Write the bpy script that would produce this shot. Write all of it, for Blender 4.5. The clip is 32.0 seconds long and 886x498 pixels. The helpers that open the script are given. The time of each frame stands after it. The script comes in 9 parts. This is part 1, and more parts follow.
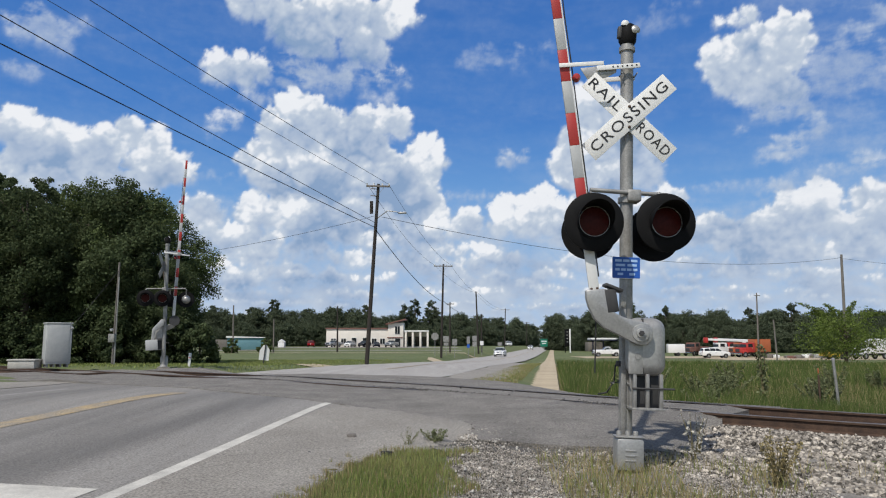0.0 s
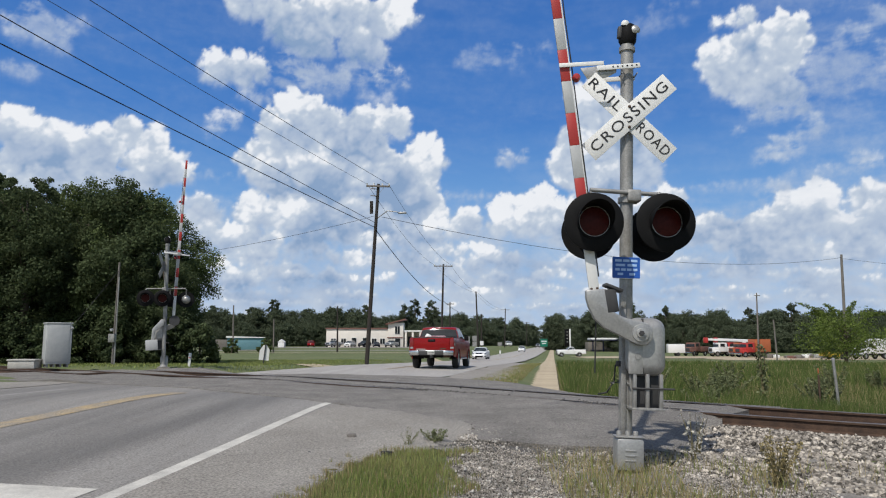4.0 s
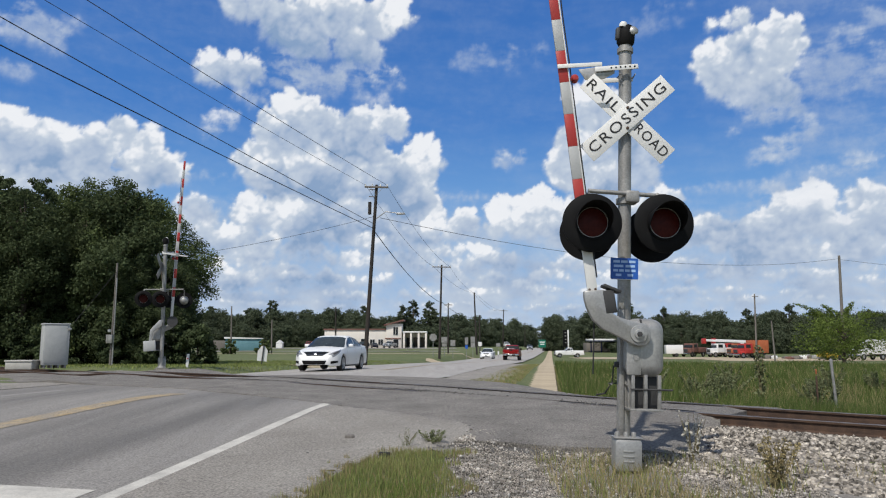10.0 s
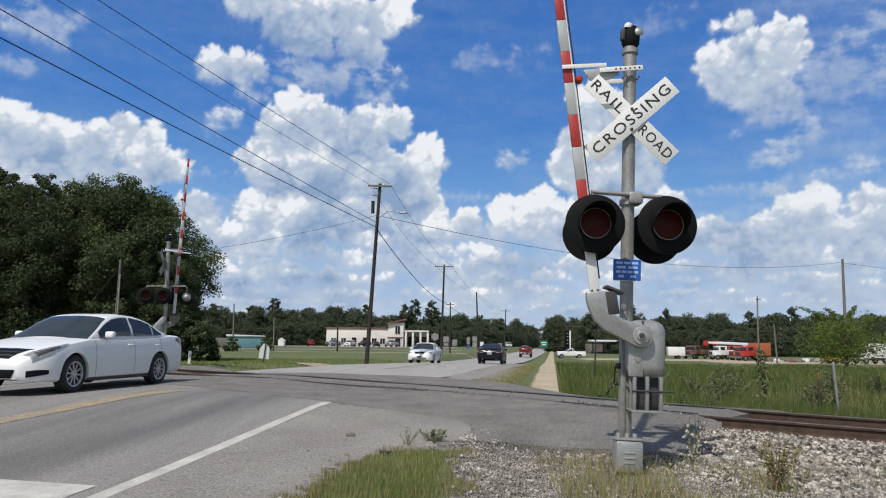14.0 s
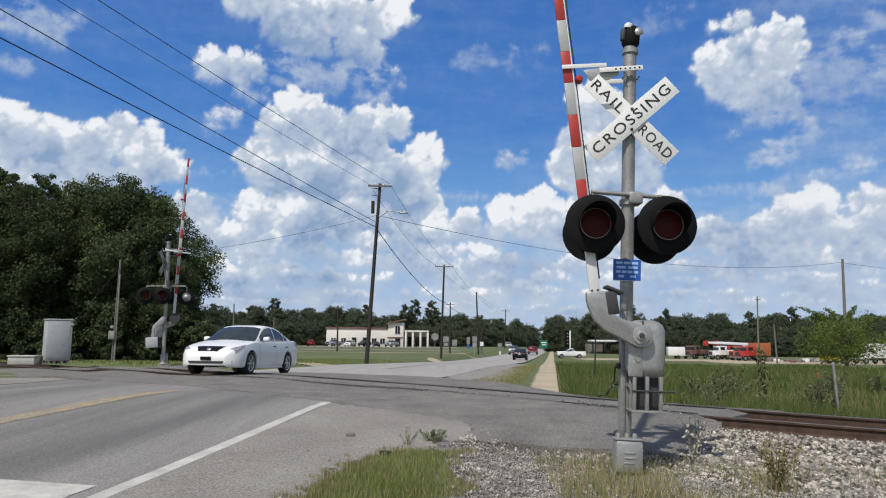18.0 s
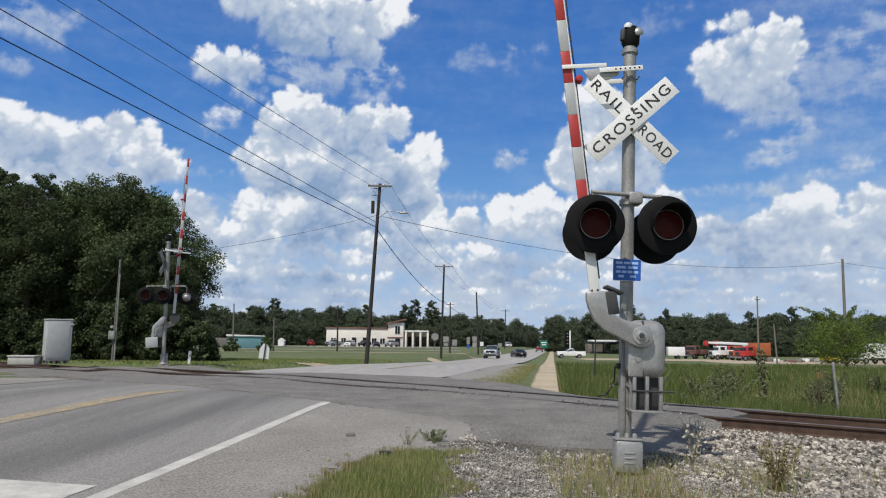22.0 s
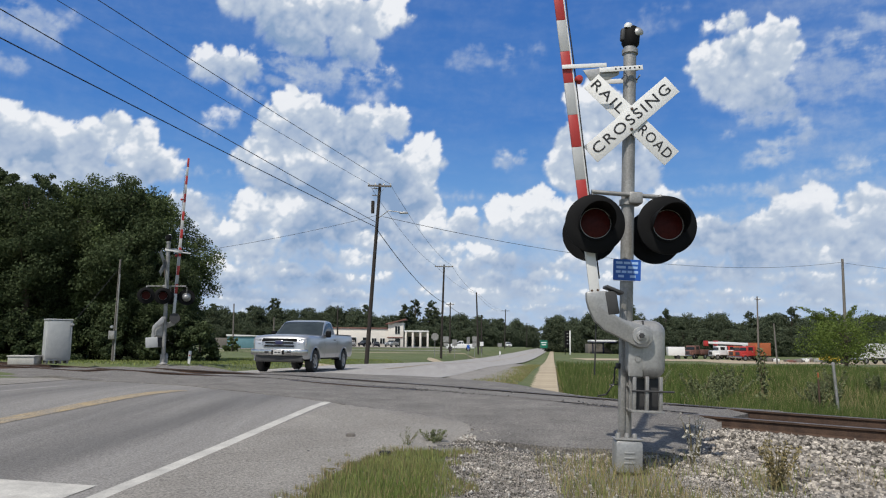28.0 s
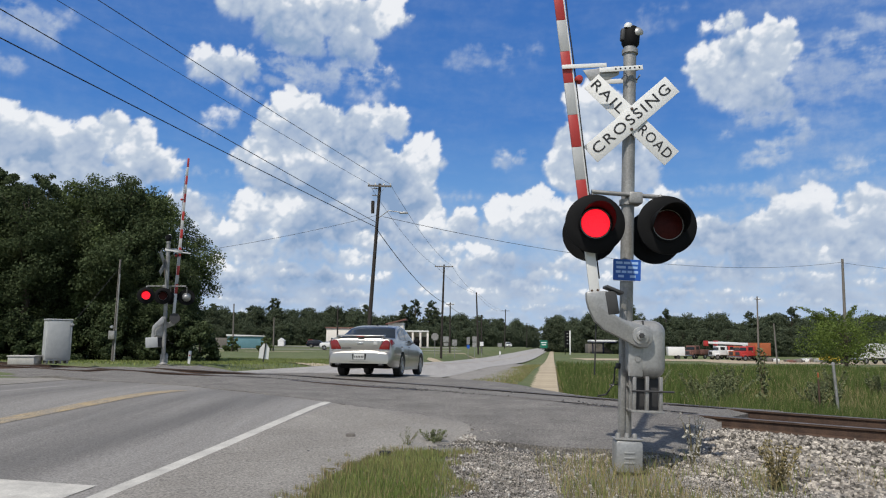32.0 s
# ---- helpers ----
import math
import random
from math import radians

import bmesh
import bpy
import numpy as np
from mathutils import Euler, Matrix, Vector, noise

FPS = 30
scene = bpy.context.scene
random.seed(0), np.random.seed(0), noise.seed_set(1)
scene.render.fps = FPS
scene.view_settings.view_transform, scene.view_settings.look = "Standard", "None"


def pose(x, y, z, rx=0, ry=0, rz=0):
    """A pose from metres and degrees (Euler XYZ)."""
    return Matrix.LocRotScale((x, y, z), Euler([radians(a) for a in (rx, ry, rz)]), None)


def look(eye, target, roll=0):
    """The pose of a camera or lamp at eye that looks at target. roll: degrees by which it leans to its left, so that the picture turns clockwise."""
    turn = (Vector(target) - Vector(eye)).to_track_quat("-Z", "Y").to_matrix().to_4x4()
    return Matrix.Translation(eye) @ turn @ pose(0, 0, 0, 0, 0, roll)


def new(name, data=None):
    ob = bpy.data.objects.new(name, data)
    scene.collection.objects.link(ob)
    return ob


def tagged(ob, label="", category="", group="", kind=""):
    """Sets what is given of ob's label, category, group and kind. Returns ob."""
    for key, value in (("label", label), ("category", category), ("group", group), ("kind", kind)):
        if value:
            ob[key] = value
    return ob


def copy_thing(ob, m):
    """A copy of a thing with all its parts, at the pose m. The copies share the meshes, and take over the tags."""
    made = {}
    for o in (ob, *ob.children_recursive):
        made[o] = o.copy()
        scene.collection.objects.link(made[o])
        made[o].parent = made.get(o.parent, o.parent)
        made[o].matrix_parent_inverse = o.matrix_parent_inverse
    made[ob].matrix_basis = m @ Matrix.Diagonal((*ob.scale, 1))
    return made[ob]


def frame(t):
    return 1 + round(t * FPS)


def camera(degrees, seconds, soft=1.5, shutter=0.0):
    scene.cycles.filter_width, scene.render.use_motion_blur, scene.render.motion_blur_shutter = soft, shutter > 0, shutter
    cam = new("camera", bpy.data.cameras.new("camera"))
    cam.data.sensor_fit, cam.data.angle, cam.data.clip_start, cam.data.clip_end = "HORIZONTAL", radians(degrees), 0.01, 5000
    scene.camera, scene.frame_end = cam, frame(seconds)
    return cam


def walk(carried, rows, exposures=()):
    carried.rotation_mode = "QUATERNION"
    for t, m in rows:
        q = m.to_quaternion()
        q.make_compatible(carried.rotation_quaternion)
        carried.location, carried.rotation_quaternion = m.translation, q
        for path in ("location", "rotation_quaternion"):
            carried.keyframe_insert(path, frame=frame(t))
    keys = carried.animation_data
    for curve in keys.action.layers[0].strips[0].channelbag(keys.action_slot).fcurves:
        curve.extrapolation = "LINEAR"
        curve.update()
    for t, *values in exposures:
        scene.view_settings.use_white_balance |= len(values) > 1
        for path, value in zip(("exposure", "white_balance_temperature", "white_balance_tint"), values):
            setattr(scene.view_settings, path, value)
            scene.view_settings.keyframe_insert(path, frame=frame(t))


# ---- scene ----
SUN_TO = Vector((-0.27, -0.50, 0.82)).normalized()

# ---- camera: on a tripod, nudged once between 9.9 and 11 s ----
EYE = (0.0, 0.0, 0.92)
cam = camera(63.4, 32.0, soft=1.15)


def aim(pan, tilt, roll):
    return pose(*EYE, 90 + 7.45 + tilt, 0, -pan) @ pose(0, 0, 0, 0, 0, roll)


walk(cam, [
    (0.0, aim(0, 0, 0)), (9.6, aim(0, 0, 0)), (9.8, aim(0.04, 0.02, 0)), (10.0, aim(0.14, 0.07, 0)),
    (10.3, aim(-0.05, 0.02, 0)), (10.5, aim(-0.19, -0.02, 0.05)), (10.7, aim(-0.16, -0.01, 0.3)), (11.0, aim(-0.14, 0.01, 0.6)),
    (11.5, aim(-0.11, 0.03, 0.59)), (12.5, aim(-0.08, 0.03, 0.59)), (32.0, aim(-0.07, 0.03, 0.59)),
])

# ---- sky light and sun ----
world = bpy.data.worlds.new("sky")
scene.world = world
world.use_nodes = True
sky = world.node_tree.nodes.new("ShaderNodeTexSky")
sky.sky_type, sky.sun_disc = "NISHITA", False
sky.sun_elevation = math.asin(SUN_TO.z)
sky.sun_rotation = math.atan2(SUN_TO.x, SUN_TO.y) % (2 * math.pi)
world.node_tree.links.new(sky.outputs[0], world.node_tree.nodes["Background"].inputs[0])
world.node_tree.nodes["Background"].inputs[1].default_value = 0.11
sun = new("sun", bpy.data.lights.new("sun", "SUN"))
sun.data.energy, sun.data.angle, sun.data.color = 3.9, radians(0.6), (1.0, 0.95, 0.87)
sun.matrix_world = look(tuple(SUN_TO * 60), (0, 0, 0))


# ---- materials ----
def mat(name, c1, c2=None, scale=8.0, rough=0.8, metal=0.0, bump=0.0, bscale=None, island=0.0, obj=0.0, fine=0.0, coat=0.0, spec=0.5, stretch=None):
    """A surface of two colours mixed by coarse and fine noise, with relief and variation from piece to piece."""
    m = bpy.data.materials.new(name)
    m.use_nodes = True
    nt = m.node_tree
    b = nt.nodes["Principled BSDF"]
    b.inputs["Roughness"].default_value, b.inputs["Metallic"].default_value = rough, metal
    b.inputs["Specular IOR Level"].default_value = spec
    b.inputs["Coat Weight"].default_value = coat
    b.inputs["Coat Roughness"].default_value = 0.05
    tc = nt.nodes.new("ShaderNodeTexCoord")
    src = tc.outputs["Object"]
    if stretch:
        mp = nt.nodes.new("ShaderNodeMapping")
        mp.inputs["Scale"].default_value = stretch
        nt.links.new(src, mp.inputs["Vector"])
        src = mp.outputs[0]
    n = nt.nodes.new("ShaderNodeTexNoise")
    n.inputs["Scale"].default_value, n.inputs["Detail"].default_value, n.inputs["Roughness"].default_value = scale, 6, 0.62
    nt.links.new(src, n.inputs["Vector"])
    ramp = nt.nodes.new("ShaderNodeMapRange")
    ramp.inputs["From Min"].default_value, ramp.inputs["From Max"].default_value = 0.32, 0.68
    nt.links.new(n.outputs["Fac"], ramp.inputs["Value"])
    mix = nt.nodes.new("ShaderNodeMix")
    mix.data_type = "RGBA"
    mix.inputs["A"].default_value, mix.inputs["B"].default_value = (*c1, 1), (*(c2 or c1), 1)
    nt.links.new(ramp.outputs[0], mix.inputs["Factor"])
    col = mix.outputs["Result"]
    for amount, kind in ((island, "Random Per Island"), (obj, "Random"), (fine, "")):
        if amount:
            if kind == "Random Per Island":
                v = nt.nodes.new("ShaderNodeNewGeometry").outputs[kind]
            elif kind:
                v = nt.nodes.new("ShaderNodeObjectInfo").outputs[kind]
            else:
                n2 = nt.nodes.new("ShaderNodeTexNoise")
                n2.inputs["Scale"].default_value, n2.inputs["Detail"].default_value = scale * 14 if scale > 3 else 45, 3
                nt.links.new(tc.outputs["Object"], n2.inputs["Vector"])
                v = n2.outputs["Fac"]
            r = nt.nodes.new("ShaderNodeMapRange")
            r.inputs["To Min"].default_value, r.inputs["To Max"].default_value = 1 - amount, 1 + amount
            if not kind:
                r.inputs["From Min"].default_value, r.inputs["From Max"].default_value = 0.3, 0.7
            nt.links.new(v, r.inputs["Value"])
            hsv = nt.nodes.new("ShaderNodeHueSaturation")
            nt.links.new(col, hsv.inputs["Color"])
            nt.links.new(r.outputs[0], hsv.inputs["Value"])
            col = hsv.outputs[0]
    nt.links.new(col, b.inputs["Base Color"])
    if bump:
        n3 = nt.nodes.new("ShaderNodeTexNoise")
        n3.inputs["Scale"].default_value, n3.inputs["Detail"].default_value = bscale or scale * 6, 4
        nt.links.new(src if scale > 2 else tc.outputs["Object"], n3.inputs["Vector"])
        bp = nt.nodes.new("ShaderNodeBump")
        bp.inputs["Strength"].default_value, bp.inputs["Distance"].default_value = bump, 0.02
        nt.links.new(n3.outputs["Fac"], bp.inputs["Height"])
        nt.links.new(bp.outputs[0], b.inputs["Normal"])
    return m


def leafy(name, c1, c2, trans=0.3):
    m = mat(name, c1, c2, 0.9, 0.8, island=0.35, obj=0.12, spec=0.12)
    nt = m.node_tree
    b = nt.nodes["Principled BSDF"]
    out = nt.nodes["Material Output"]
    t = nt.nodes.new("ShaderNodeBsdfTranslucent")
    nt.links.new(b.inputs["Base Color"].links[0].from_socket, t.inputs["Color"])
    mx = nt.nodes.new("ShaderNodeMixShader")
    mx.inputs[0].default_value = trans
    nt.links.new(b.outputs[0], mx.inputs[1])
    nt.links.new(t.outputs[0], mx.inputs[2])
    nt.links.new(mx.outputs[0], out.inputs["Surface"])
    return m


def glow(name, color, strength):
    m = bpy.data.materials.new(name)
    m.use_nodes = True
    b = m.node_tree.nodes["Principled BSDF"]
    b.inputs["Base Color"].default_value = (*color, 1)
    b.inputs["Emission Color"].default_value = (*color, 1)
    b.inputs["Emission Strength"].default_value = strength
    return m


M = {
    "grass_ground": mat("grass_ground", (0.068, 0.098, 0.026), (0.125, 0.135, 0.052), 0.35, 0.95, bump=0.6, bscale=30, fine=0.35),
    "blade": leafy("grass_blade", (0.165, 0.215, 0.058), (0.30, 0.315, 0.12), 0.42),
    "dry": leafy("dry_grass", (0.36, 0.29, 0.15), (0.26, 0.225, 0.11), 0.3),
    "asphalt": mat("asphalt", (0.215, 0.198, 0.175), (0.285, 0.265, 0.235), 0.8, 0.85, bump=0.7, bscale=110, fine=0.46),
    "asphalt_lane": mat("worn_asphalt", (0.195, 0.182, 0.166), (0.265, 0.25, 0.23), 1.2, 0.72, bump=0.5, bscale=120, fine=0.40, stretch=(2.2, 0.12, 1)),
    # paler than the near lane, for the road past the railway
    "asphalt_pale": mat("bleached_asphalt", (0.29, 0.272, 0.25), (0.37, 0.35, 0.325), 1.0, 0.75, bump=0.4, bscale=120, fine=0.3, stretch=(2.0, 0.15, 1)),
    "asphalt_dark": mat("crossing_asphalt", (0.135, 0.124, 0.111), (0.215, 0.2, 0.18), 1.6, 0.88, bump=1.0, bscale=70, fine=0.62),
    "concrete": mat("concrete", (0.33, 0.268, 0.18), (0.44, 0.365, 0.255), 1.5, 0.9, bump=0.3, bscale=60, fine=0.12, obj=0.12),
    "white_line": mat("road_paint_white", (0.54, 0.52, 0.47), (0.36, 0.345, 0.315), 3.5, 0.8, fine=0.12, bump=0.2, bscale=120),
    "yellow_line": mat("road_paint_yellow", (0.36, 0.27, 0.145), (0.235, 0.21, 0.172), 3.2, 0.8, fine=0.5, bump=0.2, bscale=120),
    "rust": mat("rusty_steel", (0.045, 0.027, 0.019), (0.10, 0.058, 0.037), 5, 0.75, 0.25, bump=0.3, bscale=50, fine=0.25),
    "rail_top": mat("worn_rail_head", (0.22, 0.20, 0.185), (0.13, 0.11, 0.10), 4, 0.4, 0.8),
    "tie": mat("creosoted_tie", (0.05, 0.04, 0.032), (0.12, 0.095, 0.075), 3, 0.9, bump=0.6, bscale=25, stretch=(1, 8, 1), obj=0.2),
    "ballast_bed": mat("ballast_bed", (0.10, 0.09, 0.08), (0.22, 0.205, 0.185), 6, 0.95, bump=1.0, bscale=24, fine=0.4),
    "stone": mat("ballast_stone", (0.09, 0.08, 0.07), (0.43, 0.39, 0.335), 9, 0.95, island=0.8, spec=0.15, bump=0.5, bscale=40),
    "gravel": mat("fine_gravel", (0.15, 0.138, 0.123), (0.28, 0.26, 0.23), 5, 0.95, bump=1.0, bscale=70, fine=0.4),
    "galv": mat("galvanised_steel", (0.20, 0.195, 0.185), (0.34, 0.335, 0.32), 4, 0.5, 0.35, fine=0.14, bump=0.1),
    "alu": mat("cast_aluminium", (0.28, 0.28, 0.275), (0.45, 0.445, 0.43), 3, 0.45, 0.5, fine=0.10, bump=0.12),
    "white_sheet": mat("white_sheeting", (0.74, 0.74, 0.72), (0.66, 0.66, 0.64), 3, 0.5, fine=0.03),
    "red_sheet": mat("red_sheeting", (0.40, 0.035, 0.028), (0.33, 0.03, 0.025), 4, 0.45, fine=0.05),
    "silver_sheet": mat("silver_sheeting", (0.42, 0.425, 0.42), (0.35, 0.36, 0.36), 4, 0.5, fine=0.05),
    "black": mat("black_paint", (0.0045, 0.0046, 0.005), (0.007, 0.007, 0.0075), 6, 0.7, spec=0.15),
    "letter": mat("letter_black", (0.012, 0.012, 0.013), None, 5, 0.6),
    "rubber": mat("tyre_rubber", (0.018, 0.018, 0.018), (0.03, 0.029, 0.028), 12, 0.85),
    "chrome": mat("chrome", (0.55, 0.55, 0.56), (0.42, 0.42, 0.43), 6, 0.22, 1.0),
    "alloy": mat("alloy_rim", (0.5, 0.5, 0.51), (0.42, 0.42, 0.43), 6, 0.3, 0.8),
    "glass_dark": mat("tinted_glass", (0.016, 0.019, 0.021), (0.026, 0.030, 0.032), 2, 0.05, spec=0.36),
    "glass_light": mat("cabin_glass", (0.045, 0.056, 0.06), (0.022, 0.028, 0.032), 1.5, 0.05, spec=0.4),
    "plastic": mat("grey_plastic", (0.03, 0.03, 0.031), (0.045, 0.045, 0.046), 8, 0.65),
    "lamp_red": mat("tail_lamp_red", (0.15, 0.007, 0.008), (0.20, 0.014, 0.013), 8, 0.2, coat=0.2),
    "lamp_clear": mat("lamp_clear", (0.42, 0.43, 0.44), (0.16, 0.165, 0.17), 14, 0.12, 0.2, coat=0.6),
    "plate": mat("plate_enamel", (0.5, 0.5, 0.48), (0.42, 0.42, 0.4), 8, 0.5),
    "wood_pole": mat("pole_wood", (0.018, 0.0145, 0.0125), (0.036, 0.029, 0.024), 2.5, 0.9, bump=0.5, bscale=30, stretch=(6, 6, 0.5), fine=0.2),
    "wood_grey": mat("weathered_pole_wood", (0.12, 0.107, 0.095), (0.19, 0.172, 0.155), 2.5, 0.9, bump=0.5, bscale=30, stretch=(6, 6, 0.5), fine=0.15),
    "wire": mat("cable", (0.02, 0.02, 0.021), None, 3, 0.7),
    "bark": mat("bark", (0.07, 0.055, 0.042), (0.13, 0.105, 0.08), 4, 0.95, bump=0.8, bscale=18, stretch=(3, 3, 0.6)),
    "leaf_dark": leafy("leaf_dark", (0.050, 0.070, 0.033), (0.086, 0.110, 0.051), 0.31),
    "leaf_mid": leafy("leaf_mid", (0.074, 0.104, 0.040), (0.125, 0.156, 0.064), 0.36),
    # haze of distance is mixed into this leaf colour: greyer and bluer
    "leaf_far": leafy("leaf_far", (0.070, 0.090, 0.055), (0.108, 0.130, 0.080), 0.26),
    "leaf_light": leafy("leaf_light", (0.12, 0.165, 0.035), (0.17, 0.22, 0.06), 0.45),
    "shrub": leafy("shrub_leaf", (0.15, 0.175, 0.085), (0.22, 0.235, 0.125), 0.35),
    "stem": mat("weed_stem", (0.12, 0.11, 0.05), (0.17, 0.14, 0.07), 8, 0.9),
    "cream": mat("cream_siding", (0.62, 0.58, 0.52), (0.68, 0.64, 0.58), 0.6, 0.8, fine=0.03),
    "brown_roof": mat("brown_roof", (0.14, 0.065, 0.05), (0.19, 0.09, 0.07), 1.5, 0.7, fine=0.08),
    "teal": mat("teal_siding", (0.10, 0.22, 0.26), (0.13, 0.26, 0.30), 1, 0.7, fine=0.05),
    "trim_white": mat("white_trim", (0.72, 0.72, 0.70), (0.64, 0.64, 0.62), 2, 0.6, fine=0.04),
    "green_sign": mat("green_sheeting", (0.0, 0.16, 0.10), (0.0, 0.13, 0.08), 3, 0.5),
    "blue_sign": mat("blue_sheeting", (0.012, 0.10, 0.46), (0.015, 0.085, 0.38), 5, 0.5),
    "pale_blue": mat("pale_blue_lettering", (0.35, 0.52, 0.80), None, 5, 0.5),
    "orange": mat("orange_paint", (0.40, 0.115, 0.04), (0.34, 0.095, 0.035), 2, 0.45, fine=0.05),
    "red_paint": mat("red_paint", (0.42, 0.035, 0.03), (0.36, 0.03, 0.026), 2, 0.4),
    "yellow_paint": mat("yellow_paint", (0.55, 0.38, 0.03), (0.48, 0.33, 0.03), 2, 0.5),
    "white_paint": mat("white_vehicle_paint", (0.70, 0.70, 0.69), (0.66, 0.66, 0.65), 1.5, 0.3, coat=0.3),
    "navy": mat("navy_paint", (0.012, 0.014, 0.06), (0.016, 0.018, 0.07), 2, 0.5),
    "car_red": mat("red_car_paint", (0.215, 0.006, 0.007), (0.185, 0.005, 0.006), 1.2, 0.38, 0.0, coat=0.2, spec=0.12),
    "car_white": mat("white_car_paint", (0.76, 0.76, 0.75), (0.73, 0.73, 0.72), 1.2, 0.35, coat=0.3),
    "car_dark": mat("dark_blue_grey_car_paint", (0.0055, 0.0068, 0.0125), (0.008, 0.0095, 0.016), 1.2, 0.35, 0.0, coat=0.2, spec=0.08),
    "car_silver": mat("silver_car_paint", (0.46, 0.47, 0.485), (0.42, 0.43, 0.445), 1.2, 0.28, 0.6, coat=0.5),
    "car_pewter": mat("pewter_car_paint", (0.37, 0.36, 0.335), (0.33, 0.322, 0.30), 1.2, 0.29, 0.6, coat=0.5),
    "field_blade": leafy("field_grass_blade", (0.055, 0.088, 0.021), (0.135, 0.168, 0.052), 0.32),
    "gravel_stone": mat("gravel_stone", (0.11, 0.102, 0.09), (0.40, 0.365, 0.32), 4, 0.95, island=0.85, spec=0.15, bump=0.4, bscale=60),
    "worn_line": mat("worn_road_paint", (0.38, 0.37, 0.345), (0.25, 0.24, 0.225), 2.5, 0.85, fine=0.2),
    "white_tuft": leafy("pale_seed_head", (0.5, 0.48, 0.42), (0.4, 0.38, 0.32), 0.3),
    "net": mat("red_netting", (0.10, 0.008, 0.02), (0.38, 0.33, 0.35), 22, 0.8, bump=0.4, bscale=40),
    "vault": mat("weathered_concrete", (0.34, 0.33, 0.30), (0.44, 0.43, 0.40), 3, 0.9, fine=0.12, bump=0.3, bscale=40),
    "led_on": glow("lit_red_lens", (1.0, 0.012, 0.03), 1.0),
    "lens": mat("dark_red_lens", (0.040, 0.005, 0.004), (0.07, 0.010, 0.008), 30, 0.4, spec=0.12),
}

# tyre tracks: darker bands across each lane
nt = M["asphalt_lane"].node_tree
across = nt.nodes.new("ShaderNodeAttribute")
across.attribute_name = "across"
wear = nt.nodes.new("ShaderNodeValToRGB")
wear.color_ramp.interpolation = "EASE"
for i, (at, v) in enumerate(((0.02, 0.95), (0.14, 0.74), (0.22, 0.92), (0.33, 0.72), (0.45, 0.98), (0.52, 1.0), (0.63, 0.86), (0.70, 0.72), (0.76, 0.80), (0.83, 0.60), (0.93, 0.97))):
    stop = wear.color_ramp.elements[i] if i < 2 else wear.color_ramp.elements.new(at)
    stop.position, stop.color = at, (v, v, v * 0.995, 1)
nt.links.new(across.outputs["Fac"], wear.inputs[0])
shaded = nt.nodes.new("ShaderNodeMix")
shaded.data_type, shaded.blend_type = "RGBA", "MULTIPLY"
shaded.inputs["Factor"].default_value = 1.0
base = nt.nodes["Principled BSDF"].inputs["Base Color"]
nt.links.new(base.links[0].from_socket, shaded.inputs["A"])
nt.links.new(wear.outputs[0], shaded.inputs["B"])
nt.links.new(shaded.outputs["Result"], base)


# ---- building blocks ----
def place(ob, m):
    ob.matrix_basis = m
    return ob


def mesh_of(name, bm, material=None, smooth=None):
    me = bpy.data.meshes.new(name)
    bm.to_mesh(me)
    bm.free()
    for one in (material if isinstance(material, (list, tuple)) else [material]):
        if one:
            me.materials.append(one)
    if smooth is not None:
        me.shade_smooth()
        if smooth < 180:
            me.set_sharp_from_angle(angle=radians(smooth))
    return me


def thing(name, label, category, group="", kind="", m=None):
    ob = new(name)
    ob.empty_display_size = 0.2
    if m is not None:
        ob.matrix_basis = m
    return tagged(ob, label, category, group, kind)


def part(name, bm, material, parent, label="", smooth=40, m=None):
    ob = new(name, mesh_of(name, bm, material, smooth))
    ob.parent = parent
    if m is not None:
        ob.matrix_basis = m
    if label:
        ob["label"] = label
    return ob


def again(ob, m, parent=None):
    """The same piece once more, on the same mesh."""
    o = new(ob.name.split(".")[0], ob.data)
    o.parent = parent or ob.parent
    o.matrix_basis = m
    if "label" in ob:
        o["label"] = ob["label"]
    return o


def box(sx, sy, sz, at=(0, 0, 0), bevel=0.0, bm=None, m=None, seg=2):
    b = bmesh.new()
    bmesh.ops.create_cube(b, size=1.0)
    for v in b.verts:
        v.co = Vector((v.co.x * sx, v.co.y * sy, v.co.z * sz))
    if bevel:
        bmesh.ops.bevel(b, geom=b.edges[:], offset=bevel, segments=seg, affect="EDGES", profile=0.5)
    for v in b.verts:
        v.co = (m @ v.co if m is not None else v.co) + Vector(at)
    return join(bm, b)


def join(bm, b):
    if bm is None:
        return b
    tmp = bpy.data.meshes.new("tmp")
    b.to_mesh(tmp)
    b.free()
    bm.from_mesh(tmp)
    bpy.data.meshes.remove(tmp)
    return bm


def tube(p0, p1, r0, r1=None, n=12, bm=None, caps=True):
    """A round bar from p0 to p1."""
    b = bmesh.new()
    p0, p1 = Vector(p0), Vector(p1)
    r1 = r0 if r1 is None else r1
    q = (p1 - p0).to_track_quat("Z", "Y")
    rings = []
    for p, r in ((p0, r0), (p1, r1)):
        rings.append([b.verts.new(p + q @ Vector((r * math.cos(a), r * math.sin(a), 0))) for a in (2 * math.pi * i / n for i in range(n))])
    for i in range(n):
        b.faces.new((rings[0][i], rings[0][(i + 1) % n], rings[1][(i + 1) % n], rings[1][i]))
    if caps:
        b.faces.new(rings[0][::-1])
        b.faces.new(rings[1])
    return join(bm, b)


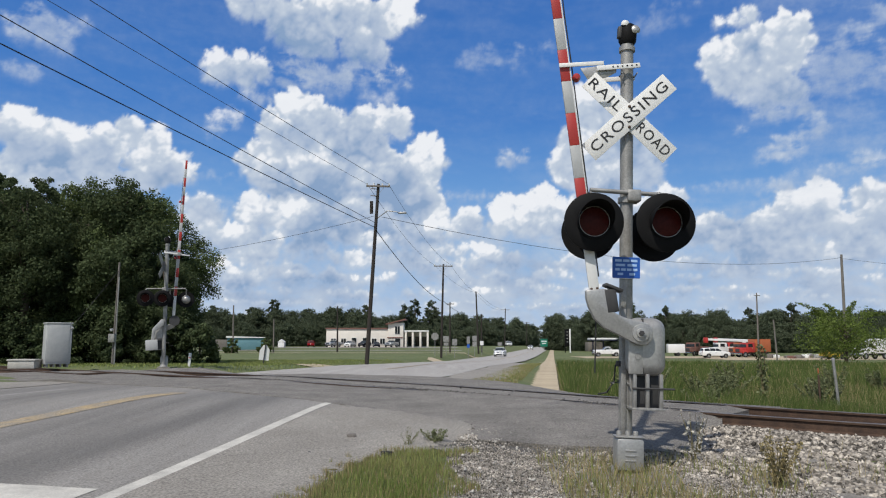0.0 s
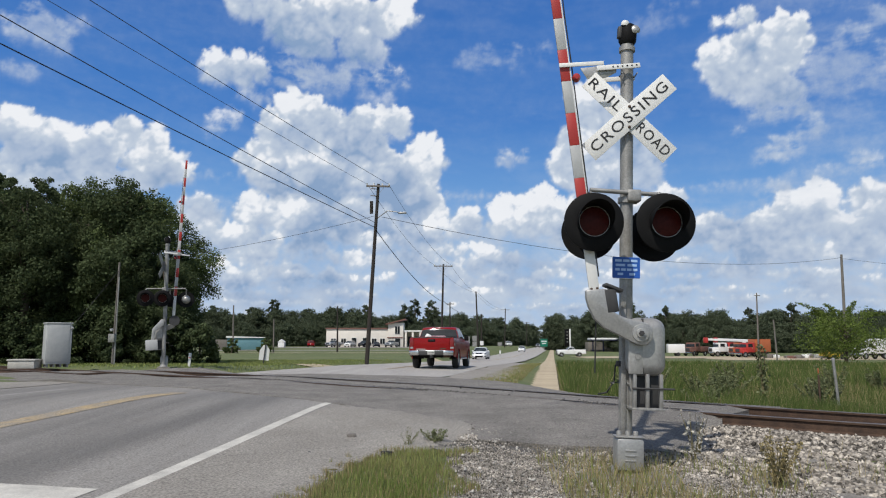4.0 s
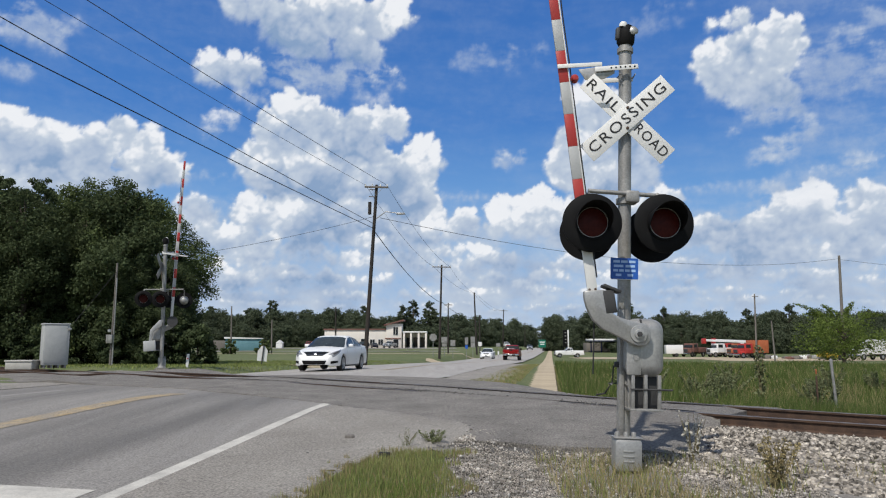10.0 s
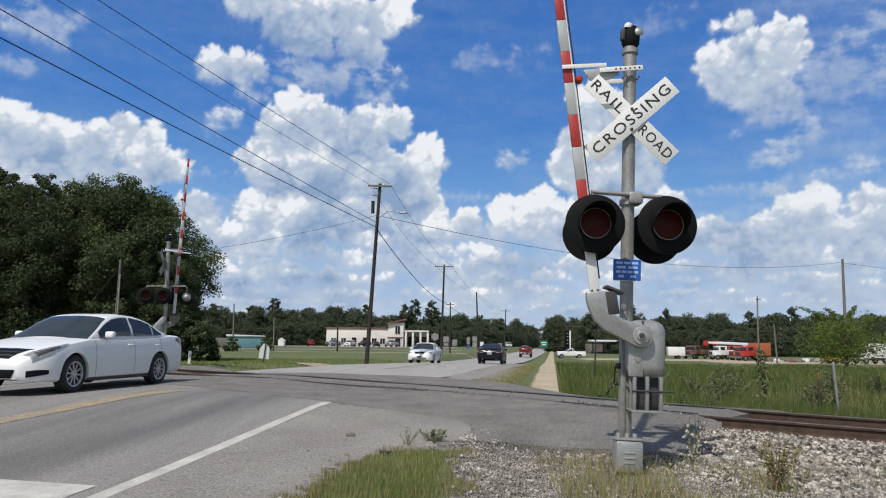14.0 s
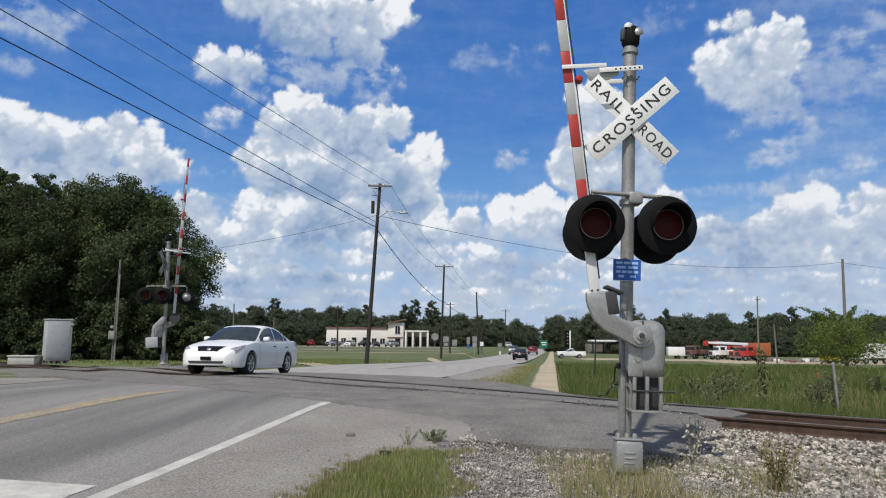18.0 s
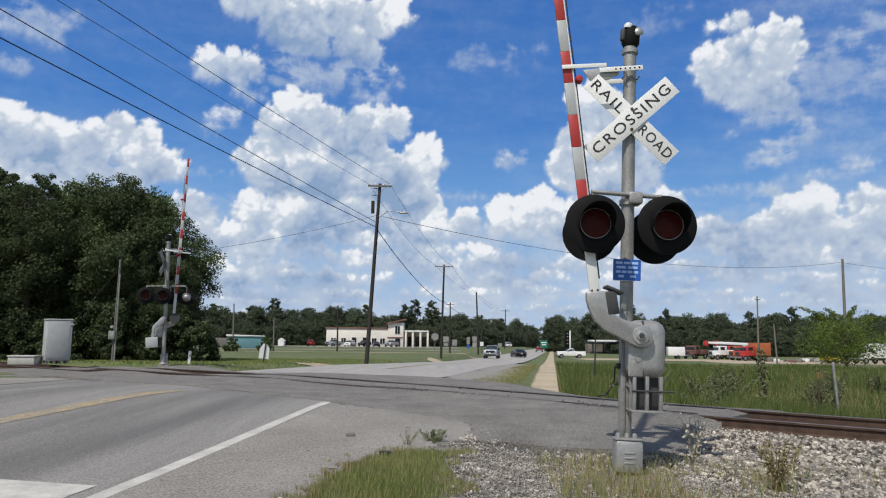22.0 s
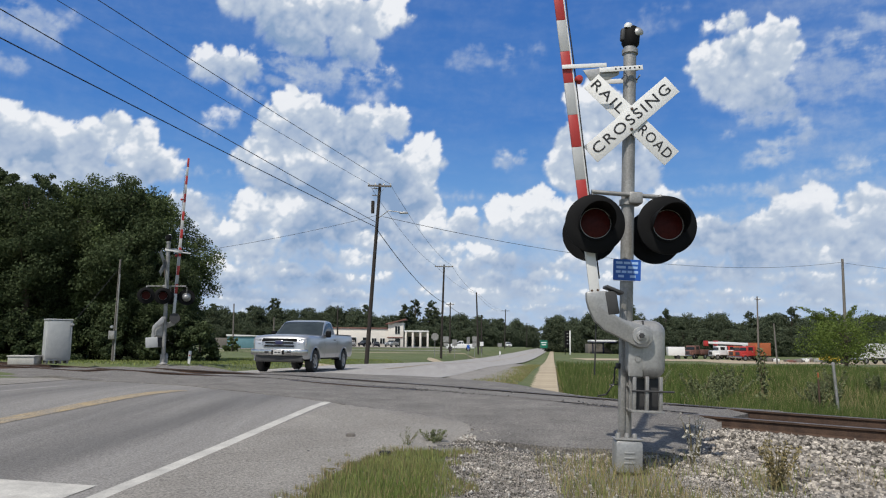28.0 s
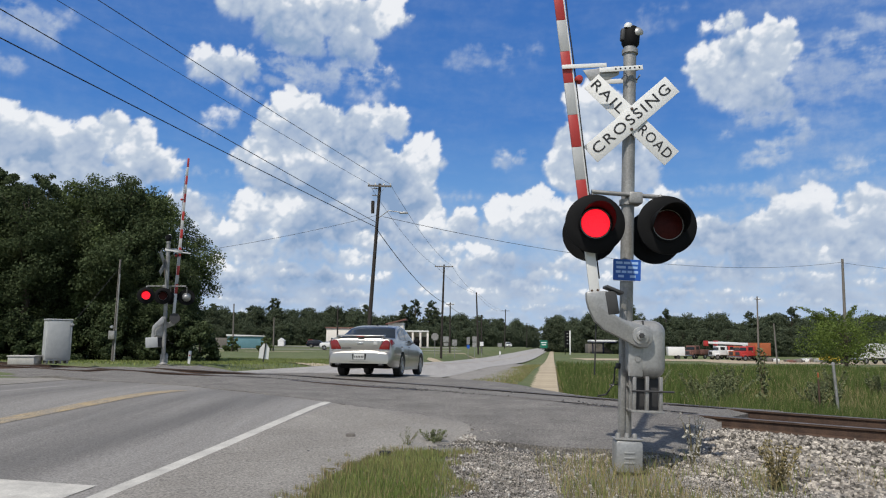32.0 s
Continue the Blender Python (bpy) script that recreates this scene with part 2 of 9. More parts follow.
def pipe(points, r, n=8, bm=None):
    """A bent round bar along points."""
    b = bmesh.new()
    pts = [Vector(p) for p in points]
    rings = []
    for i, p in enumerate(pts):
        d = (pts[min(i + 1, len(pts) - 1)] - pts[max(i - 1, 0)]).normalized()
        q = d.to_track_quat("Z", "Y")
        rr = r[i] if isinstance(r, (list, tuple)) else r
        rings.append([b.verts.new(p + q @ Vector((rr * math.cos(a), rr * math.sin(a), 0))) for a in (2 * math.pi * k / n for k in range(n))])
    for a, c in zip(rings, rings[1:]):
        k0 = min(range(n), key=lambda k: (c[k].co - a[0].co).length)
        for i in range(n):
            b.faces.new((a[i], a[(i + 1) % n], c[(i + 1 + k0) % n], c[(i + k0) % n]))
    b.faces.new(rings[0][::-1])
    b.faces.new(rings[-1])
    bmesh.ops.recalc_face_normals(b, faces=b.faces)
    return join(bm, b)


def lathe(profile, n=24, bm=None, m=None):
    """A turned shape: (radius, z) pairs round z."""
    b = bmesh.new()
    rings = []
    for r, z in profile:
        if r < 1e-5:
            rings.append([b.verts.new((0, 0, z))])
        else:
            rings.append([b.verts.new((r * math.cos(2 * math.pi * i / n), r * math.sin(2 * math.pi * i / n), z)) for i in range(n)])
    for a, c in zip(rings, rings[1:]):
        for i in range(n):
            j = (i + 1) % n
            if len(a) == 1 and len(c) == 1:
                continue
            if len(a) == 1:
                b.faces.new((a[0], c[j], c[i]))
            elif len(c) == 1:
                b.faces.new((a[i], a[j], c[0]))
            else:
                b.faces.new((a[i], a[j], c[j], c[i]))
    if m is not None:
        for v in b.verts:
            v.co = m @ v.co
    bmesh.ops.recalc_face_normals(b, faces=b.faces)
    return join(bm, b)


def slab(outline, thick, bevel=0.0, bm=None, m=None):
    """A plate in the xz plane: outline of (x, z), from y = 0 back to y = thick."""
    b = bmesh.new()
    f = b.faces.new([b.verts.new((x, 0, z)) for x, z in outline])
    r = bmesh.ops.extrude_face_region(b, geom=[f])
    for v in (g for g in r["geom"] if isinstance(g, bmesh.types.BMVert)):
        v.co.y += thick
    bmesh.ops.recalc_face_normals(b, faces=b.faces)
    if bevel:
        bmesh.ops.bevel(b, geom=b.edges[:], offset=bevel, segments=2, affect="EDGES", profile=0.5)
    if m is not None:
        for v in b.verts:
            v.co = m @ v.co
    return join(bm, b)


def from_arrays(name, verts, faces, material, smooth=None):
    me = bpy.data.meshes.new(name)
    me.from_pydata([tuple(v) for v in verts], [], faces)
    for one in (material if isinstance(material, (list, tuple)) else [material]):
        me.materials.append(one)
    if smooth is not None:
        me.shade_smooth()
    return me


def quads_mesh(name, corners, material):
    """Many loose quads from an array (n, 4, 3)."""
    n = len(corners)
    me = bpy.data.meshes.new(name)
    me.vertices.add(4 * n)
    me.vertices.foreach_set("co", np.ascontiguousarray(corners, dtype=np.float32).ravel())
    me.loops.add(4 * n)
    me.loops.foreach_set("vertex_index", np.arange(4 * n, dtype=np.int32))
    me.polygons.add(n)
    me.polygons.foreach_set("loop_start", np.arange(0, 4 * n, 4, dtype=np.int32))
    me.polygons.foreach_set("loop_total", np.full(n, 4, dtype=np.int32))
    me.materials.append(material)
    me.update()
    return me


def tris_mesh(name, corners, material):
    """Many loose triangles from an array (n, 3, 3)."""
    n = len(corners)
    me = bpy.data.meshes.new(name)
    me.vertices.add(3 * n)
    me.vertices.foreach_set("co", np.ascontiguousarray(corners, dtype=np.float32).ravel())
    me.loops.add(3 * n)
    me.loops.foreach_set("vertex_index", np.arange(3 * n, dtype=np.int32))
    me.polygons.add(n)
    me.polygons.foreach_set("loop_start", np.arange(0, 3 * n, 3, dtype=np.int32))
    me.polygons.foreach_set("loop_total", np.full(n, 3, dtype=np.int32))
    me.materials.append(material)
    me.update()
    return me


def text_bm(body, size, depth=0.002):
    """Letters of the built-in font as a flat solid in the xz plane, centred."""
    cu = bpy.data.curves.new("letters", "FONT")
    cu.body, cu.size, cu.extrude, cu.align_x, cu.align_y = body, size, depth, "CENTER", "CENTER"
    cu.resolution_u, cu.space_character = 3, 1.18
    ob = bpy.data.objects.new("letters", cu)
    me = ob.to_mesh()
    bm = bmesh.new()
    bm.from_mesh(me)
    ob.to_mesh_clear()
    bpy.data.objects.remove(ob)
    bpy.data.curves.remove(cu)
    bmesh.ops.transform(bm, matrix=pose(0, 0, 0, 90), verts=bm.verts)
    return bm


# ---- sky and clouds: two far backdrops that drift ----
def value_noise(x, y, seed):
    """Smooth noise from 0 to 1 on arrays."""
    rng = np.random.RandomState(seed)
    tab = rng.rand(256, 256)
    xi, yi = np.floor(x).astype(int), np.floor(y).astype(int)
    fx, fy = x - xi, y - yi
    fx, fy = fx * fx * (3 - 2 * fx), fy * fy * (3 - 2 * fy)
    a, b = tab[xi % 256, yi % 256], tab[(xi + 1) % 256, yi % 256]
    c, d = tab[xi % 256, (yi + 1) % 256], tab[(xi + 1) % 256, (yi + 1) % 256]
    return (a * (1 - fx) + b * fx) * (1 - fy) + (c * (1 - fx) + d * fx) * fy


def fractal(x, y, seed, octaves=5, gain=0.55):
    """Layered noise, about 0 to 1."""
    total, amp, norm = 0, 1.0, 0.0
    for i in range(octaves):
        f = 2.03 ** i
        c, q = math.cos(0.9 + 1.3 * i), math.sin(0.9 + 1.3 * i)
        total = total + amp * value_noise((c * x + q * y) * f + 17.3 * i, (c * y - q * x) * f + 9.1 * i, seed + i)
        norm += amp
        amp *= gain
    return total / norm


def soft_step(a, lo, hi):
    t = np.clip((a - lo) / (hi - lo), 0, 1)
    return t * t * (3 - 2 * t)


class Clouds:
    """A sheet of sky in degrees of azimuth and elevation; each cloud is a heap of balls on balls, lit from above and from behind the eye."""

    def __init__(self, az0, az1, el0, el1, step, seed):
        self.az, self.el = np.meshgrid(np.arange(az0, az1 + step / 2, step), np.arange(el0, el1 + step / 2, step))
        self.step, self.seed, self.az0, self.el0 = step, seed, az0, el0
        self.rng = np.random.RandomState(seed)
        self.cover = np.zeros(self.az.shape)
        self.shade = np.full(self.az.shape, 0.62)
        self.heaps = []
        a, e = self.az, self.el
        self.grain = fractal(a * 1.3, e * 1.3, seed + 70, 6, 0.62) - 0.5
        self.patch = fractal(a * 0.42 + 7, e * 0.55, seed + 90, 4, 0.5) - 0.5
        self.wisp = fractal(a * 0.30 + 0.2 * e, e * 1.0, seed + 80, 6, 0.6)
        self.wx = a + 0.55 * (fractal(a * 1.1, e * 1.1, seed + 51, 5, 0.6) - 0.5)
        self.wy = e + 0.55 * (fractal(a * 1.1, e * 1.1, seed + 61, 5, 0.6) - 0.5)

    def puff(self, az, el, rx, ry, amount=1.0, grey=0.0):
        """Notes a heap; all are drawn from the farthest, lowest one to the nearest."""
        self.heaps.append((el - ry, az, el, rx, ry, amount, grey))

    def balls(self, az, el, rx, ry):
        out, rng = [], self.rng
        core = min(rx, ry)
        for i in range(int(5 + 4 * rx / core)):
            r = core * rng.uniform(0.42, 0.66)
            a, q = rng.uniform(0, 2 * math.pi), math.sqrt(rng.uniform(0, 1))
            x, y = (rx - r * 0.8) * q * math.cos(a), (ry - r * 0.8) * q * math.sin(a)
            if y < 0:
                y *= 0.7
            out.append((az + x, el + y, 0.35 * core * (1 - q * q), r, 0))
        for level, (count, r0, r1) in enumerate(((8, 0.36, 0.58), (5, 0.34, 0.55), (3, 0.4, 0.6))):
            for x, y, z, r, depth in [o for o in out if o[4] == level]:
                if r < 0.24:
                    continue
                for k in range(count):
                    d = rng.normal(size=3)
                    d[1] = d[1] * 0.8 + 0.45
                    d[2] = abs(d[2]) * 0.8
                    d /= np.linalg.norm(d)
                    out.append((x + d[0] * r * 0.82, y + d[1] * r * 0.82, z + d[2] * r * 0.82, max(0.13, r * rng.uniform(r0, r1)), level + 1))
        return out

    def window(self, x0, x1, y0, y1):
        i0, i1 = [int((v - self.el0) / self.step) for v in (y0, y1)]
        j0, j1 = [int((v - self.az0) / self.step) for v in (x0, x1)]
        return slice(max(0, i0), max(0, i1)), slice(max(0, j0), max(0, j1))

    def draw(self, base, az, el, rx, ry, amount, grey):
        m = 0.7 + 0.5 * min(rx, ry)
        w = self.window(az - rx - m, az + rx + m, el - ry - m, el + ry + m)
        wx, wy = self.wx[w], self.wy[w]
        if wx.size < 16 or min(wx.shape) < 4:
            return
        top = np.full(wx.shape, -9.0)
        lit = np.zeros(wx.shape)
        rim = np.full(wx.shape, -9.0)
        i00, j00 = w[0].start, w[1].start
        for x, y, z, r, depth in self.balls(az, el, rx, ry):
            v0, v1 = self.window(x - r - 0.5, x + r + 0.5, y - r - 0.5, y + r + 0.5)
            v = (slice(max(0, v0.start - i00), max(0, v0.stop - i00)), slice(max(0, v1.start - j00), max(0, v1.stop - j00)))
            dx, dy = wx[v] - x, wy[v] - y
            if dx.size == 0:
                continue
            d2 = dx * dx + dy * dy
            h = np.sqrt(np.maximum(r * r - d2, 0))
            rim[v] = np.maximum(rim[v], r - np.sqrt(d2))
            up = (d2 < r * r) & (z + h > top[v])
            lit[v] = np.where(up, (-0.30 * dx + 0.74 * dy + 0.60 * h) / r, lit[v])
            top[v] = np.where(up, z + h, top[v])
        t = np.where(top > -8, top, -0.3)
        hollow = self.blur(t, 0.12) - self.blur(t, 0.5)
        wide = self.blur(t, 0.25) - self.blur(t, 1.5)
        lit = self.blur(np.where(top > -8, lit, 0.5), 0.17)
        rise = np.clip((wy - (el - ry)) / (2 * ry), 0, 1)
        g = self.grain[w]
        tight = 1 / max(0.3, min(1.0, 0.7 * min(rx, ry)))
        s = 0.535 + 0.14 * (lit - 0.45) + 0.12 * np.tanh(2.0 * tight * hollow) + 0.22 * np.tanh(1.3 * tight * wide) + (0.42 + 0.06 * tight) * (rise - 0.50) + 0.20 * g + 0.78 * self.patch[w] - 1.25 * grey
        soft = (0.24 + 0.7 * (1 - rise) ** 2 * min(1.0, ry)) / (0.35 + 0.65 * amount)
        c = soft_step(rim + 0.5 * g * (1.3 - rise), -0.25 * soft, soft)
        if amount < 0.8:
            c = c * soft_step(self.wisp[w] + 0.5 * g, 0.22, 0.62)
        s = s + 0.10 * (1 - c) * rise
        c = c * amount
        self.shade[w] = self.shade[w] * (1 - c) + s * c
        self.cover[w] = 1 - (1 - self.cover[w]) * (1 - c)

    def blur(self, a, deg):
        k = max(1, int(deg / self.step))
        for axis in (0, 1):
            pad = [(k, k) if i == axis else (0, 0) for i in (0, 1)]
            c = np.insert(np.cumsum(np.pad(a, pad, mode="edge"), axis), 0, 0, axis)
            n = a.shape[axis]
            a = (np.take(c, np.arange(2 * k, 2 * k + n), axis) - np.take(c, np.arange(0, n), axis)) / (2 * k)
        return a

    def finish(self, name, radius, material, veil):
        a, e = self.az, self.el
        for heap in sorted(self.heaps):
            self.draw(*heap)
        # thin veils of haze between the heaps
        v = np.clip(veil(a, e), 0, 1)
        thin = v * (0.6 * v + (1 - 0.6 * v) * soft_step(self.wisp + 0.25 * self.grain, 0.30, 0.75))
        w = thin * (1 - self.cover)
        shade = self.shade * (1 - w) + (0.53 + 0.6 * self.patch) * w
        cover = 1 - (1 - 0.985 * self.cover) * (1 - thin)
        rows, cols = a.shape
        ar, er = np.radians(a), np.radians(e)
        co = np.stack([radius * np.sin(ar) * np.cos(er), radius * np.cos(ar) * np.cos(er), radius * np.sin(er)], -1).reshape(-1, 3)
        idx = np.arange(rows * cols).reshape(rows, cols)
        quad = np.stack([idx[:-1, :-1], idx[:-1, 1:], idx[1:, 1:], idx[1:, :-1]], -1).reshape(-1, 4)
        me = bpy.data.meshes.new(name)
        me.vertices.add(len(co))
        me.vertices.foreach_set("co", co.astype(np.float32).ravel())
        me.loops.add(quad.size)
        me.loops.foreach_set("vertex_index", quad.astype(np.int32).ravel())
        me.polygons.add(len(quad))
        me.polygons.foreach_set("loop_start", np.arange(0, quad.size, 4, dtype=np.int32))
        me.polygons.foreach_set("loop_total", np.full(len(quad), 4, dtype=np.int32))
        for key, data in (("cover", cover), ("shade", np.clip(shade, 0, 1.2))):
            me.attributes.new(key, "FLOAT", "POINT").data.foreach_set("value", data.astype(np.float32).ravel())
        me.materials.append(material)
        me.update()
        me.shade_smooth()
        return new(name, me)


def cloud_material(name, with_sky):
    m = bpy.data.materials.new(name)
    m.use_nodes = True
    m.cycles.emission_sampling = "NONE"
    nt = m.node_tree
    nt.nodes.clear()
    link = nt.links.new
    out = nt.nodes.new("ShaderNodeOutputMaterial")
    em = nt.nodes.new("ShaderNodeEmission")
    tc = nt.nodes.new("ShaderNodeTexCoord")
    mp = nt.nodes.new("ShaderNodeMapping")
    mp.inputs["Scale"].default_value = (1 / 45, 1 / 45, 1 / 45)
    link(tc.outputs["Object"], mp.inputs["Vector"])
    n = nt.nodes.new("ShaderNodeTexNoise")
    n.inputs["Scale"].default_value, n.inputs["Detail"].default_value, n.inputs["Roughness"].default_value = 1.0, 6, 0.6
    link(mp.outputs[0], n.inputs["Vector"])

    def attr(key):
        a = nt.nodes.new("ShaderNodeAttribute")
        a.attribute_name = key
        return a.outputs["Fac"]

    def math_node(op, a, b):
        k = nt.nodes.new("ShaderNodeMath")
        k.operation = op
        for i, v in enumerate((a, b)):
            if isinstance(v, float):
                k.inputs[i].default_value = v
            else:
                link(v, k.inputs[i])
        return k.outputs[0]

    rag = math_node("MULTIPLY", math_node("SUBTRACT", n.outputs["Fac"], 0.5), 1.1)
    d = math_node("ADD", attr("cover"), math_node("MULTIPLY", rag, math_node("MULTIPLY", math_node("MULTIPLY", attr("cover"), math_node("SUBTRACT", 1.0, attr("cover"))), 2.2)))
    ramp = nt.nodes.new("ShaderNodeMapRange")
    ramp.interpolation_type = "LINEAR"
    ramp.inputs["From Min"].default_value, ramp.inputs["From Max"].default_value = 0.0, 1.0
    link(d, ramp.inputs["Value"])
    sh = math_node("ADD", attr("shade"), math_node("MULTIPLY", rag, 0.16))
    tone = nt.nodes.new("ShaderNodeValToRGB")
    el = tone.color_ramp.elements
    el[0].position, el[0].color = 0.25, (0.25, 0.365, 0.555, 1)
    el[1].position, el[1].color = 0.90, (0.86, 0.88, 0.915, 1)
    mid = el.new(0.48)
    mid.color = (0.40, 0.49, 0.64, 1)
    mid2 = el.new(0.72)
    mid2.color = (0.54, 0.615, 0.72, 1)
    link(sh, tone.inputs[0])
    if with_sky:
        sep = nt.nodes.new("ShaderNodeSeparateXYZ")
        link(tc.outputs["Object"], sep.inputs[0])
        blue = nt.nodes.new("ShaderNodeValToRGB")
        be = blue.color_ramp.elements
        be[0].position, be[0].color = 0.0, (0.45, 0.62, 0.85, 1)
        be[1].position, be[1].color = 1.0, (0.038, 0.142, 0.455, 1)
        k = be.new(0.25)
        k.color = (0.21, 0.43, 0.75, 1)
        k = be.new(0.6)
        k.color = (0.066, 0.212, 0.565, 1)
        link(math_node("MULTIPLY", sep.outputs[2], 1 / 1800.0), blue.inputs[0])
        mix = nt.nodes.new("ShaderNodeMix")
        mix.data_type = "RGBA"
        link(ramp.outputs[0], mix.inputs["Factor"])
        link(blue.outputs[0], mix.inputs["A"])
        link(tone.outputs[0], mix.inputs["B"])
        link(mix.outputs["Result"], em.inputs["Color"])
        link(em.outputs[0], out.inputs["Surface"])
    else:
        tr = nt.nodes.new("ShaderNodeBsdfTransparent")
        ms = nt.nodes.new("ShaderNodeMixShader")
        link(ramp.outputs[0], ms.inputs[0])
        link(tr.outputs[0], ms.inputs[1])
        link(tone.outputs[0], em.inputs["Color"])
        link(em.outputs[0], ms.inputs[2])
        link(ms.outputs[0], out.inputs["Surface"])
    return m


low = Clouds(-40, 40, -2.0, 37, 0.1, 7)
low.puff(-10.3, 17.2, 3.73, 2.82, 1.00, -0.03)
low.puff(-5.9, 16.6, 2.77, 2.09, 1.00, 0.00)
low.puff(-3.9, 17.1, 1.86, 1.74, 1.00, -0.03)
low.puff(-1.6, 14.5, 1.85, 2.03, 1.00, -0.02)
low.puff(-13.1, 15.9, 2.44, 2.05, 1.00, 0.00)
low.puff(-11.9, 13.4, 4.48, 2.69, 1.00, 0.07)
low.puff(-7.4, 13.2, 5.03, 2.90, 1.00, 0.12)
low.puff(-3.8, 12.4, 3.68, 2.93, 1.00, 0.08)
low.puff(-14.0, 10.0, 2.39, 2.09, 1.00, 0.00)
low.puff(-10.0, 9.5, 4.03, 2.43, 1.00, 0.06)
low.puff(-6.0, 9.2, 3.63, 2.46, 1.00, 0.10)
low.puff(-1.9, 9.8, 3.20, 2.69, 1.00, 0.05)
low.puff(12.9, 18.4, 2.64, 2.19, 1.00, -0.02)
low.puff(14.4, 16.3, 2.59, 2.63, 1.00, 0.03)
low.puff(11.6, 15.6, 2.12, 2.67, 1.00, 0.00)
low.puff(10.0, 13.9, 1.61, 1.84, 1.00, -0.02)
low.puff(11.7, 12.3, 3.27, 2.62, 1.00, 0.03)
low.puff(15.7, 13.5, 2.12, 2.99, 0.90, 0.05)
low.puff(2.2, 9.7, 1.92, 1.62, 1.00, 0.00)
low.puff(0.4, 8.9, 1.83, 1.35, 1.00, 0.03)
low.puff(5.4, 9.6, 2.62, 1.97, 1.00, -0.01)
low.puff(7.9, 10.0, 2.24, 2.23, 1.00, 0.00)
low.puff(9.9, 9.3, 2.21, 2.13, 1.00, 0.04)
low.puff(16.4, 10.0, 2.91, 2.16, 1.00, 0.05)
low.puff(20.1, 8.1, 2.77, 1.53, 1.00, 0.06)
low.puff(27.5, 9.7, 2.20, 2.00, 1.00, -0.02)
low.puff(25.4, 8.3, 2.28, 1.63, 1.00, 0.02)
low.puff(29.5, 8.0, 2.04, 1.73, 1.00, 0.00)
low.puff(31.5, 9.4, 1.52, 2.00, 1.00, -0.01)
low.puff(33.3, 8.5, 2.50, 2.27, 1.00, 0.02)
low.puff(29.1, 6.5, 3.04, 1.58, 1.00, 0.08)
low.puff(23.2, 7.2, 2.65, 1.41, 1.00, 0.05)
low.puff(-15.1, 7.3, 3.00, 1.74, 1.00, 0.03)
low.puff(-17.3, 7.9, 2.10, 1.38, 1.00, 0.00)
low.puff(-19.0, 8.6, 1.65, 1.53, 0.90, 0.02)
low.puff(-17.5, 4.8, 3.34, 1.46, 1.00, 0.06)
low.puff(-17.7, 16.7, 1.53, 1.50, 0.70, -0.02)
low.puff(5.7, 14.3, 1.55, 0.97, 0.70, 0.02)
rngc = random.Random(3)
for rank, (e, size, count) in enumerate(((9.6, 1.9, 9), (8.3, 1.7, 12), (7.2, 1.5, 15), (6.0, 1.3, 20), (4.9, 1.05, 25), (3.9, 0.85, 30), (3.0, 0.65, 38), (2.2, 0.5, 44), (1.5, 0.4, 50), (0.9, 0.3, 50))):
    for i in range(count):
        wide = size * rngc.uniform(0.9, 2.4)
        at = -40 + 80 * (i + rngc.random()) / count
        if rank < 2 and -14 < at < 4 or rank < 1 and at > -20:
            continue
        low.puff(at, e + rngc.uniform(-0.5, 0.5) * size, wide, size * rngc.uniform(0.45, 0.8), 0.95, rngc.uniform(0.02, 0.17) + 0.012 * rank)
low.puff(-38.0, 7.0, 6.0, 3.6, 1, 0.1)
low.puff(38.9, 7.0, 5.0, 3.5, 1, 0.1)
sky_low = low.finish("sky_backdrop", 3600, cloud_material("sky_and_low_clouds", True), lambda a, e: 0.05 + 0.92 * soft_step(-e, -12.5, -6.5) + 0.1 * soft_step(-e, -5, 0))
tagged(sky_low, "blue summer sky with banks of low cumulus cloud", "sky", kind="structure")

high = Clouds(-40, 40, 6.0, 37, 0.1, 31)
high.puff(-24.3, 14.8, 3.05, 1.84, 1.00, -0.05)
high.puff(-26.3, 13.9, 2.26, 1.58, 1.00, -0.02)
high.puff(-22.2, 13.5, 2.24, 1.80, 1.00, -0.02)
high.puff(-20.3, 12.5, 1.46, 1.09, 1.00, 0.00)
high.puff(-24.1, 12.0, 4.73, 2.03, 1.00, 0.08)
high.puff(-19.0, 9.8, 2.06, 1.53, 0.90, 0.03)
high.puff(-30.0, 14.1, 2.84, 2.14, 1.00, 0.06)
high.puff(-31.4, 14.4, 2.05, 1.65, 1.00, 0.02)
high.puff(-30.1, 11.7, 3.90, 2.31, 1.00, 0.16)
high.puff(-27.3, 11.2, 3.34, 1.59, 1.00, 0.14)
high.puff(-30.5, 21.3, 2.50, 1.73, 0.60, 0.02)
high.puff(-31.2, 18.4, 1.66, 0.88, 0.50, 0.02)
high.puff(-28.1, 22.0, 1.11, 0.81, 0.40, 0.00)
high.puff(-10.9, 24.7, 6.27, 2.47, 1.00, 0.09)
high.puff(-15.2, 25.2, 2.45, 1.33, 1.00, -0.02)
high.puff(-6.5, 25.6, 4.49, 2.78, 1.00, 0.04)
high.puff(-3.4, 25.3, 1.61, 1.78, 1.00, -0.01)
high.puff(-8.3, 22.8, 5.13, 1.48, 0.90, 0.16)
high.puff(-16.5, 20.6, 2.70, 1.71, 0.95, 0.01)
high.puff(-12.8, 21.0, 2.70, 1.73, 0.70, 0.04)
high.puff(-10.0, 20.4, 2.75, 1.42, 0.62, 0.04)
high.puff(-14.9, 18.9, 1.76, 0.92, 0.60, 0.03)
high.puff(-4.0, 20.7, 1.97, 1.02, 0.75, 0.02)
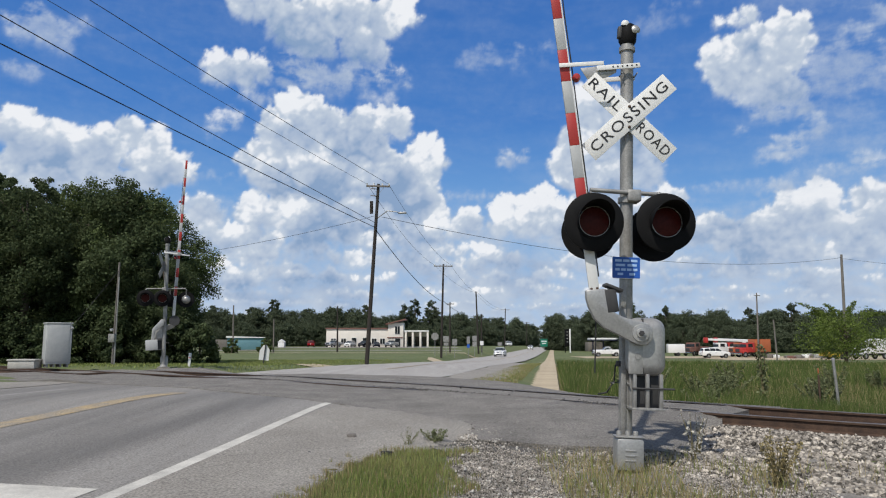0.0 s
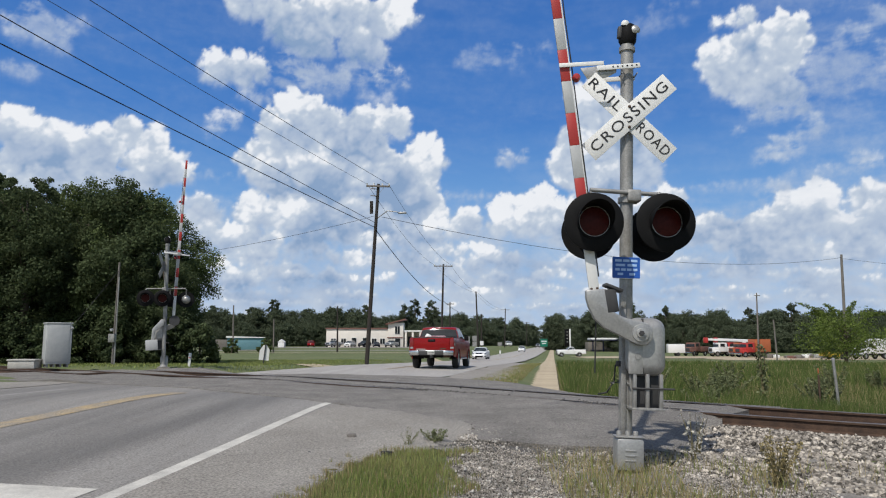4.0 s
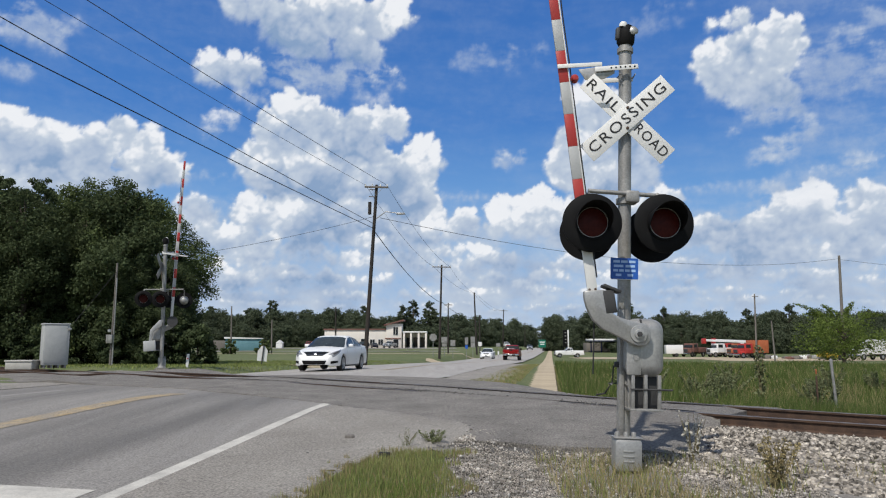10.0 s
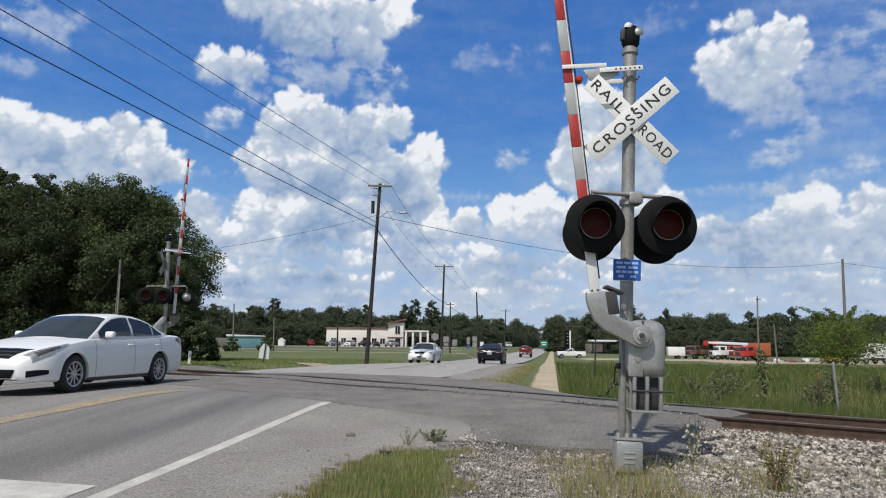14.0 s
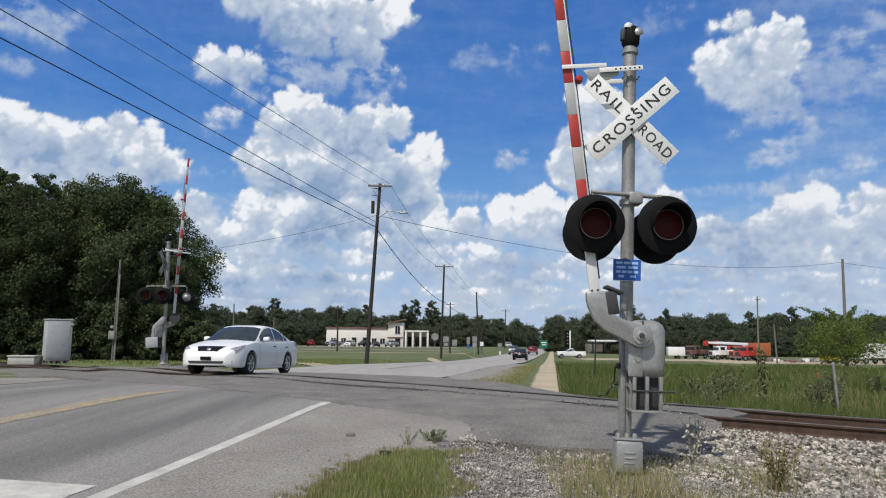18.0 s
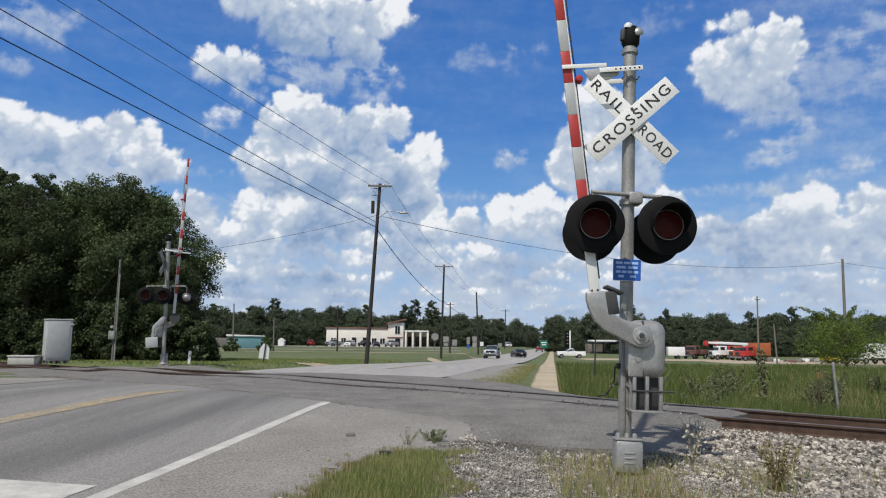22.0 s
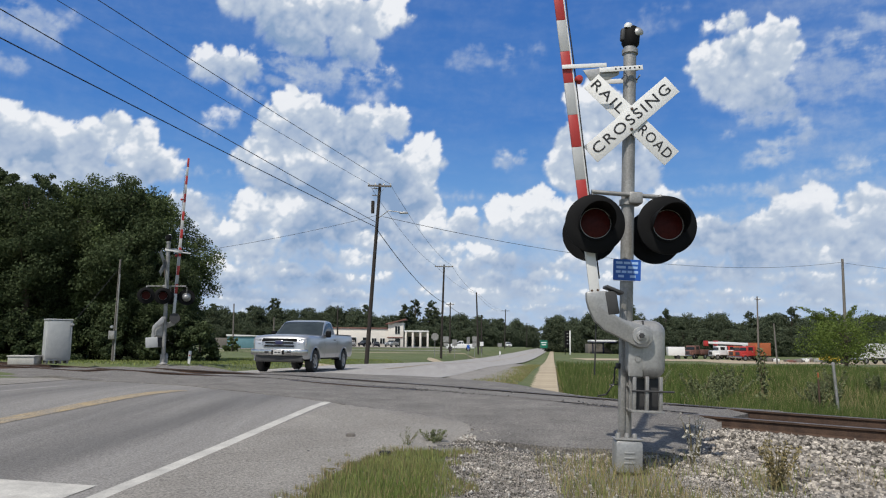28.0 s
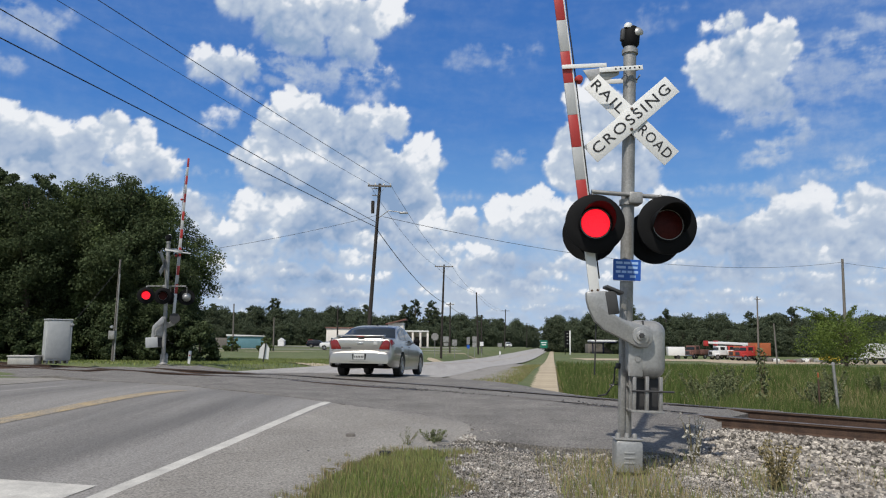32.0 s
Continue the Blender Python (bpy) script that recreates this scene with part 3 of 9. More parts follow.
high.puff(-6.4, 21.0, 2.79, 1.51, 0.62, 0.08)
high.puff(-5.4, 18.9, 1.86, 1.29, 0.50, 0.02)
high.puff(24.4, 20.3, 3.53, 2.72, 1.00, 0.05)
high.puff(23.1, 23.4, 1.92, 1.00, 1.00, -0.03)
high.puff(26.6, 21.1, 2.25, 2.13, 1.00, 0.00)
high.puff(22.0, 20.8, 1.86, 1.43, 1.00, -0.02)
high.puff(25.1, 18.1, 3.10, 1.74, 0.90, 0.14)
high.puff(26.0, 16.6, 2.24, 1.27, 0.70, 0.14)
high.puff(26.4, 13.7, 1.34, 1.44, 0.65, 0.03)
high.puff(28.1, 15.1, 1.09, 1.02, 0.60, 0.03)
high.puff(25.0, 10.6, 1.36, 1.39, 0.70, 0.20)
high.puff(27.0, 14.7, 1.11, 1.59, 0.50, 0.05)
high.puff(24.8, 13.3, 1.14, 0.98, 0.50, 0.00)
high.puff(23.2, 15.5, 0.63, 0.49, 0.50, 0.00)
high.puff(30.9, 18.8, 3.71, 2.60, 0.42, 0.02)
high.puff(33.1, 21.0, 1.98, 1.43, 0.40, 0.02)
high.puff(29.4, 12.0, 4.40, 0.71, 0.45, 0.02)
high.puff(31.9, 12.5, 1.98, 0.92, 0.50, 0.02)
high.puff(21.4, 11.5, 3.53, 0.59, 0.45, 0.02)
high.puff(1.2, 11.6, 3.21, 0.54, 0.50, 0.02)
high.puff(-15.9, 12.6, 3.89, 0.43, 0.45, 0.02)
high.puff(-17.5, 10.9, 2.53, 0.51, 0.40, 0.02)
high.puff(4.4, 22.0, 3.50, 1.34, 0.36, 0.02)
high.puff(17.7, 23.8, 2.98, 0.95, 0.33, 0.02)
high.puff(7.7, 22.6, 1.85, 0.83, 0.30, 0.00)
high.puff(18.6, 24.9, 2.55, 0.55, 0.30, 0.00)
high.puff(-37.3, 14.7, 4.0, 3.8, 1, 0.1)
high.puff(38.8, 15.9, 3.9, 3.4, 1, 0.1)
high.puff(-9.3, 33.2, 10.0, 2.8, 0.9, 0.1)
high.puff(21.6, 32.3, 8.0, 2.4, 0.8, 0.1)
sky_high = high.finish("cloud_backdrop", 3450, cloud_material("high_clouds", False), lambda a, e: 0.05 + 0.25 * soft_step(a, 20, 30))
tagged(sky_high, "white cumulus clouds with grey undersides drifting across", "cloud", kind="structure")


# ---- lie of the land ----
def smooth(a, b, x):
    t = np.clip((np.asarray(x, float) - a) / (b - a), 0, 1)
    return t * t * (3 - 2 * t)


def lane_x(y):
    """Where cars drive in the lane that leads away from the camera."""
    return -5.36 + 0.158 * np.asarray(y, float)


CENTRE = 2.15  # from that line to the yellow centre line


def road_z(y):
    """The road climbs to the railway and falls away beyond it."""
    return np.interp(y, [-700, -60, -20, 0, 5, 8.6, 10, 11.9, 13, 15, 18, 20, 22, 25, 40, 50, 80, 120, 200, 3500],
                     [-1.4, -1.4, -1.1, -0.52, -0.29, -0.16, -0.10, -0.02, 0.0, 0.0, 0.01, 0.0, -0.04, -0.12, -0.25, -0.45, -1.0, -1.3, -1.4, -1.4])


def crown(d):
    """How far the road falls from its middle to the sides."""
    return -0.02 * np.clip(np.abs(d) - 0.5, 0, 6.5)


def road_level(x, y):
    return road_z(y) + crown(x - lane_x(y) + CENTRE)


TRACK_DIR = Vector((0.773, -0.634, 0))
TRACK_NORMAL = Vector((0.634, 0.773, 0))
TRACK_MID = Vector((0, 14.4, 0)) + TRACK_NORMAL * 0.75


def track_d(x, y):
    """Distance from the middle of the track, positive beyond it."""
    return (x - TRACK_MID.x) * TRACK_NORMAL.x + (y - TRACK_MID.y) * TRACK_NORMAL.y


def rail_z(x):
    return 0.0 - 0.16 * smooth(-4, 7, x) - 0.12 * smooth(-9.9, -12.0, x)


def apron_edge(u):
    """Edge of the crossing's asphalt on the camera's side, along the track."""
    return np.interp(u, [-20, 2.75, 3.6, 4.5, 5.3, 5.9], [-3.7, -3.7, -4.65, -4.5, -3.8, -2.9])


def height(x, y):
    """Ground level off the road."""
    x, y = np.asarray(x, float), np.asarray(y, float)
    td = track_d(x, y)
    side = x - (lane_x(y) - CENTRE)
    left = np.interp(y, [-700, -60, 0, 28, 45, 80, 200, 3500], [-1.4, -1.4, -0.6, 0.0, -0.38, -0.7, -0.35, -0.6])
    right_far = np.interp(y, [-700, 10, 20, 30, 60, 110, 200, 3500], [-1.0, -0.95, -0.95, -0.9, -1.2, -1.75, -1.7, -1.5])
    right_near = np.interp(y, [-700, -60, -5, 4, 7.6, 9.0, 12], [-1.4, -1.4, -0.55, -0.45, -0.40, -0.34, -0.38])
    right = np.where(td > 0, right_far, right_near)
    z = left + (right - left) * smooth(-4, 4.5, side)
    bank = rail_z(x) - 0.20
    z = bank + (z - bank) * smooth(1.5, 3.2, np.abs(td))
    z = z + 0.05 * (value_noise(x * 0.5 + 80, y * 0.5 + 80, 3) - 0.5) * smooth(4, 6, np.abs(side))
    on_road = smooth(np.where(side > 0, np.where(td > 2, 8.4, 7.6), 6.6), np.where(side > 0, 6.0, 4.8), np.abs(side))
    under = np.where((side > 2.5) & (td < -1), 0.10, 0.17)
    u = (x - TRACK_MID.x) * TRACK_DIR.x + (y - TRACK_MID.y) * TRACK_DIR.y
    dig = 0.2 * smooth(0.02, 0.25, td - apron_edge(u)) * (td < 1) * (u < 5.9) * (side > 3)
    return z + (road_z(y) - under - z) * on_road - dig - 0.06 * smooth(5.2, 5.8, side) * smooth(8.4, 9.2, y) * (td < -1)


def sheet(name, xs, ys, zfun, material, lift=0.0, smoothed=True):
    gx, gy = np.meshgrid(xs, ys)
    z = zfun(gx, gy) + lift
    co = np.stack([gx, gy, z], -1).reshape(-1, 3)
    r, c = gx.shape
    idx = np.arange(r * c).reshape(r, c)
    quad = np.stack([idx[:-1, :-1], idx[:-1, 1:], idx[1:, 1:], idx[1:, :-1]], -1).reshape(-1, 4).tolist()
    return from_arrays(name, co, quad, material, smoothed or None)


def spaced(*stretches):
    out = []
    for a, b, n in stretches:
        out += list(np.linspace(a, b, n, endpoint=False))
    return np.array(out + [stretches[-1][1]])


ground = new("ground", sheet("ground", spaced((-3600, -300, 12), (-300, -60, 24), (-60, -20, 40), (-20, 20, 160), (20, 70, 50), (70, 300, 24), (300, 3600, 12)),
                             spaced((-900, -60, 12), (-60, 0, 40), (0, 40, 160), (40, 120, 50), (120, 400, 28), (400, 3700, 14)), height, M["grass_ground"]))
tagged(ground, "mown and rough summer grass on flat ground", "grass", kind="structure")


def strip(name, d0, d1, ys, material, lift=0.0, drop=0.0, cols=2, label="", category="road", wander=0.0, seed=1, slant=0.0):
    """A band along the road between two distances from its yellow line."""
    ys = np.asarray(ys, float)
    a = np.arctan2(lane_x(ys + 0.5) - lane_x(ys - 0.5), 1.0)
    co = []
    for k in range(cols + 1):
        d = d0 + (d1 - d0) * k / cols + slant * (12.0 - ys)
        dd = d + (wander * (value_noise(ys * 0.8 + 5, ys * 0 + 3 + seed, 5) - 0.5) if k in (0, cols) else 0)
        co.append(np.stack([lane_x(ys) - CENTRE + dd * np.cos(a), ys - dd * np.sin(a), road_z(ys) + crown(d) + lift - drop * k / cols], -1))
    co = np.array(co)
    n = len(ys)
    quad = []
    for k in range(cols):
        for i in range(n - 1):
            quad.append((k * n + i, (k + 1) * n + i, (k + 1) * n + i + 1, k * n + i + 1))
    return new(name, from_arrays(name, co.reshape(-1, 3), quad, material, True))


def wide_shoulder(name, d0):
    """The shoulder before the railway; it widens towards the crossing and sinks to the ground."""
    ys = spaced((-40, 0, 20), (0, 13.4, 80))
    d1 = np.interp(ys, [-40, 6.9, 7.6, 8.5, 9.1, 9.9, 11.3, 13.5], [5.45, 5.45, 5.43, 5.55, 6.05, 6.4, 6.35, 6.2]) + 0.16 * (value_noise(ys * 1.6 + 5, ys * 0 + 3, 5) - 0.5)
    cols, co = 8, []
    for k in range(cols + 1):
        f = k / cols
        d = d0 + (d1 - d0) * f
        x, y = lane_x(ys) - CENTRE + d * 0.9877, ys - d * 0.156
        tuck = 0.12 * smooth(0.0, 0.3, track_d(x, y) + 3.7) + (0.07 if k == cols else 0.01 if k == cols - 1 else 0.0)
        co.append(np.stack([x, y, road_z(ys) + crown(d) + 0.004 - tuck], -1))
    n = len(ys)
    quad = [(k * n + i, (k + 1) * n + i, (k + 1) * n + i + 1, k * n + i + 1) for k in range(cols) for i in range(n - 1)]
    return new(name, from_arrays(name, np.array(co).reshape(-1, 3), quad, M["asphalt"], True))


ROAD_Y = spaced((-700, -40, 20), (-40, 60, 200), (60, 300, 60), (300, 3400, 30))
ROAD_Y2 = ROAD_Y[ROAD_Y > 18.2]
ROAD_Y = ROAD_Y[ROAD_Y < 18.8]
road = tagged(strip("road", -4.6, 3.83, ROAD_Y, M["asphalt_lane"], 0.0, cols=24), "worn grey two-lane asphalt road", "road", kind="structure")
road.data.attributes.new("across", "FLOAT", "POINT").data.foreach_set("value", np.repeat(np.linspace(0, 1, 25), len(ROAD_Y)).astype(np.float32))
tagged(strip("road_beyond", -4.6, 3.83, ROAD_Y2, M["asphalt_pale"], 0.003, cols=8), "paler asphalt road beyond the railway", "road", kind="structure")
shoulder = tagged(wide_shoulder("road_shoulder", 3.81), "light grey asphalt shoulder beside the lane", "road", kind="structure")
shoulder_far = tagged(strip("road_shoulder_far", 3.82, 5.9, spaced((17.0, 60, 80)), M["asphalt"], 0.005, 0.06, 3, wander=0.5, seed=4), "sandy grey shoulder beyond the railway", "road", kind="structure")

shoulder_left = tagged(strip("road_shoulder_left", -8.4, -4.58, spaced((4, 18.2, 40)), M["asphalt"], 0.012, 0, 6, wander=0.3, seed=6), "pale worn asphalt beside the far lane", "road", kind="structure")
line_w = tagged(strip("edge_line", 3.60, 3.75, spaced((0, 12.72, 80)), M["white_line"], 0.005, wander=0.015, slant=0.032), "white edge line, worn at its end", "road marking", kind="structure")
tagged(strip("edge_line_far", 3.63, 3.78, spaced((20.5, 200, 120)), M["worn_line"], 0.006), "faded white edge line beyond the railway", "road marking", kind="structure")
tagged(strip("centre_line", 0.22, 0.58, spaced((-40, 13.6, 160)), M["yellow_line"], 0.005, cols=3, wander=0.22), "worn and smeared yellow centre line", "road marking", kind="structure")
for d in (0.26, 0.46):
    tagged(strip("centre_line_far", d, d + 0.10, spaced((30, 260, 120)), M["yellow_line"], 0.008), "faint yellow centre line", "road marking", kind="structure")
tagged(strip("edge_line_left", -2.82, -2.70, spaced((-40, 14.9, 80)), M["worn_line"], 0.005), "worn white edge line of the far lane", "road marking", kind="structure")
tagged(strip("stop_line", 0.25, 3.62, spaced((6.1, 6.74, 3)), M["white_line"], 0.005), "wide white stop line", "road marking", kind="structure")
tagged(strip("edge_line_west", -2.9, -2.78, spaced((24.5, 200, 100)), M["worn_line"], 0.006), "faded white edge line of the far lane", "road marking", kind="structure")

# asphalt of the level crossing, widened on both sides of the road
def crossing_surface():
    n, w = 150, 26
    us = np.linspace(-19.5, 5.35, n)
    verts, faces = [], []
    for j in range(w + 1):
        f = j / w
        for i, u in enumerate(us):
            near = float(np.interp(u, [-20, 2.75, 3.5, 4.4, 4.95, 5.35], [-3.7, -3.7, -4.65, -4.5, -3.7, -2.9]))
            v = near + (3.8 - near) * f
            u = u + 0.35 * max(0.0, -v - 0.5) * float(smooth(4.0, 5.35, u))
            p = TRACK_MID + TRACK_DIR * float(u) + TRACK_NORMAL * v
            edge = 0.18 * (value_noise(np.array(u * 0.9 + 7), np.array(v * 0.9 + 7), 9) - 0.5)
            sag = 0.0
            east = float(smooth(-1.6, 1.0, p.x + 1.2))
            if v < -0.9:
                sag = (-v - 0.9) * 0.056 * east
            if v > 0.9:
                sag = (v - 0.9) * 0.07 * float(smooth(3.5, 6.5, p.x - lane_x(p.y)))
            z = float(road_level(p.x, p.y)) * (1 - east) + (float(rail_z(p.x)) - sag) * east + 0.011
            z -= 0.26 * float(smooth(4.6, 5.35, us[i])) ** 1.5 * float(smooth(-0.6, -1.6, v)) + 0.05 * float(smooth(5.0, 5.35, us[i]))
            if p.x < -7.0:
                z += (max(z, float(rail_z(p.x)) - 0.02) - z) * float(smooth(-7.0, -9.5, p.x))
            if i == 0:
                z -= 0.06
            verts.append((p.x + edge * 0.6 * (i in (0, n - 1)), p.y + edge * (j in (0, w)), z + 0.01 * float(value_noise(np.array(p.x * 1.3 + 30), np.array(p.y * 1.3 + 30), 12)) - 0.004))
    for j in range(w):
        for i in range(n - 1):
            faces.append((j * n + i, j * n + i + 1, (j + 1) * n + i + 1, (j + 1) * n + i))
    b = bmesh.new()
    vs = [b.verts.new(v) for v in verts]
    for f in faces:
        b.faces.new([vs[k] for k in f])
    rim = [e for e in b.edges if e.is_boundary]
    ex = bmesh.ops.extrude_edge_only(b, edges=rim)
    for v in (g for g in ex["geom"] if isinstance(g, bmesh.types.BMVert)):
        v.co.z -= 0.28
    bmesh.ops.recalc_face_normals(b, faces=b.faces)
    ob = new("level_crossing", mesh_of("level_crossing", b, M["asphalt_dark"], 50))
    return tagged(ob, "dark patched asphalt of the level crossing", "road", kind="structure")


crossing_surface()


# ---- railway ----
def rail_profile():
    return [(-0.068, 0), (-0.068, 0.012), (-0.012, 0.035), (-0.010, 0.128), (-0.034, 0.140), (-0.036, 0.166), (-0.028, 0.173),
            (0.028, 0.173), (0.036, 0.166), (0.034, 0.140), (0.010, 0.128), (0.012, 0.035), (0.068, 0.012), (0.068, 0)]


def build_track():
    track = thing("railway_track", "single railway track with rusty rails on stone ballast", "railway track", kind="structure")
    us = spaced((-300, -40, 12), (-40, 40, 80), (40, 260, 12))
    prof = rail_profile()
    for off in (-0.7525, 0.7525):
        b = bmesh.new()
        rings = []
        for u in us:
            p = TRACK_MID + TRACK_DIR * float(u)
            z0 = float(rail_z(p.x)) - 0.173 + 0.018
            rings.append([b.verts.new(p + TRACK_NORMAL * (off + w) + Vector((0, 0, z0 + h))) for w, h in prof])
        for a, c in zip(rings, rings[1:]):
            for i in range(len(prof)):
                j = (i + 1) % len(prof)
                f = b.faces.new((a[i], a[j], c[j], c[i]))
                f.material_index = 1 if i in (5, 6, 7) else 0
        bmesh.ops.recalc_face_normals(b, faces=b.faces)
        part("rail", b, [M["rust"], M["rail_top"]], track, "rusty steel rail with a worn head", smooth=None)
    bed = bmesh.new()
    rows = []
    for u in us:
        p = TRACK_MID + TRACK_DIR * float(u)
        z = float(rail_z(p.x))
        rows.append([bed.verts.new(p + TRACK_NORMAL * w + Vector((0, 0, z + h))) for w, h in ((-3.6, -0.75), (-2.3, -0.30), (-1.5, -0.175), (0, -0.16), (1.5, -0.175), (2.4, -0.36), (3.6, -0.9))])
    for a, c in zip(rows, rows[1:]):
        for i in range(6):
            bed.faces.new((a[i], a[i + 1], c[i + 1], c[i]))
    bmesh.ops.recalc_face_normals(bed, faces=bed.faces)
    part("ballast_bed", bed, M["ballast_bed"], track, "grey and white crushed stone bed")
    tie = None
    for i in range(-60, 60):
        u = 5.7 + 0.53 * i if i >= 0 else -14.2 + 0.53 * i
        p = TRACK_MID + TRACK_DIR * u
        m = Matrix.Translation(p + Vector((0, 0, float(rail_z(p.x)) - 0.235))) @ Matrix.Rotation(math.atan2(TRACK_DIR.y, TRACK_DIR.x), 4, "Z")
        if tie is None:
            tie = part("tie", box(0.22, 2.6, 0.17, bevel=0.015), M["tie"], track, "dark creosoted wooden tie", m=m)
        else:
            again(tie, m)
    return track


track = build_track()


def flangeways():
    """Dark gaps and worn timber strips beside the rails where the road crosses."""
    for off in (-0.7525, 0.7525):
        for d, w, mt, z in ((0.085, 0.10, "black", 0.020), (-0.075, 0.05, "tie", 0.020), (0.16, 0.06, "tie", 0.024)):
            b = bmesh.new()
            rows = []
            for u in np.linspace(-13.4, 5.0, 90):
                p = TRACK_MID + TRACK_DIR * float(u)
                n = 0.03 * (float(value_noise(np.array(u * 2.1 + 60), np.array(off * 9 + d * 50 + 20), 5)) - 0.5)
                east = float(smooth(-1.6, 1.0, p.x + 1.2))
                zz = float(road_level(p.x, p.y)) * (1 - east) + float(rail_z(p.x)) * east + z
                c = off + (d if off < 0 else -d)
                rows.append([b.verts.new(p + TRACK_NORMAL * (c + k * w / 2 + n) + Vector((0, 0, zz))) for k in (-1, 1)])
            for a, c in zip(rows, rows[1:]):
                b.faces.new((a[0], a[1], c[1], c[0]))
            part("flangeway", b, M[mt], track, "dark gap beside the rail")


flangeways()


# ---- trees ----
def leaf_quads(rng, centres, radii, count, size, droop=0.3):
    """Leaf clumps: small bent quads scattered in and on lumps."""
    k = rng.choice(len(centres), count, p=(radii ** 2.2) / (radii ** 2.2).sum())
    d = rng.normal(size=(count, 3))
    d /= np.linalg.norm(d, axis=1)[:, None]
    r = radii[k] * (0.25 + 0.85 * rng.rand(count) ** 0.6)
    p = centres[k] + d * r[:, None] * np.array([1, 1, 0.8])
    nrm = d + rng.normal(size=(count, 3)) * 0.7 + np.array([0, 0, droop])
    nrm /= np.linalg.norm(nrm, axis=1)[:, None]
    t = np.cross(nrm, rng.normal(size=(count, 3)))
    t /= np.linalg.norm(t, axis=1)[:, None]
    s = np.cross(nrm, t)
    a = size * (0.55 + 0.9 * rng.rand(count))[:, None]
    w = a * (0.5 + 0.3 * rng.rand(count))[:, None]
    return np.stack([p - t * a, p + s * w * 0.9 + nrm * a * 0.12, p + t * a, p - s * w + nrm * a * 0.12], 1)


def build_tree(label, seed, tall, spread, leaves, size, leaf, trunk=0.22, low=0.2, group="", lumps=26, slim=False, name="tree"):
    """Tapered trunk with limbs, and a crown of many leaf clumps in uneven lumps."""
    rng = np.random.RandomState(seed)
    tree = thing(name, label, "tree", group)
    b = pipe([(0, 0, -0.4), (0.05 * spread * rng.randn(), 0.05, tall * 0.3), (0.06 * spread * rng.randn(), 0.06 * spread * rng.randn(), tall * 0.6), (0.1 * rng.randn(), 0.1, tall * 0.93)],
             [trunk * 1.25, trunk, trunk * 0.6, trunk * 0.15], 8)
    cs, rs = [], []
    for i in range(lumps):
        h = low + (1 - low) * ((i + rng.rand()) / lumps)
        wide = spread * (0.35 + 0.75 * math.sin(math.pi * min(1, (h - low) / (1 - low) * 0.86 + 0.12)) ** 0.8)
        if slim:
            wide = spread * (1.05 - 0.8 * h)
        a = rng.rand() * 2 * math.pi
        q = wide * (0.25 + 0.65 * rng.rand())
        c = np.array([q * math.cos(a), q * math.sin(a), tall * h * 0.94])
        cs.append(c)
        rs.append(spread * (0.22 + 0.26 * rng.rand()) * (0.8 if h > 0.85 else 1))
        if i % 2 == 0:
            z0 = max(0.15, h - 0.16) * tall * 0.9
            pipe([(0, 0, z0), (c[0] * 0.5, c[1] * 0.5, z0 + (c[2] - z0) * 0.6), tuple(c)], [trunk * 0.4, trunk * 0.25, trunk * 0.08], 5, b)
    part("trunk", b, M["bark"], tree, "rough brown bark")
    # each lump breaks up into sprays of leaves
    cs, rs = np.array(cs), np.array(rs)
    sprays = 9 if leaves > 5000 else 6
    d = rng.normal(size=(len(cs), sprays, 3))
    d /= np.linalg.norm(d, axis=2)[:, :, None]
    sc = (cs[:, None] + d * (rs[:, None] * (0.35 + 0.75 * rng.rand(len(cs), sprays)))[:, :, None] * np.array([1, 1, 0.75])).reshape(-1, 3)
    sr = (rs[:, None] * (0.20 + 0.34 * rng.rand(len(cs), sprays))).ravel()
    crown = new("crown", quads_mesh("crown", leaf_quads(rng, np.concatenate([sc, cs]), np.concatenate([sr, rs * 0.55]), leaves, size), M[leaf]))
    crown.parent = tree
    return tree


def grow(tree, x, y, turn, scale=1.0, squash=1.0, sink=0.0):
    m = Matrix.Translation((x, y, float(height(x, y)) - sink)) @ Matrix.Rotation(turn, 4, "Z")
    c = copy_thing(tree, m)
    c.scale = (scale, scale, scale * squash)
    return c


rng0 = random.Random(5)
wood_kinds = [build_tree("tall broadleaf tree with a dense dark green crown", 11 + i, 11.5, 3.6, 62000, 0.076, ("leaf_dark", "leaf_mid")[i % 2], group="wood beside the railway", low=0.06, lumps=74) for i in range(4)]
pine_wood = build_tree("tall dark pine rising above the wood", 31, 14.5, 2.6, 24000, 0.085, "leaf_dark", group="wood beside the railway", low=0.5, lumps=18)
# the wood left of the road, its near edge along the railway
WOOD = [(-16.9, 43.5, 0.58), (-19.7, 46.5, 0.95), (-20.6, 44.5, 0.98), (-23.0, 46.0, 1.03), (-25.5, 43.5, 0.98), (-28.2, 45.0, 1.02), (-31.0, 43.0, 0.9), (-34.0, 46.0, 1.0), (-20.0, 50.5, 1.0),
        (-24.5, 51.0, 1.02), (-29.0, 51.0, 1.04), (-33.5, 52.0, 1.05), (-38.0, 50.0, 1.05), (-38.5, 44.0, 1.0), (-43.0, 47.0, 1.0)]
for i, (x, y, s) in enumerate(WOOD):
    grow(wood_kinds[i % 4], x, y, rng0.random() * 6, s, rng0.uniform(0.94, 1.05))
for x, y, s in ((-31.5, 56.0, 1.05), (-35.5, 55.0, 1.12)):
    grow(pine_wood, x, y, rng0.random() * 6, s)
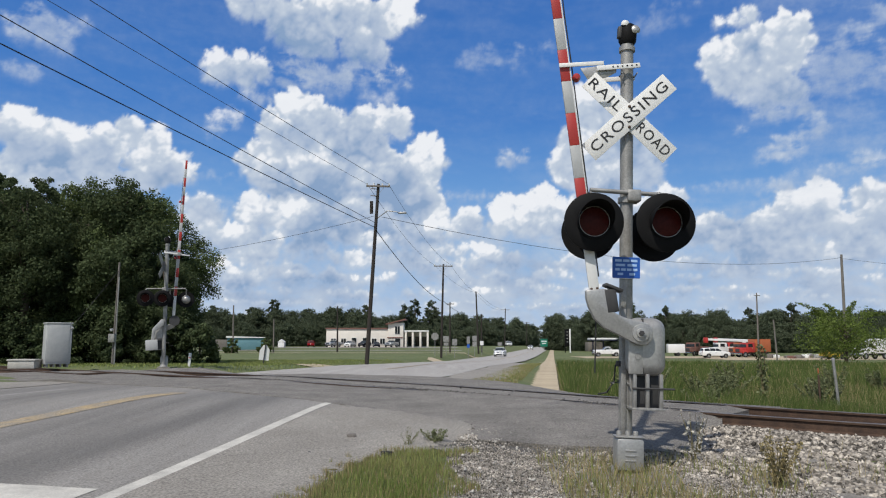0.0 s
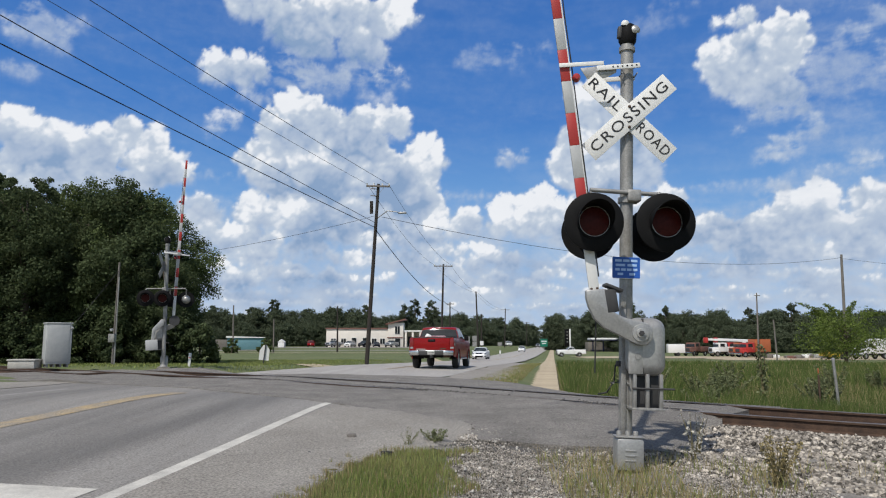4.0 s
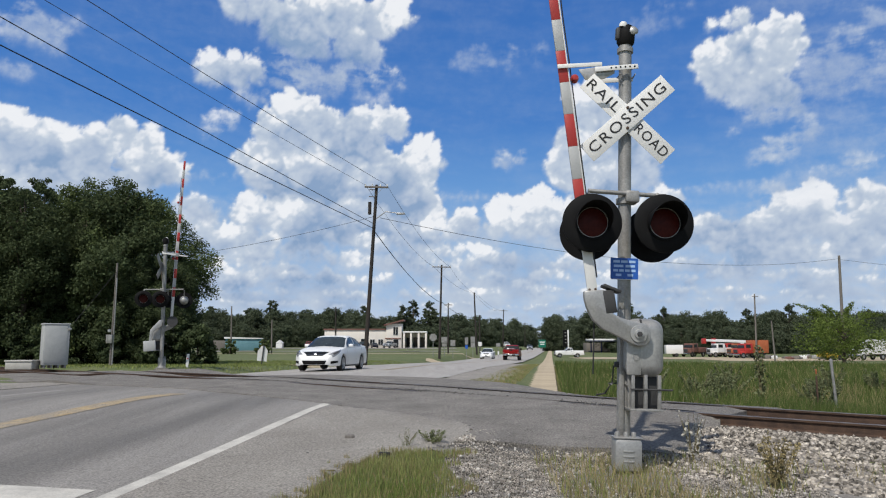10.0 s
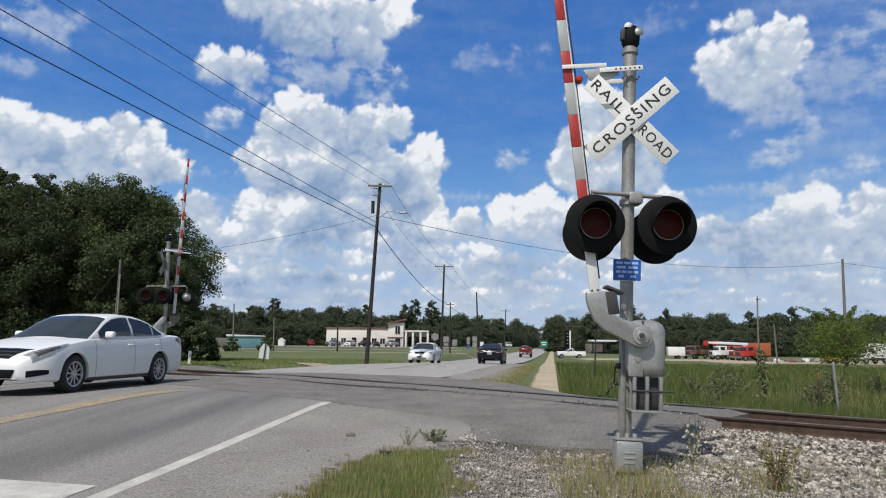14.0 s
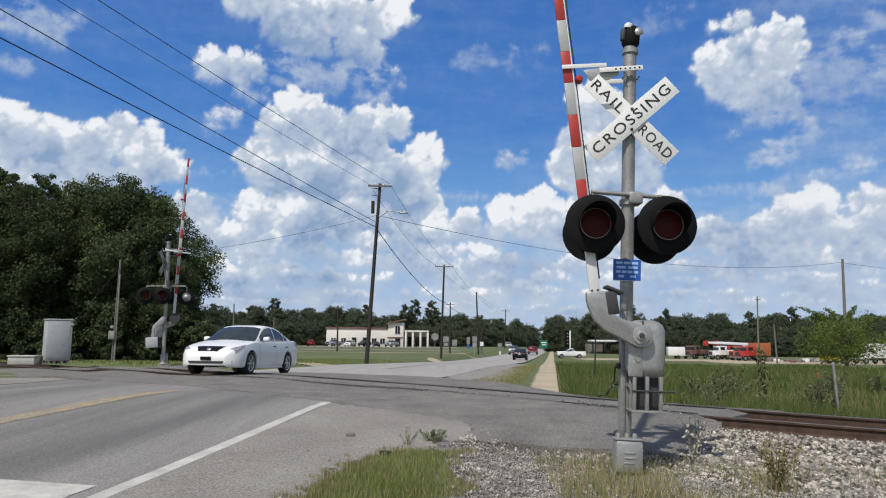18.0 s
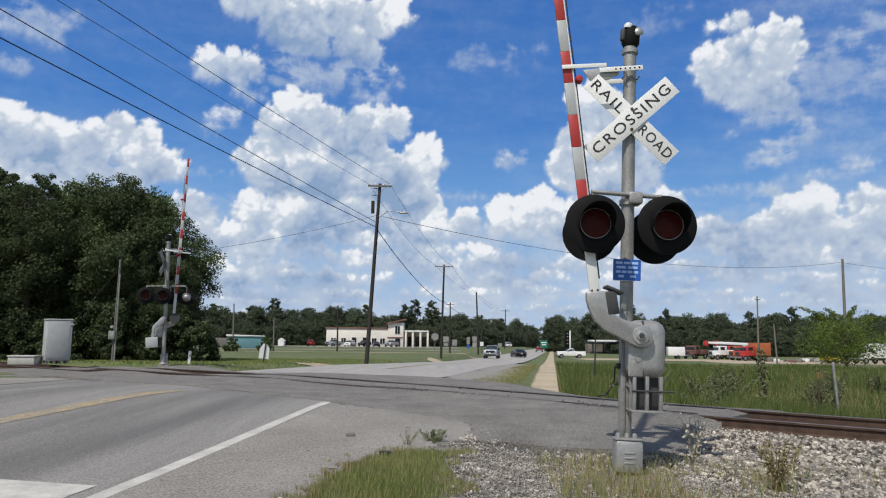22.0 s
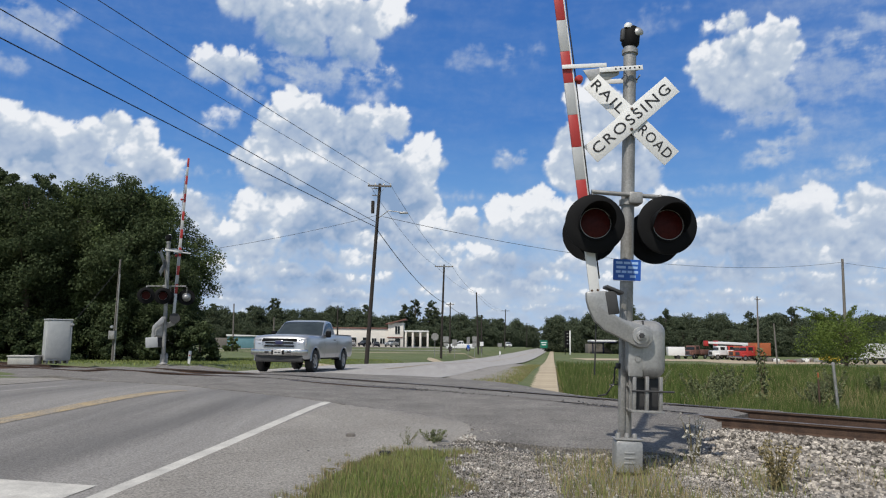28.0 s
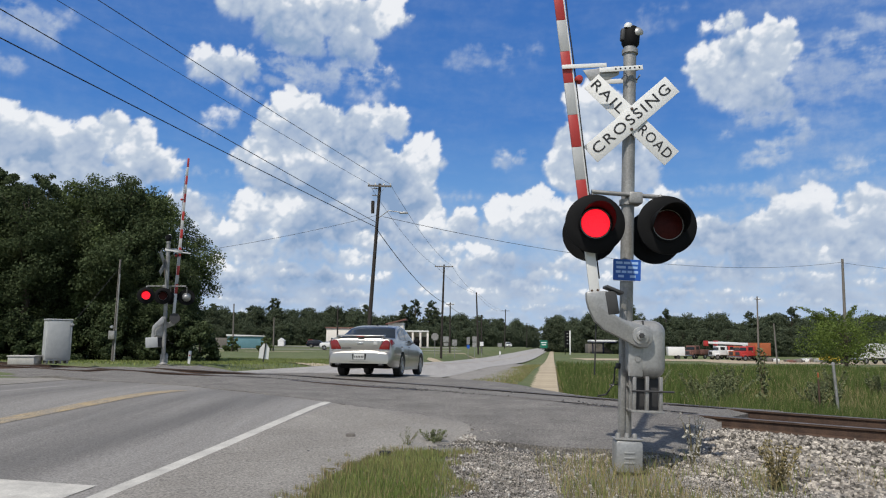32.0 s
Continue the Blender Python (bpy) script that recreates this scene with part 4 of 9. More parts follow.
bush = build_tree("low leafy bush at the foot of the wood", 41, 2.4, 1.5, 5000, 0.08, "leaf_dark", trunk=0.05, low=0.05, group="undergrowth", lumps=12, name="bush")
for i in range(13):
    x = -14.2 - 2.3 * i + rng0.uniform(-0.3, 0.3)
    grow(bush, x, 41.2 + rng0.uniform(-0.8, 1.0) + (0.5 if i < 2 else 0), rng0.random() * 6, rng0.uniform(0.6, 1.25))

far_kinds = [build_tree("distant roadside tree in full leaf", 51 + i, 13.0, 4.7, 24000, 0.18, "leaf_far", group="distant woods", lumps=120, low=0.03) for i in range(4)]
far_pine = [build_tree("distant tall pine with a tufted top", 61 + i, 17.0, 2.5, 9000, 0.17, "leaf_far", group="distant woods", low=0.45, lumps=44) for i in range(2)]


def treeline(x0, y0, x1, y1, n, s0, s1, pines=0.25, depth=12.0):
    for i in range(n):
        f = (i + rng0.random()) / n
        k = rng0.choice(far_pine) if rng0.random() < pines else rng0.choice(far_kinds)
        grow(k, x0 + (x1 - x0) * f, y0 + (y1 - y0) * f + rng0.uniform(0, depth), rng0.random() * 6, rng0.uniform(s0, s1), rng0.uniform(0.85, 1.1))


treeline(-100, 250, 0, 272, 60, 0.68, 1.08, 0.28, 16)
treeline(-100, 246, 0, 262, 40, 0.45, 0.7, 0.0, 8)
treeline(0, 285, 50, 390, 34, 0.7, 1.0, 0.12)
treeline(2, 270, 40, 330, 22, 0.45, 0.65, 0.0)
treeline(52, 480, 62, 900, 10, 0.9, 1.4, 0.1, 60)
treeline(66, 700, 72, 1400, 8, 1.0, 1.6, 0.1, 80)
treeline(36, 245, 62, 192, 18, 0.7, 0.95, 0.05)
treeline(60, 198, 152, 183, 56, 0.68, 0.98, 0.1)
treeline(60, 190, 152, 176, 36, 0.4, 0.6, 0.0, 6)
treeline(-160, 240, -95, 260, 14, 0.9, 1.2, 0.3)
for k in (*wood_kinds, pine_wood, bush, *far_kinds, *far_pine):
    for o in (*k.children_recursive, k):
        bpy.data.objects.remove(o)


# ---- crossing signals ----
def round_plate(r, thick, n=40):
    return lathe([(0, 0), (r, 0), (r, thick), (0, thick)], n, m=pose(0, 0, 0, -90))


def build_signal():
    """A flashing-light signal with crossbuck and raised gate arm; local y points away from the traffic that it faces."""
    s = thing("crossing_signal", "railway crossing signal with crossbuck, red flashers and raised striped gate arm", "crossing signal", "crossing signals")
    mast = part("mast", tube((0, 0, 0.02), (0, 0, 4.64), 0.070, n=24), M["galv"], s, "weathered galvanised steel mast")
    part("mast_collar", lathe([(0.071, 0), (0.088, 0), (0.088, 0.05), (0.071, 0.05)], 24), M["galv"], s, m=pose(0, 0, 4.56))
    b = lathe([(0, 0), (0.15, 0), (0.17, 0.02), (0.12, 0.06), (0.075, 0.10), (0.0725, 0.28), (0.071, 0.29)], 20)
    part("mast_foot", b, M["galv"], s, m=pose(0, 0, 0.0))
    part("foundation", box(0.46, 0.46, 0.9, (0, 0, -0.455), 0.03), M["gravel"], s, "concrete footing")
    # bell on the mast head
    bell = part("bell", lathe([(0, 0), (0.075, 0), (0.098, 0.04), (0.100, 0.15), (0.085, 0.22), (0.05, 0.245), (0, 0.25)], 20), M["black"], s, "dark bell housing", m=pose(0.0, 0, 4.64, 0, 3))
    part("bell_lug", box(0.05, 0.07, 0.14, bevel=0.015), M["plastic"], bell, m=pose(-0.095, -0.02, 0.13))
    part("gong", lathe([(0, 0.055), (0.03, 0.05), (0.06, 0.025), (0.066, 0), (0, 0)], 16), M["alu"], bell, "polished gong", m=pose(0.060, -0.05, 0.16, 50))
    part("gong", lathe([(0, 0.055), (0.03, 0.05), (0.045, 0.025), (0.048, 0), (0, 0)], 16), M["white_sheet"], bell, "pale cap", m=pose(-0.045, -0.04, 0.215, 20))
    # arm keeper
    part("keeper_hook", box(0.48, 0.014, 0.045, bevel=0.004), M["white_sheet"], s, "pale steel hook round the raised arm", m=pose(-0.57, -0.335, 4.262, 0, -5.5))
    k = part("keeper_bar", box(0.48, 0.012, 0.055, bevel=0.004), M["white_sheet"], s, "pale steel bar that steadies the raised arm", m=pose(-0.125, -0.125, 4.335, 0, -6.5))
    for i in range(6):
        part("bolt_hole", lathe([(0, 0), (0.010, 0), (0.010, 0.004), (0, 0.004)], 8, m=pose(0, 0, 0, 90)), M["black"], k, m=pose(-0.06 + 0.052 * i, -0.005, 0.002))
    again(k, pose(-0.13, 0.085, 4.27, 0, -5.5))
    part("keeper_bracket", slab([(-0.20, 0.0), (0.20, 0.07), (0.20, -0.03), (0.08, -0.10), (-0.12, -0.12)], 0.012, 0.003), M["alu"], s, m=pose(-0.34, -0.10, 4.31))
    part("u_bolt", pipe([(-0.08, -0.13, 0), (-0.085, 0, 0), (0, 0.085, 0), (0.085, 0, 0), (0.08, -0.13, 0)], 0.008, 6), M["galv"], s, m=pose(0, 0, 4.38))
    again(s.children[-1], pose(0, 0, 4.27))
    # crossbuck
    z = 3.77
    for words, tilt, y in (("RAIL ROAD", 43.0, -0.102), ("CROSSING", -43.5, -0.118)):
        blade = part("crossbuck_blade", box(1.219, 0.006, 0.229, bevel=0.0025), M["white_sheet"], s, "white reflective board lettered " + words, m=pose(0, y, z, 0, tilt))
        if words == "CROSSING":
            t = part("lettering", text_bm("CROSSING", 0.165), M["letter"], blade, m=pose(0, -0.0045, 0.0) @ Matrix.Diagonal((1.0, 1, 1, 1)))
            fit = 1.10 / max(0.01, t.dimensions.x)
            t.scale = (fit, 1, 1)
        else:
            for w, x in (("RAIL", -0.365), ("ROAD", 0.355)):
                t = part("lettering", text_bm(w, 0.165), M["letter"], blade, m=pose(x, -0.0045, 0.0))
                t.scale = (0.44 / max(0.01, t.dimensions.x), 1, 1)
    for dz in (0.115, -0.115):
        part("crossbuck_bolt", lathe([(0, 0.014), (0.014, 0.012), (0.018, 0), (0, 0)], 10, m=pose(0, 0, 0, 90)), M["rust"], s, m=pose(0.0, -0.122, z + dz))
    part("crossbuck_bracket", box(0.10, 0.05, 0.30, bevel=0.006), M["galv"], s, m=pose(0, -0.078, z))
    # cross arm with the flashing lamps
    part("cross_arm", tube((-0.42, -0.10, 2.945), (0.42, -0.10, 2.915), 0.024, n=14), M["galv"], s, "horizontal pipe that carries the lamps")
    part("arm_clamp", box(0.15, 0.20, 0.13, bevel=0.02), M["galv"], s, m=pose(0.06, -0.03, 2.90))
    part("arm_clamp_ring", lathe([(0.071, 0), (0.092, 0), (0.092, 0.06), (0.071, 0.06)], 20), M["galv"], s, m=pose(0, 0, 2.83))
    for side, face, x, y, zz, yaw in ((-1, 1, -0.432, -0.40, 2.545, -2), (1, 1, 0.312, -0.40, 2.565, 0), (-1, -1, -0.35, 0.30, 2.54, 180), (1, -1, 0.375, 0.30, 2.545, 180)):
        lamp = part("flasher_lamp", lathe([(0, 0.21), (0.06, 0.205), (0.12, 0.16), (0.155, 0.09), (0.165, 0.0), (0.175, -0.005), (0.175, -0.02), (0.158, -0.02), (0.152, 0.012), (0, 0.012)], 32, m=pose(0, 0, 0, -90)), M["black"], s,
                    "red flashing lamp on a black round background", m=pose(x, y, zz, 0, 0, yaw))
        bg = lathe([(0.165, 0.0), (0.300, 0.0), (0.3075, 0.006), (0.3075, 0.022), (0.300, 0.022), (0.165, 0.012)], 48, m=pose(0, 0, 0, -90))
        part("background_disc", bg, M["black"], lamp, "matt black disc")
        hood = bmesh.new()
        rings = []
        for k2 in range(25):
            a = radians(-25 + 230 * k2 / 24)
            depth = 0.31 * max(0.10, math.sin(math.pi * k2 / 24)) ** 0.6
            rings.append([hood.verts.new((rr * math.cos(a), yy, rr * math.sin(a))) for rr, yy in ((0.172, 0.0), (0.178, -depth), (0.182, -depth), (0.177, 0.0))])
        for a, c in zip(rings, rings[1:]):
            for i in range(4):
                hood.faces.new((a[i], a[(i + 1) % 4], c[(i + 1) % 4], c[i]))
        bmesh.ops.recalc_face_normals(hood, faces=hood.faces)
        part("hood", hood, M["black"], lamp, "half-round black visor")
        part("bezel", lathe([(0.1525, -0.012), (0.158, -0.012), (0.158, -0.024), (0.1525, -0.024), (0.1525, -0.012)], 36, m=pose(0, 0, 0, -90)), M["galv"], lamp, "thin metal ring")
        part("lens", lathe([(0, -0.018), (0.08, -0.014), (0.150, -0.004), (0.150, 0.006), (0, 0.006)], 32, m=pose(0, 0, 0, -90)), M["lens"], lamp, "dark red lens")
        led = lathe([(0, -0.014), (0.146, -0.010), (0.146, -0.006), (0, -0.008)], 32, m=pose(0, 0, 0, -90))
        for ring, count in ((0.0, 1), (0.028, 6), (0.056, 12), (0.084, 18), (0.110, 24), (0.134, 30)):
            for i in range(count):
                a = 2 * math.pi * i / count
                lathe([(0, -0.0185), (0.008, -0.0165), (0.009, -0.010)], 6, led, pose(ring * math.cos(a), 0, ring * math.sin(a), -90))
        part("led_array", led, [M["led_on"]], lamp, "array of red light-emitting diodes", m=pose(0, 0.05, 0))
        part("lamp_stem", tube((0, 0.10 , 0.15), (0, 0.26 if face > 0 else 0.3, 0.36), 0.022, n=10), M["galv"], lamp)
    # blue notice
    sign = part("notice", slab([(-0.148, -0.105), (-0.14, -0.113), (0.14, -0.113), (0.148, -0.105), (0.148, 0.105), (0.14, 0.113), (-0.14, 0.113), (-0.148, 0.105)], 0.003), M["blue_sign"], s, "blue enamel notice with pale lettering", m=pose(-0.02, -0.088, 2.115))
    for row, (n, w) in enumerate(((3, 0.07), (2, 0.10), (4, 0.05), (2, 0.06))):
        for i in range(n):
            part("lettering_bar", box(w, 0.002, 0.026, bevel=0.0), M["pale_blue"], sign, m=pose((i - (n - 1) / 2) * (0.25 / n), -0.002, 0.075 - 0.048 * row))
    part("rim", slab([(-0.148, -0.118), (0.148, -0.118), (0.148, -0.112), (-0.148, -0.112)], 0.004), M["white_sheet"], sign)
    part("conduit_box", box(0.055, 0.05, 0.23, bevel=0.008), M["galv"], s, m=pose(-0.05, -0.085, 1.80))
    # gate mechanism
    mech = part("gate_mechanism", box(0.40, 0.29, 0.60, bevel=0.125, seg=7), M["alu"], s, "cast aluminium gate motor housing", m=pose(0.165, -0.135, 1.285))
    part("housing_seam", box(0.010, 0.278, 0.58, bevel=0.003), M["plastic"], mech, m=pose(-0.055, 0, 0.0))
    part("housing_cover", box(0.15, 0.02, 0.44, bevel=0.009), M["alu"], mech, m=pose(-0.13, -0.137, -0.06))
    part("padlock_plate", lathe([(0, 0), (0.035, 0), (0.035, 0.02), (0, 0.02)], 6, m=pose(0, 0, 0, 90)), M["galv"], mech, m=pose(-0.11, -0.135, -0.10))
    tray = part("mechanism_bracket", box(0.34, 0.22, 0.022, bevel=0.004), M["galv"], s, "open steel bracket under the motor", m=pose(0.165, -0.175, 0.655))
    post = part("bracket_leg", box(0.035, 0.05, 0.36, bevel=0.006), M["galv"], tray, m=pose(-0.135, -0.075, 0.175))
    for x, y in ((-0.005, -0.075), (0.135, -0.075), (-0.135, 0.075), (-0.005, 0.075), (0.135, 0.075)):
        again(post, pose(x, y, 0.175))
    part("bracket_rod", tube((0.0, -0.28, 0.86), (0.43, -0.28, 0.865), 0.010, n=8), M["plastic"], s)
    # added dark block in place of the shaded opening between the legs
    part("bracket_plate", box(0.26, 0.10, 0.34, bevel=0.01), M["plastic"], s, m=pose(0.175, -0.12, 0.82))
    # cast arm from the pivot to the foot of the gate arm
    cast = slab([(-0.53, 0.44), (-0.525, 0.36), (-0.50, 0.27), (-0.44, 0.15), (-0.34, 0.06), (-0.18, -0.01), (-0.06, -0.07), (0.02, -0.10), (0.10, -0.10), (0.155, -0.04), (0.16, 0.05), (0.11, 0.12), (0.02, 0.14), (-0.12, 0.17), (-0.22, 0.21), (-0.28, 0.28), (-0.30, 0.36), (-0.32, 0.46)], 0.085, 0.014)
    arm_cast = part("gate_casting", cast, M["alu"], s, "curved cast aluminium gate support", m=pose(0.03, -0.365, 1.40))
    part("pivot_hub", lathe([(0, 0.04), (0.045, 0.035), (0.05, 0.02), (0.085, 0.015), (0.095, -0.02), (0, -0.02)], 24, m=pose(0, 0, 0, 90)), M["alu"], arm_cast, m=pose(0.03, 0.0, 0.02))
    part("pivot_nut", lathe([(0, 0.03), (0.026, 0.028), (0.03, 0.0), (0, 0)], 6, m=pose(0, 0, 0, 90)), M["plastic"], arm_cast, m=pose(0.03, -0.03, 0.02))
    part("pivot_axle", tube((0.06, -0.35, 1.42), (0.06, -0.05, 1.42), 0.05, n=14), M["galv"], s)
    part("counter_block", box(0.12, 0.16, 0.24, bevel=0.012), M["plastic"], s, "dark latch block behind the arm", m=pose(-0.235, -0.29, 1.74, 0, -10))
    part("latch_hood", box(0.19, 0.18, 0.03, bevel=0.006), M["plastic"], s, m=pose(-0.21, -0.29, 1.875, 0, 20))
    # striped gate arm
    lean = math.atan2(0.46, 3.16)
    arm = part("gate_arm", box(0.105, 0.028, 0.88, (0, 0, 0.30), 0.006), M["white_sheet"], s, "raised gate arm with red and silver stripes", m=pose(-0.415, -0.30, 1.93, 0, -math.degrees(lean)))
    stripe = None
    for i in range(18):
        w = 0.108 - 0.0022 * i
        p = part("stripe", box(w, 0.030, 0.354, bevel=0.003), M["red_sheet" if i % 2 == 0 else "silver_sheet"], arm, "red reflective stripe" if i % 2 == 0 else "silver reflective stripe", m=pose(0, 0, 0.925 + 0.355 * i))
    part("arm_edge", box(0.012, 0.034, 6.4, (0.056, 0, 3.74), 0.002), M["white_sheet"], arm)
    for zz2 in (2.20, 4.4, 6.4):
        l = part("arm_lamp", lathe([(0, 0.05), (0.03, 0.045), (0.042, 0.02), (0.045, -0.03), (0.02, -0.05), (0, -0.05)], 14, m=pose(0, 0, 0, 90)), M["red_paint"], arm, "small red gate-arm lamp", m=pose(0.115, 0, zz2))
        part("lamp_bracket", box(0.10, 0.02, 0.035, bevel=0.004), M["plastic"], l, m=pose(-0.05, 0.02, 0.0))
    part("arm_cable", pipe([(0.066, 0.01, 0.05), (0.072, 0.0, 1.2), (0.082, 0, 2.4), (0.078, 0, 2.9), (0.094, 0, 3.6), (0.075, 0, 5.0), (0.07, 0, 6.6)], 0.008, 6), M["wire"], arm)
    for x in (-0.03, 0.03):
        part("arm_bolt", lathe([(0, 0.01), (0.012, 0.008), (0.014, 0), (0, 0)], 8, m=pose(0, 0, 0, 90)), M["rust"], arm, m=pose(x, -0.016, -0.07))
    # hanging cables
    part("cable", pipe([(-0.37, -0.26, 1.80), (-0.375, -0.26, 1.40), (-0.38, -0.26, 1.0)], 0.008, 6), M["wire"], s)
    part("cable", pipe([(-0.08, -0.02, 1.10), (-0.12, -0.05, 1.08), (-0.14, -0.08, 0.92), (-0.22, -0.10, 0.80), (-0.31, -0.10, 0.78)], 0.010, 6), M["wire"], s)
    part("cable_gland", box(0.05, 0.05, 0.06, bevel=0.01), M["plastic"], s, m=pose(-0.085, -0.04, 1.10))
    again(s.children[-1], pose(-0.085, -0.04, 0.90))
    part("side_strut", box(0.05, 0.03, 1.55, bevel=0.005), M["galv"], s, "flat steel brace", m=pose(-0.045, -0.085, 1.02))
    # junction box at the foot
    jb = part("junction_box", box(0.275, 0.18, 0.33, bevel=0.03, seg=3), M["alu"], s, "cast junction box at the mast foot", m=pose(-0.02, -0.20, 0.205))
    part("box_lid", box(0.265, 0.02, 0.29, bevel=0.009), M["alu"], jb, m=pose(0, -0.092, -0.005))
    for zz3 in (0.05, 0.0, -0.05):
        part("lid_rib", box(0.11, 0.01, 0.018, bevel=0.004), M["alu"], jb, m=pose(0, -0.104, zz3 - 0.01))
    part("lid_hinge", box(0.29, 0.19, 0.014, bevel=0.004), M["galv"], jb, m=pose(0, 0, 0.168))
    for x in (-0.09, 0.0, 0.08):
        part("conduit_nut", lathe([(0, 0.05), (0.022, 0.048), (0.028, 0.03), (0.028, 0), (0, 0)], 8), M["galv"], jb, m=pose(x, 0.02, 0.172))
    return s


signal = build_signal()
signal.matrix_basis = pose(1.895, 7.7, -0.40, 0, 2.15, 0)
far_signal = copy_thing(signal, pose(-10.4, 27.0, 0.02, 0, -0.8, 0) @ pose(0, 0, 0, 0, 0, 200))
for lamp, x in zip([o for o in far_signal.children if o.name.startswith("flasher_lamp")], (-0.73, -0.145, 0.106, 0.69)):
    lamp.location.x = x
    if x < -0.5:
        lamp.data = lamp.data.copy()
        lamp.data.materials[0] = M["alu"]
for o in far_signal.children:
    if o.name.startswith("crossbuck_blade"):
        o.matrix_basis = pose(0, 0, 0, 0, 0, 70) @ o.matrix_basis
        o.data = o.data.copy()
        o.data.materials[0] = M["galv"]
    if o.name.startswith("cross_arm"):
        o.scale.x = 1.65
far_bits = {o.name.split(".")[0]: o for o in far_signal.children}
# no notice on this post, and a shorter arm
spare = [far_bits["notice"]] + [o for o in far_bits["gate_arm"].children if o.name.split(".")[0] in ("stripe", "arm_lamp") and o.location.z > 5.9]
for o in [c for k in spare for c in k.children_recursive] + spare:
    bpy.data.objects.remove(o)
far_bits["gate_arm"].matrix_basis = pose(-0.30, -0.30, 1.93, 0, -2.7)
far_arm = {o.name.split(".")[0]: o for o in far_bits["gate_arm"].children}
far_arm["arm_edge"].data = mesh_of("arm_edge", box(0.012, 0.034, 5.1, (0.056, 0, 3.10), 0.002), M["white_sheet"])
far_arm["arm_cable"].data = mesh_of("arm_cable", pipe([(0.066, 0.01, 0.05), (0.075, 0, 2.4), (0.07, 0, 5.4)], 0.008, 6), M["wire"])
part("counterweight_arm", slab([(0.02, 1.75), (0.10, 1.78), (0.42, 1.42), (0.47, 0.80), (0.36, 0.80), (0.32, 1.32), (0.02, 1.55)], 0.09, 0.012, m=pose(0, 0.10, 0)), M["alu"], far_signal, "curved cast counterweight arm")
part("counterweight", box(0.42, 0.16, 0.38, bevel=0.02), M["silver_sheet"], far_signal, "pale counterweight block", m=pose(0.42, 0.20, 0.82, 0, 4))
part("gate_motor", lathe([(0, 0.16), (0.15, 0.15), (0.19, 0.06), (0.19, -0.12), (0, -0.12)], 20, m=pose(0, 0, 0, 90)), M["plastic"], far_signal, "round motor housing", m=pose(-0.34, 0.06, 1.72))
tagged(signal, "railway crossing signal with crossbuck and raised striped gate arm on gravel")
tagged(far_signal, "railway crossing signal with raised striped gate arm beside the wood")


# ---- vehicles ----
def loft(stations, rings_fn, bm=None):
    b = bmesh.new()
    rings = [[b.verts.new(p) for p in rings_fn(u)] for u in stations]
    for a, c in zip(rings, rings[1:]):
        for i in range(len(a) - 1):
            b.faces.new((a[i], a[i + 1], c[i + 1], c[i]))
    b.faces.new(rings[0])
    b.faces.new(rings[-1][::-1])
    bmesh.ops.recalc_face_normals(b, faces=b.faces)
    return join(bm, b)


def patch(c00, c10, c11, c01, n=6, bulge=(0, 0, 0), thick=0.0, bm=None, bulge_end=None):
    """A bent sheet between four corners."""
    c00, c10, c11, c01, bulge, bulge_end = (Vector(c) for c in (c00, c10, c11, c01, bulge, bulge_end or bulge))
    b = bmesh.new()
    g = []
    for i in range(n + 1):
        row = []
        for j in range(n + 1):
            s, t = i / n, j / n
            p = (c00 * (1 - s) + c10 * s) * (1 - t) + (c01 * (1 - s) + c11 * s) * t
            row.append(b.verts.new(p + bulge.lerp(bulge_end, t) * (4 * s * (1 - s)) ** 0.8 * (0.55 + 0.45 * 4 * t * (1 - t))))
        g.append(row)
    for i in range(n):
        for j in range(n):
            b.faces.new((g[i][j], g[i + 1][j], g[i + 1][j + 1], g[i][j + 1]))
    if thick:
        bmesh.ops.solidify(b, geom=b.faces[:], thickness=thick)
    bmesh.ops.recalc_face_normals(b, faces=b.faces)
    return join(bm, b)


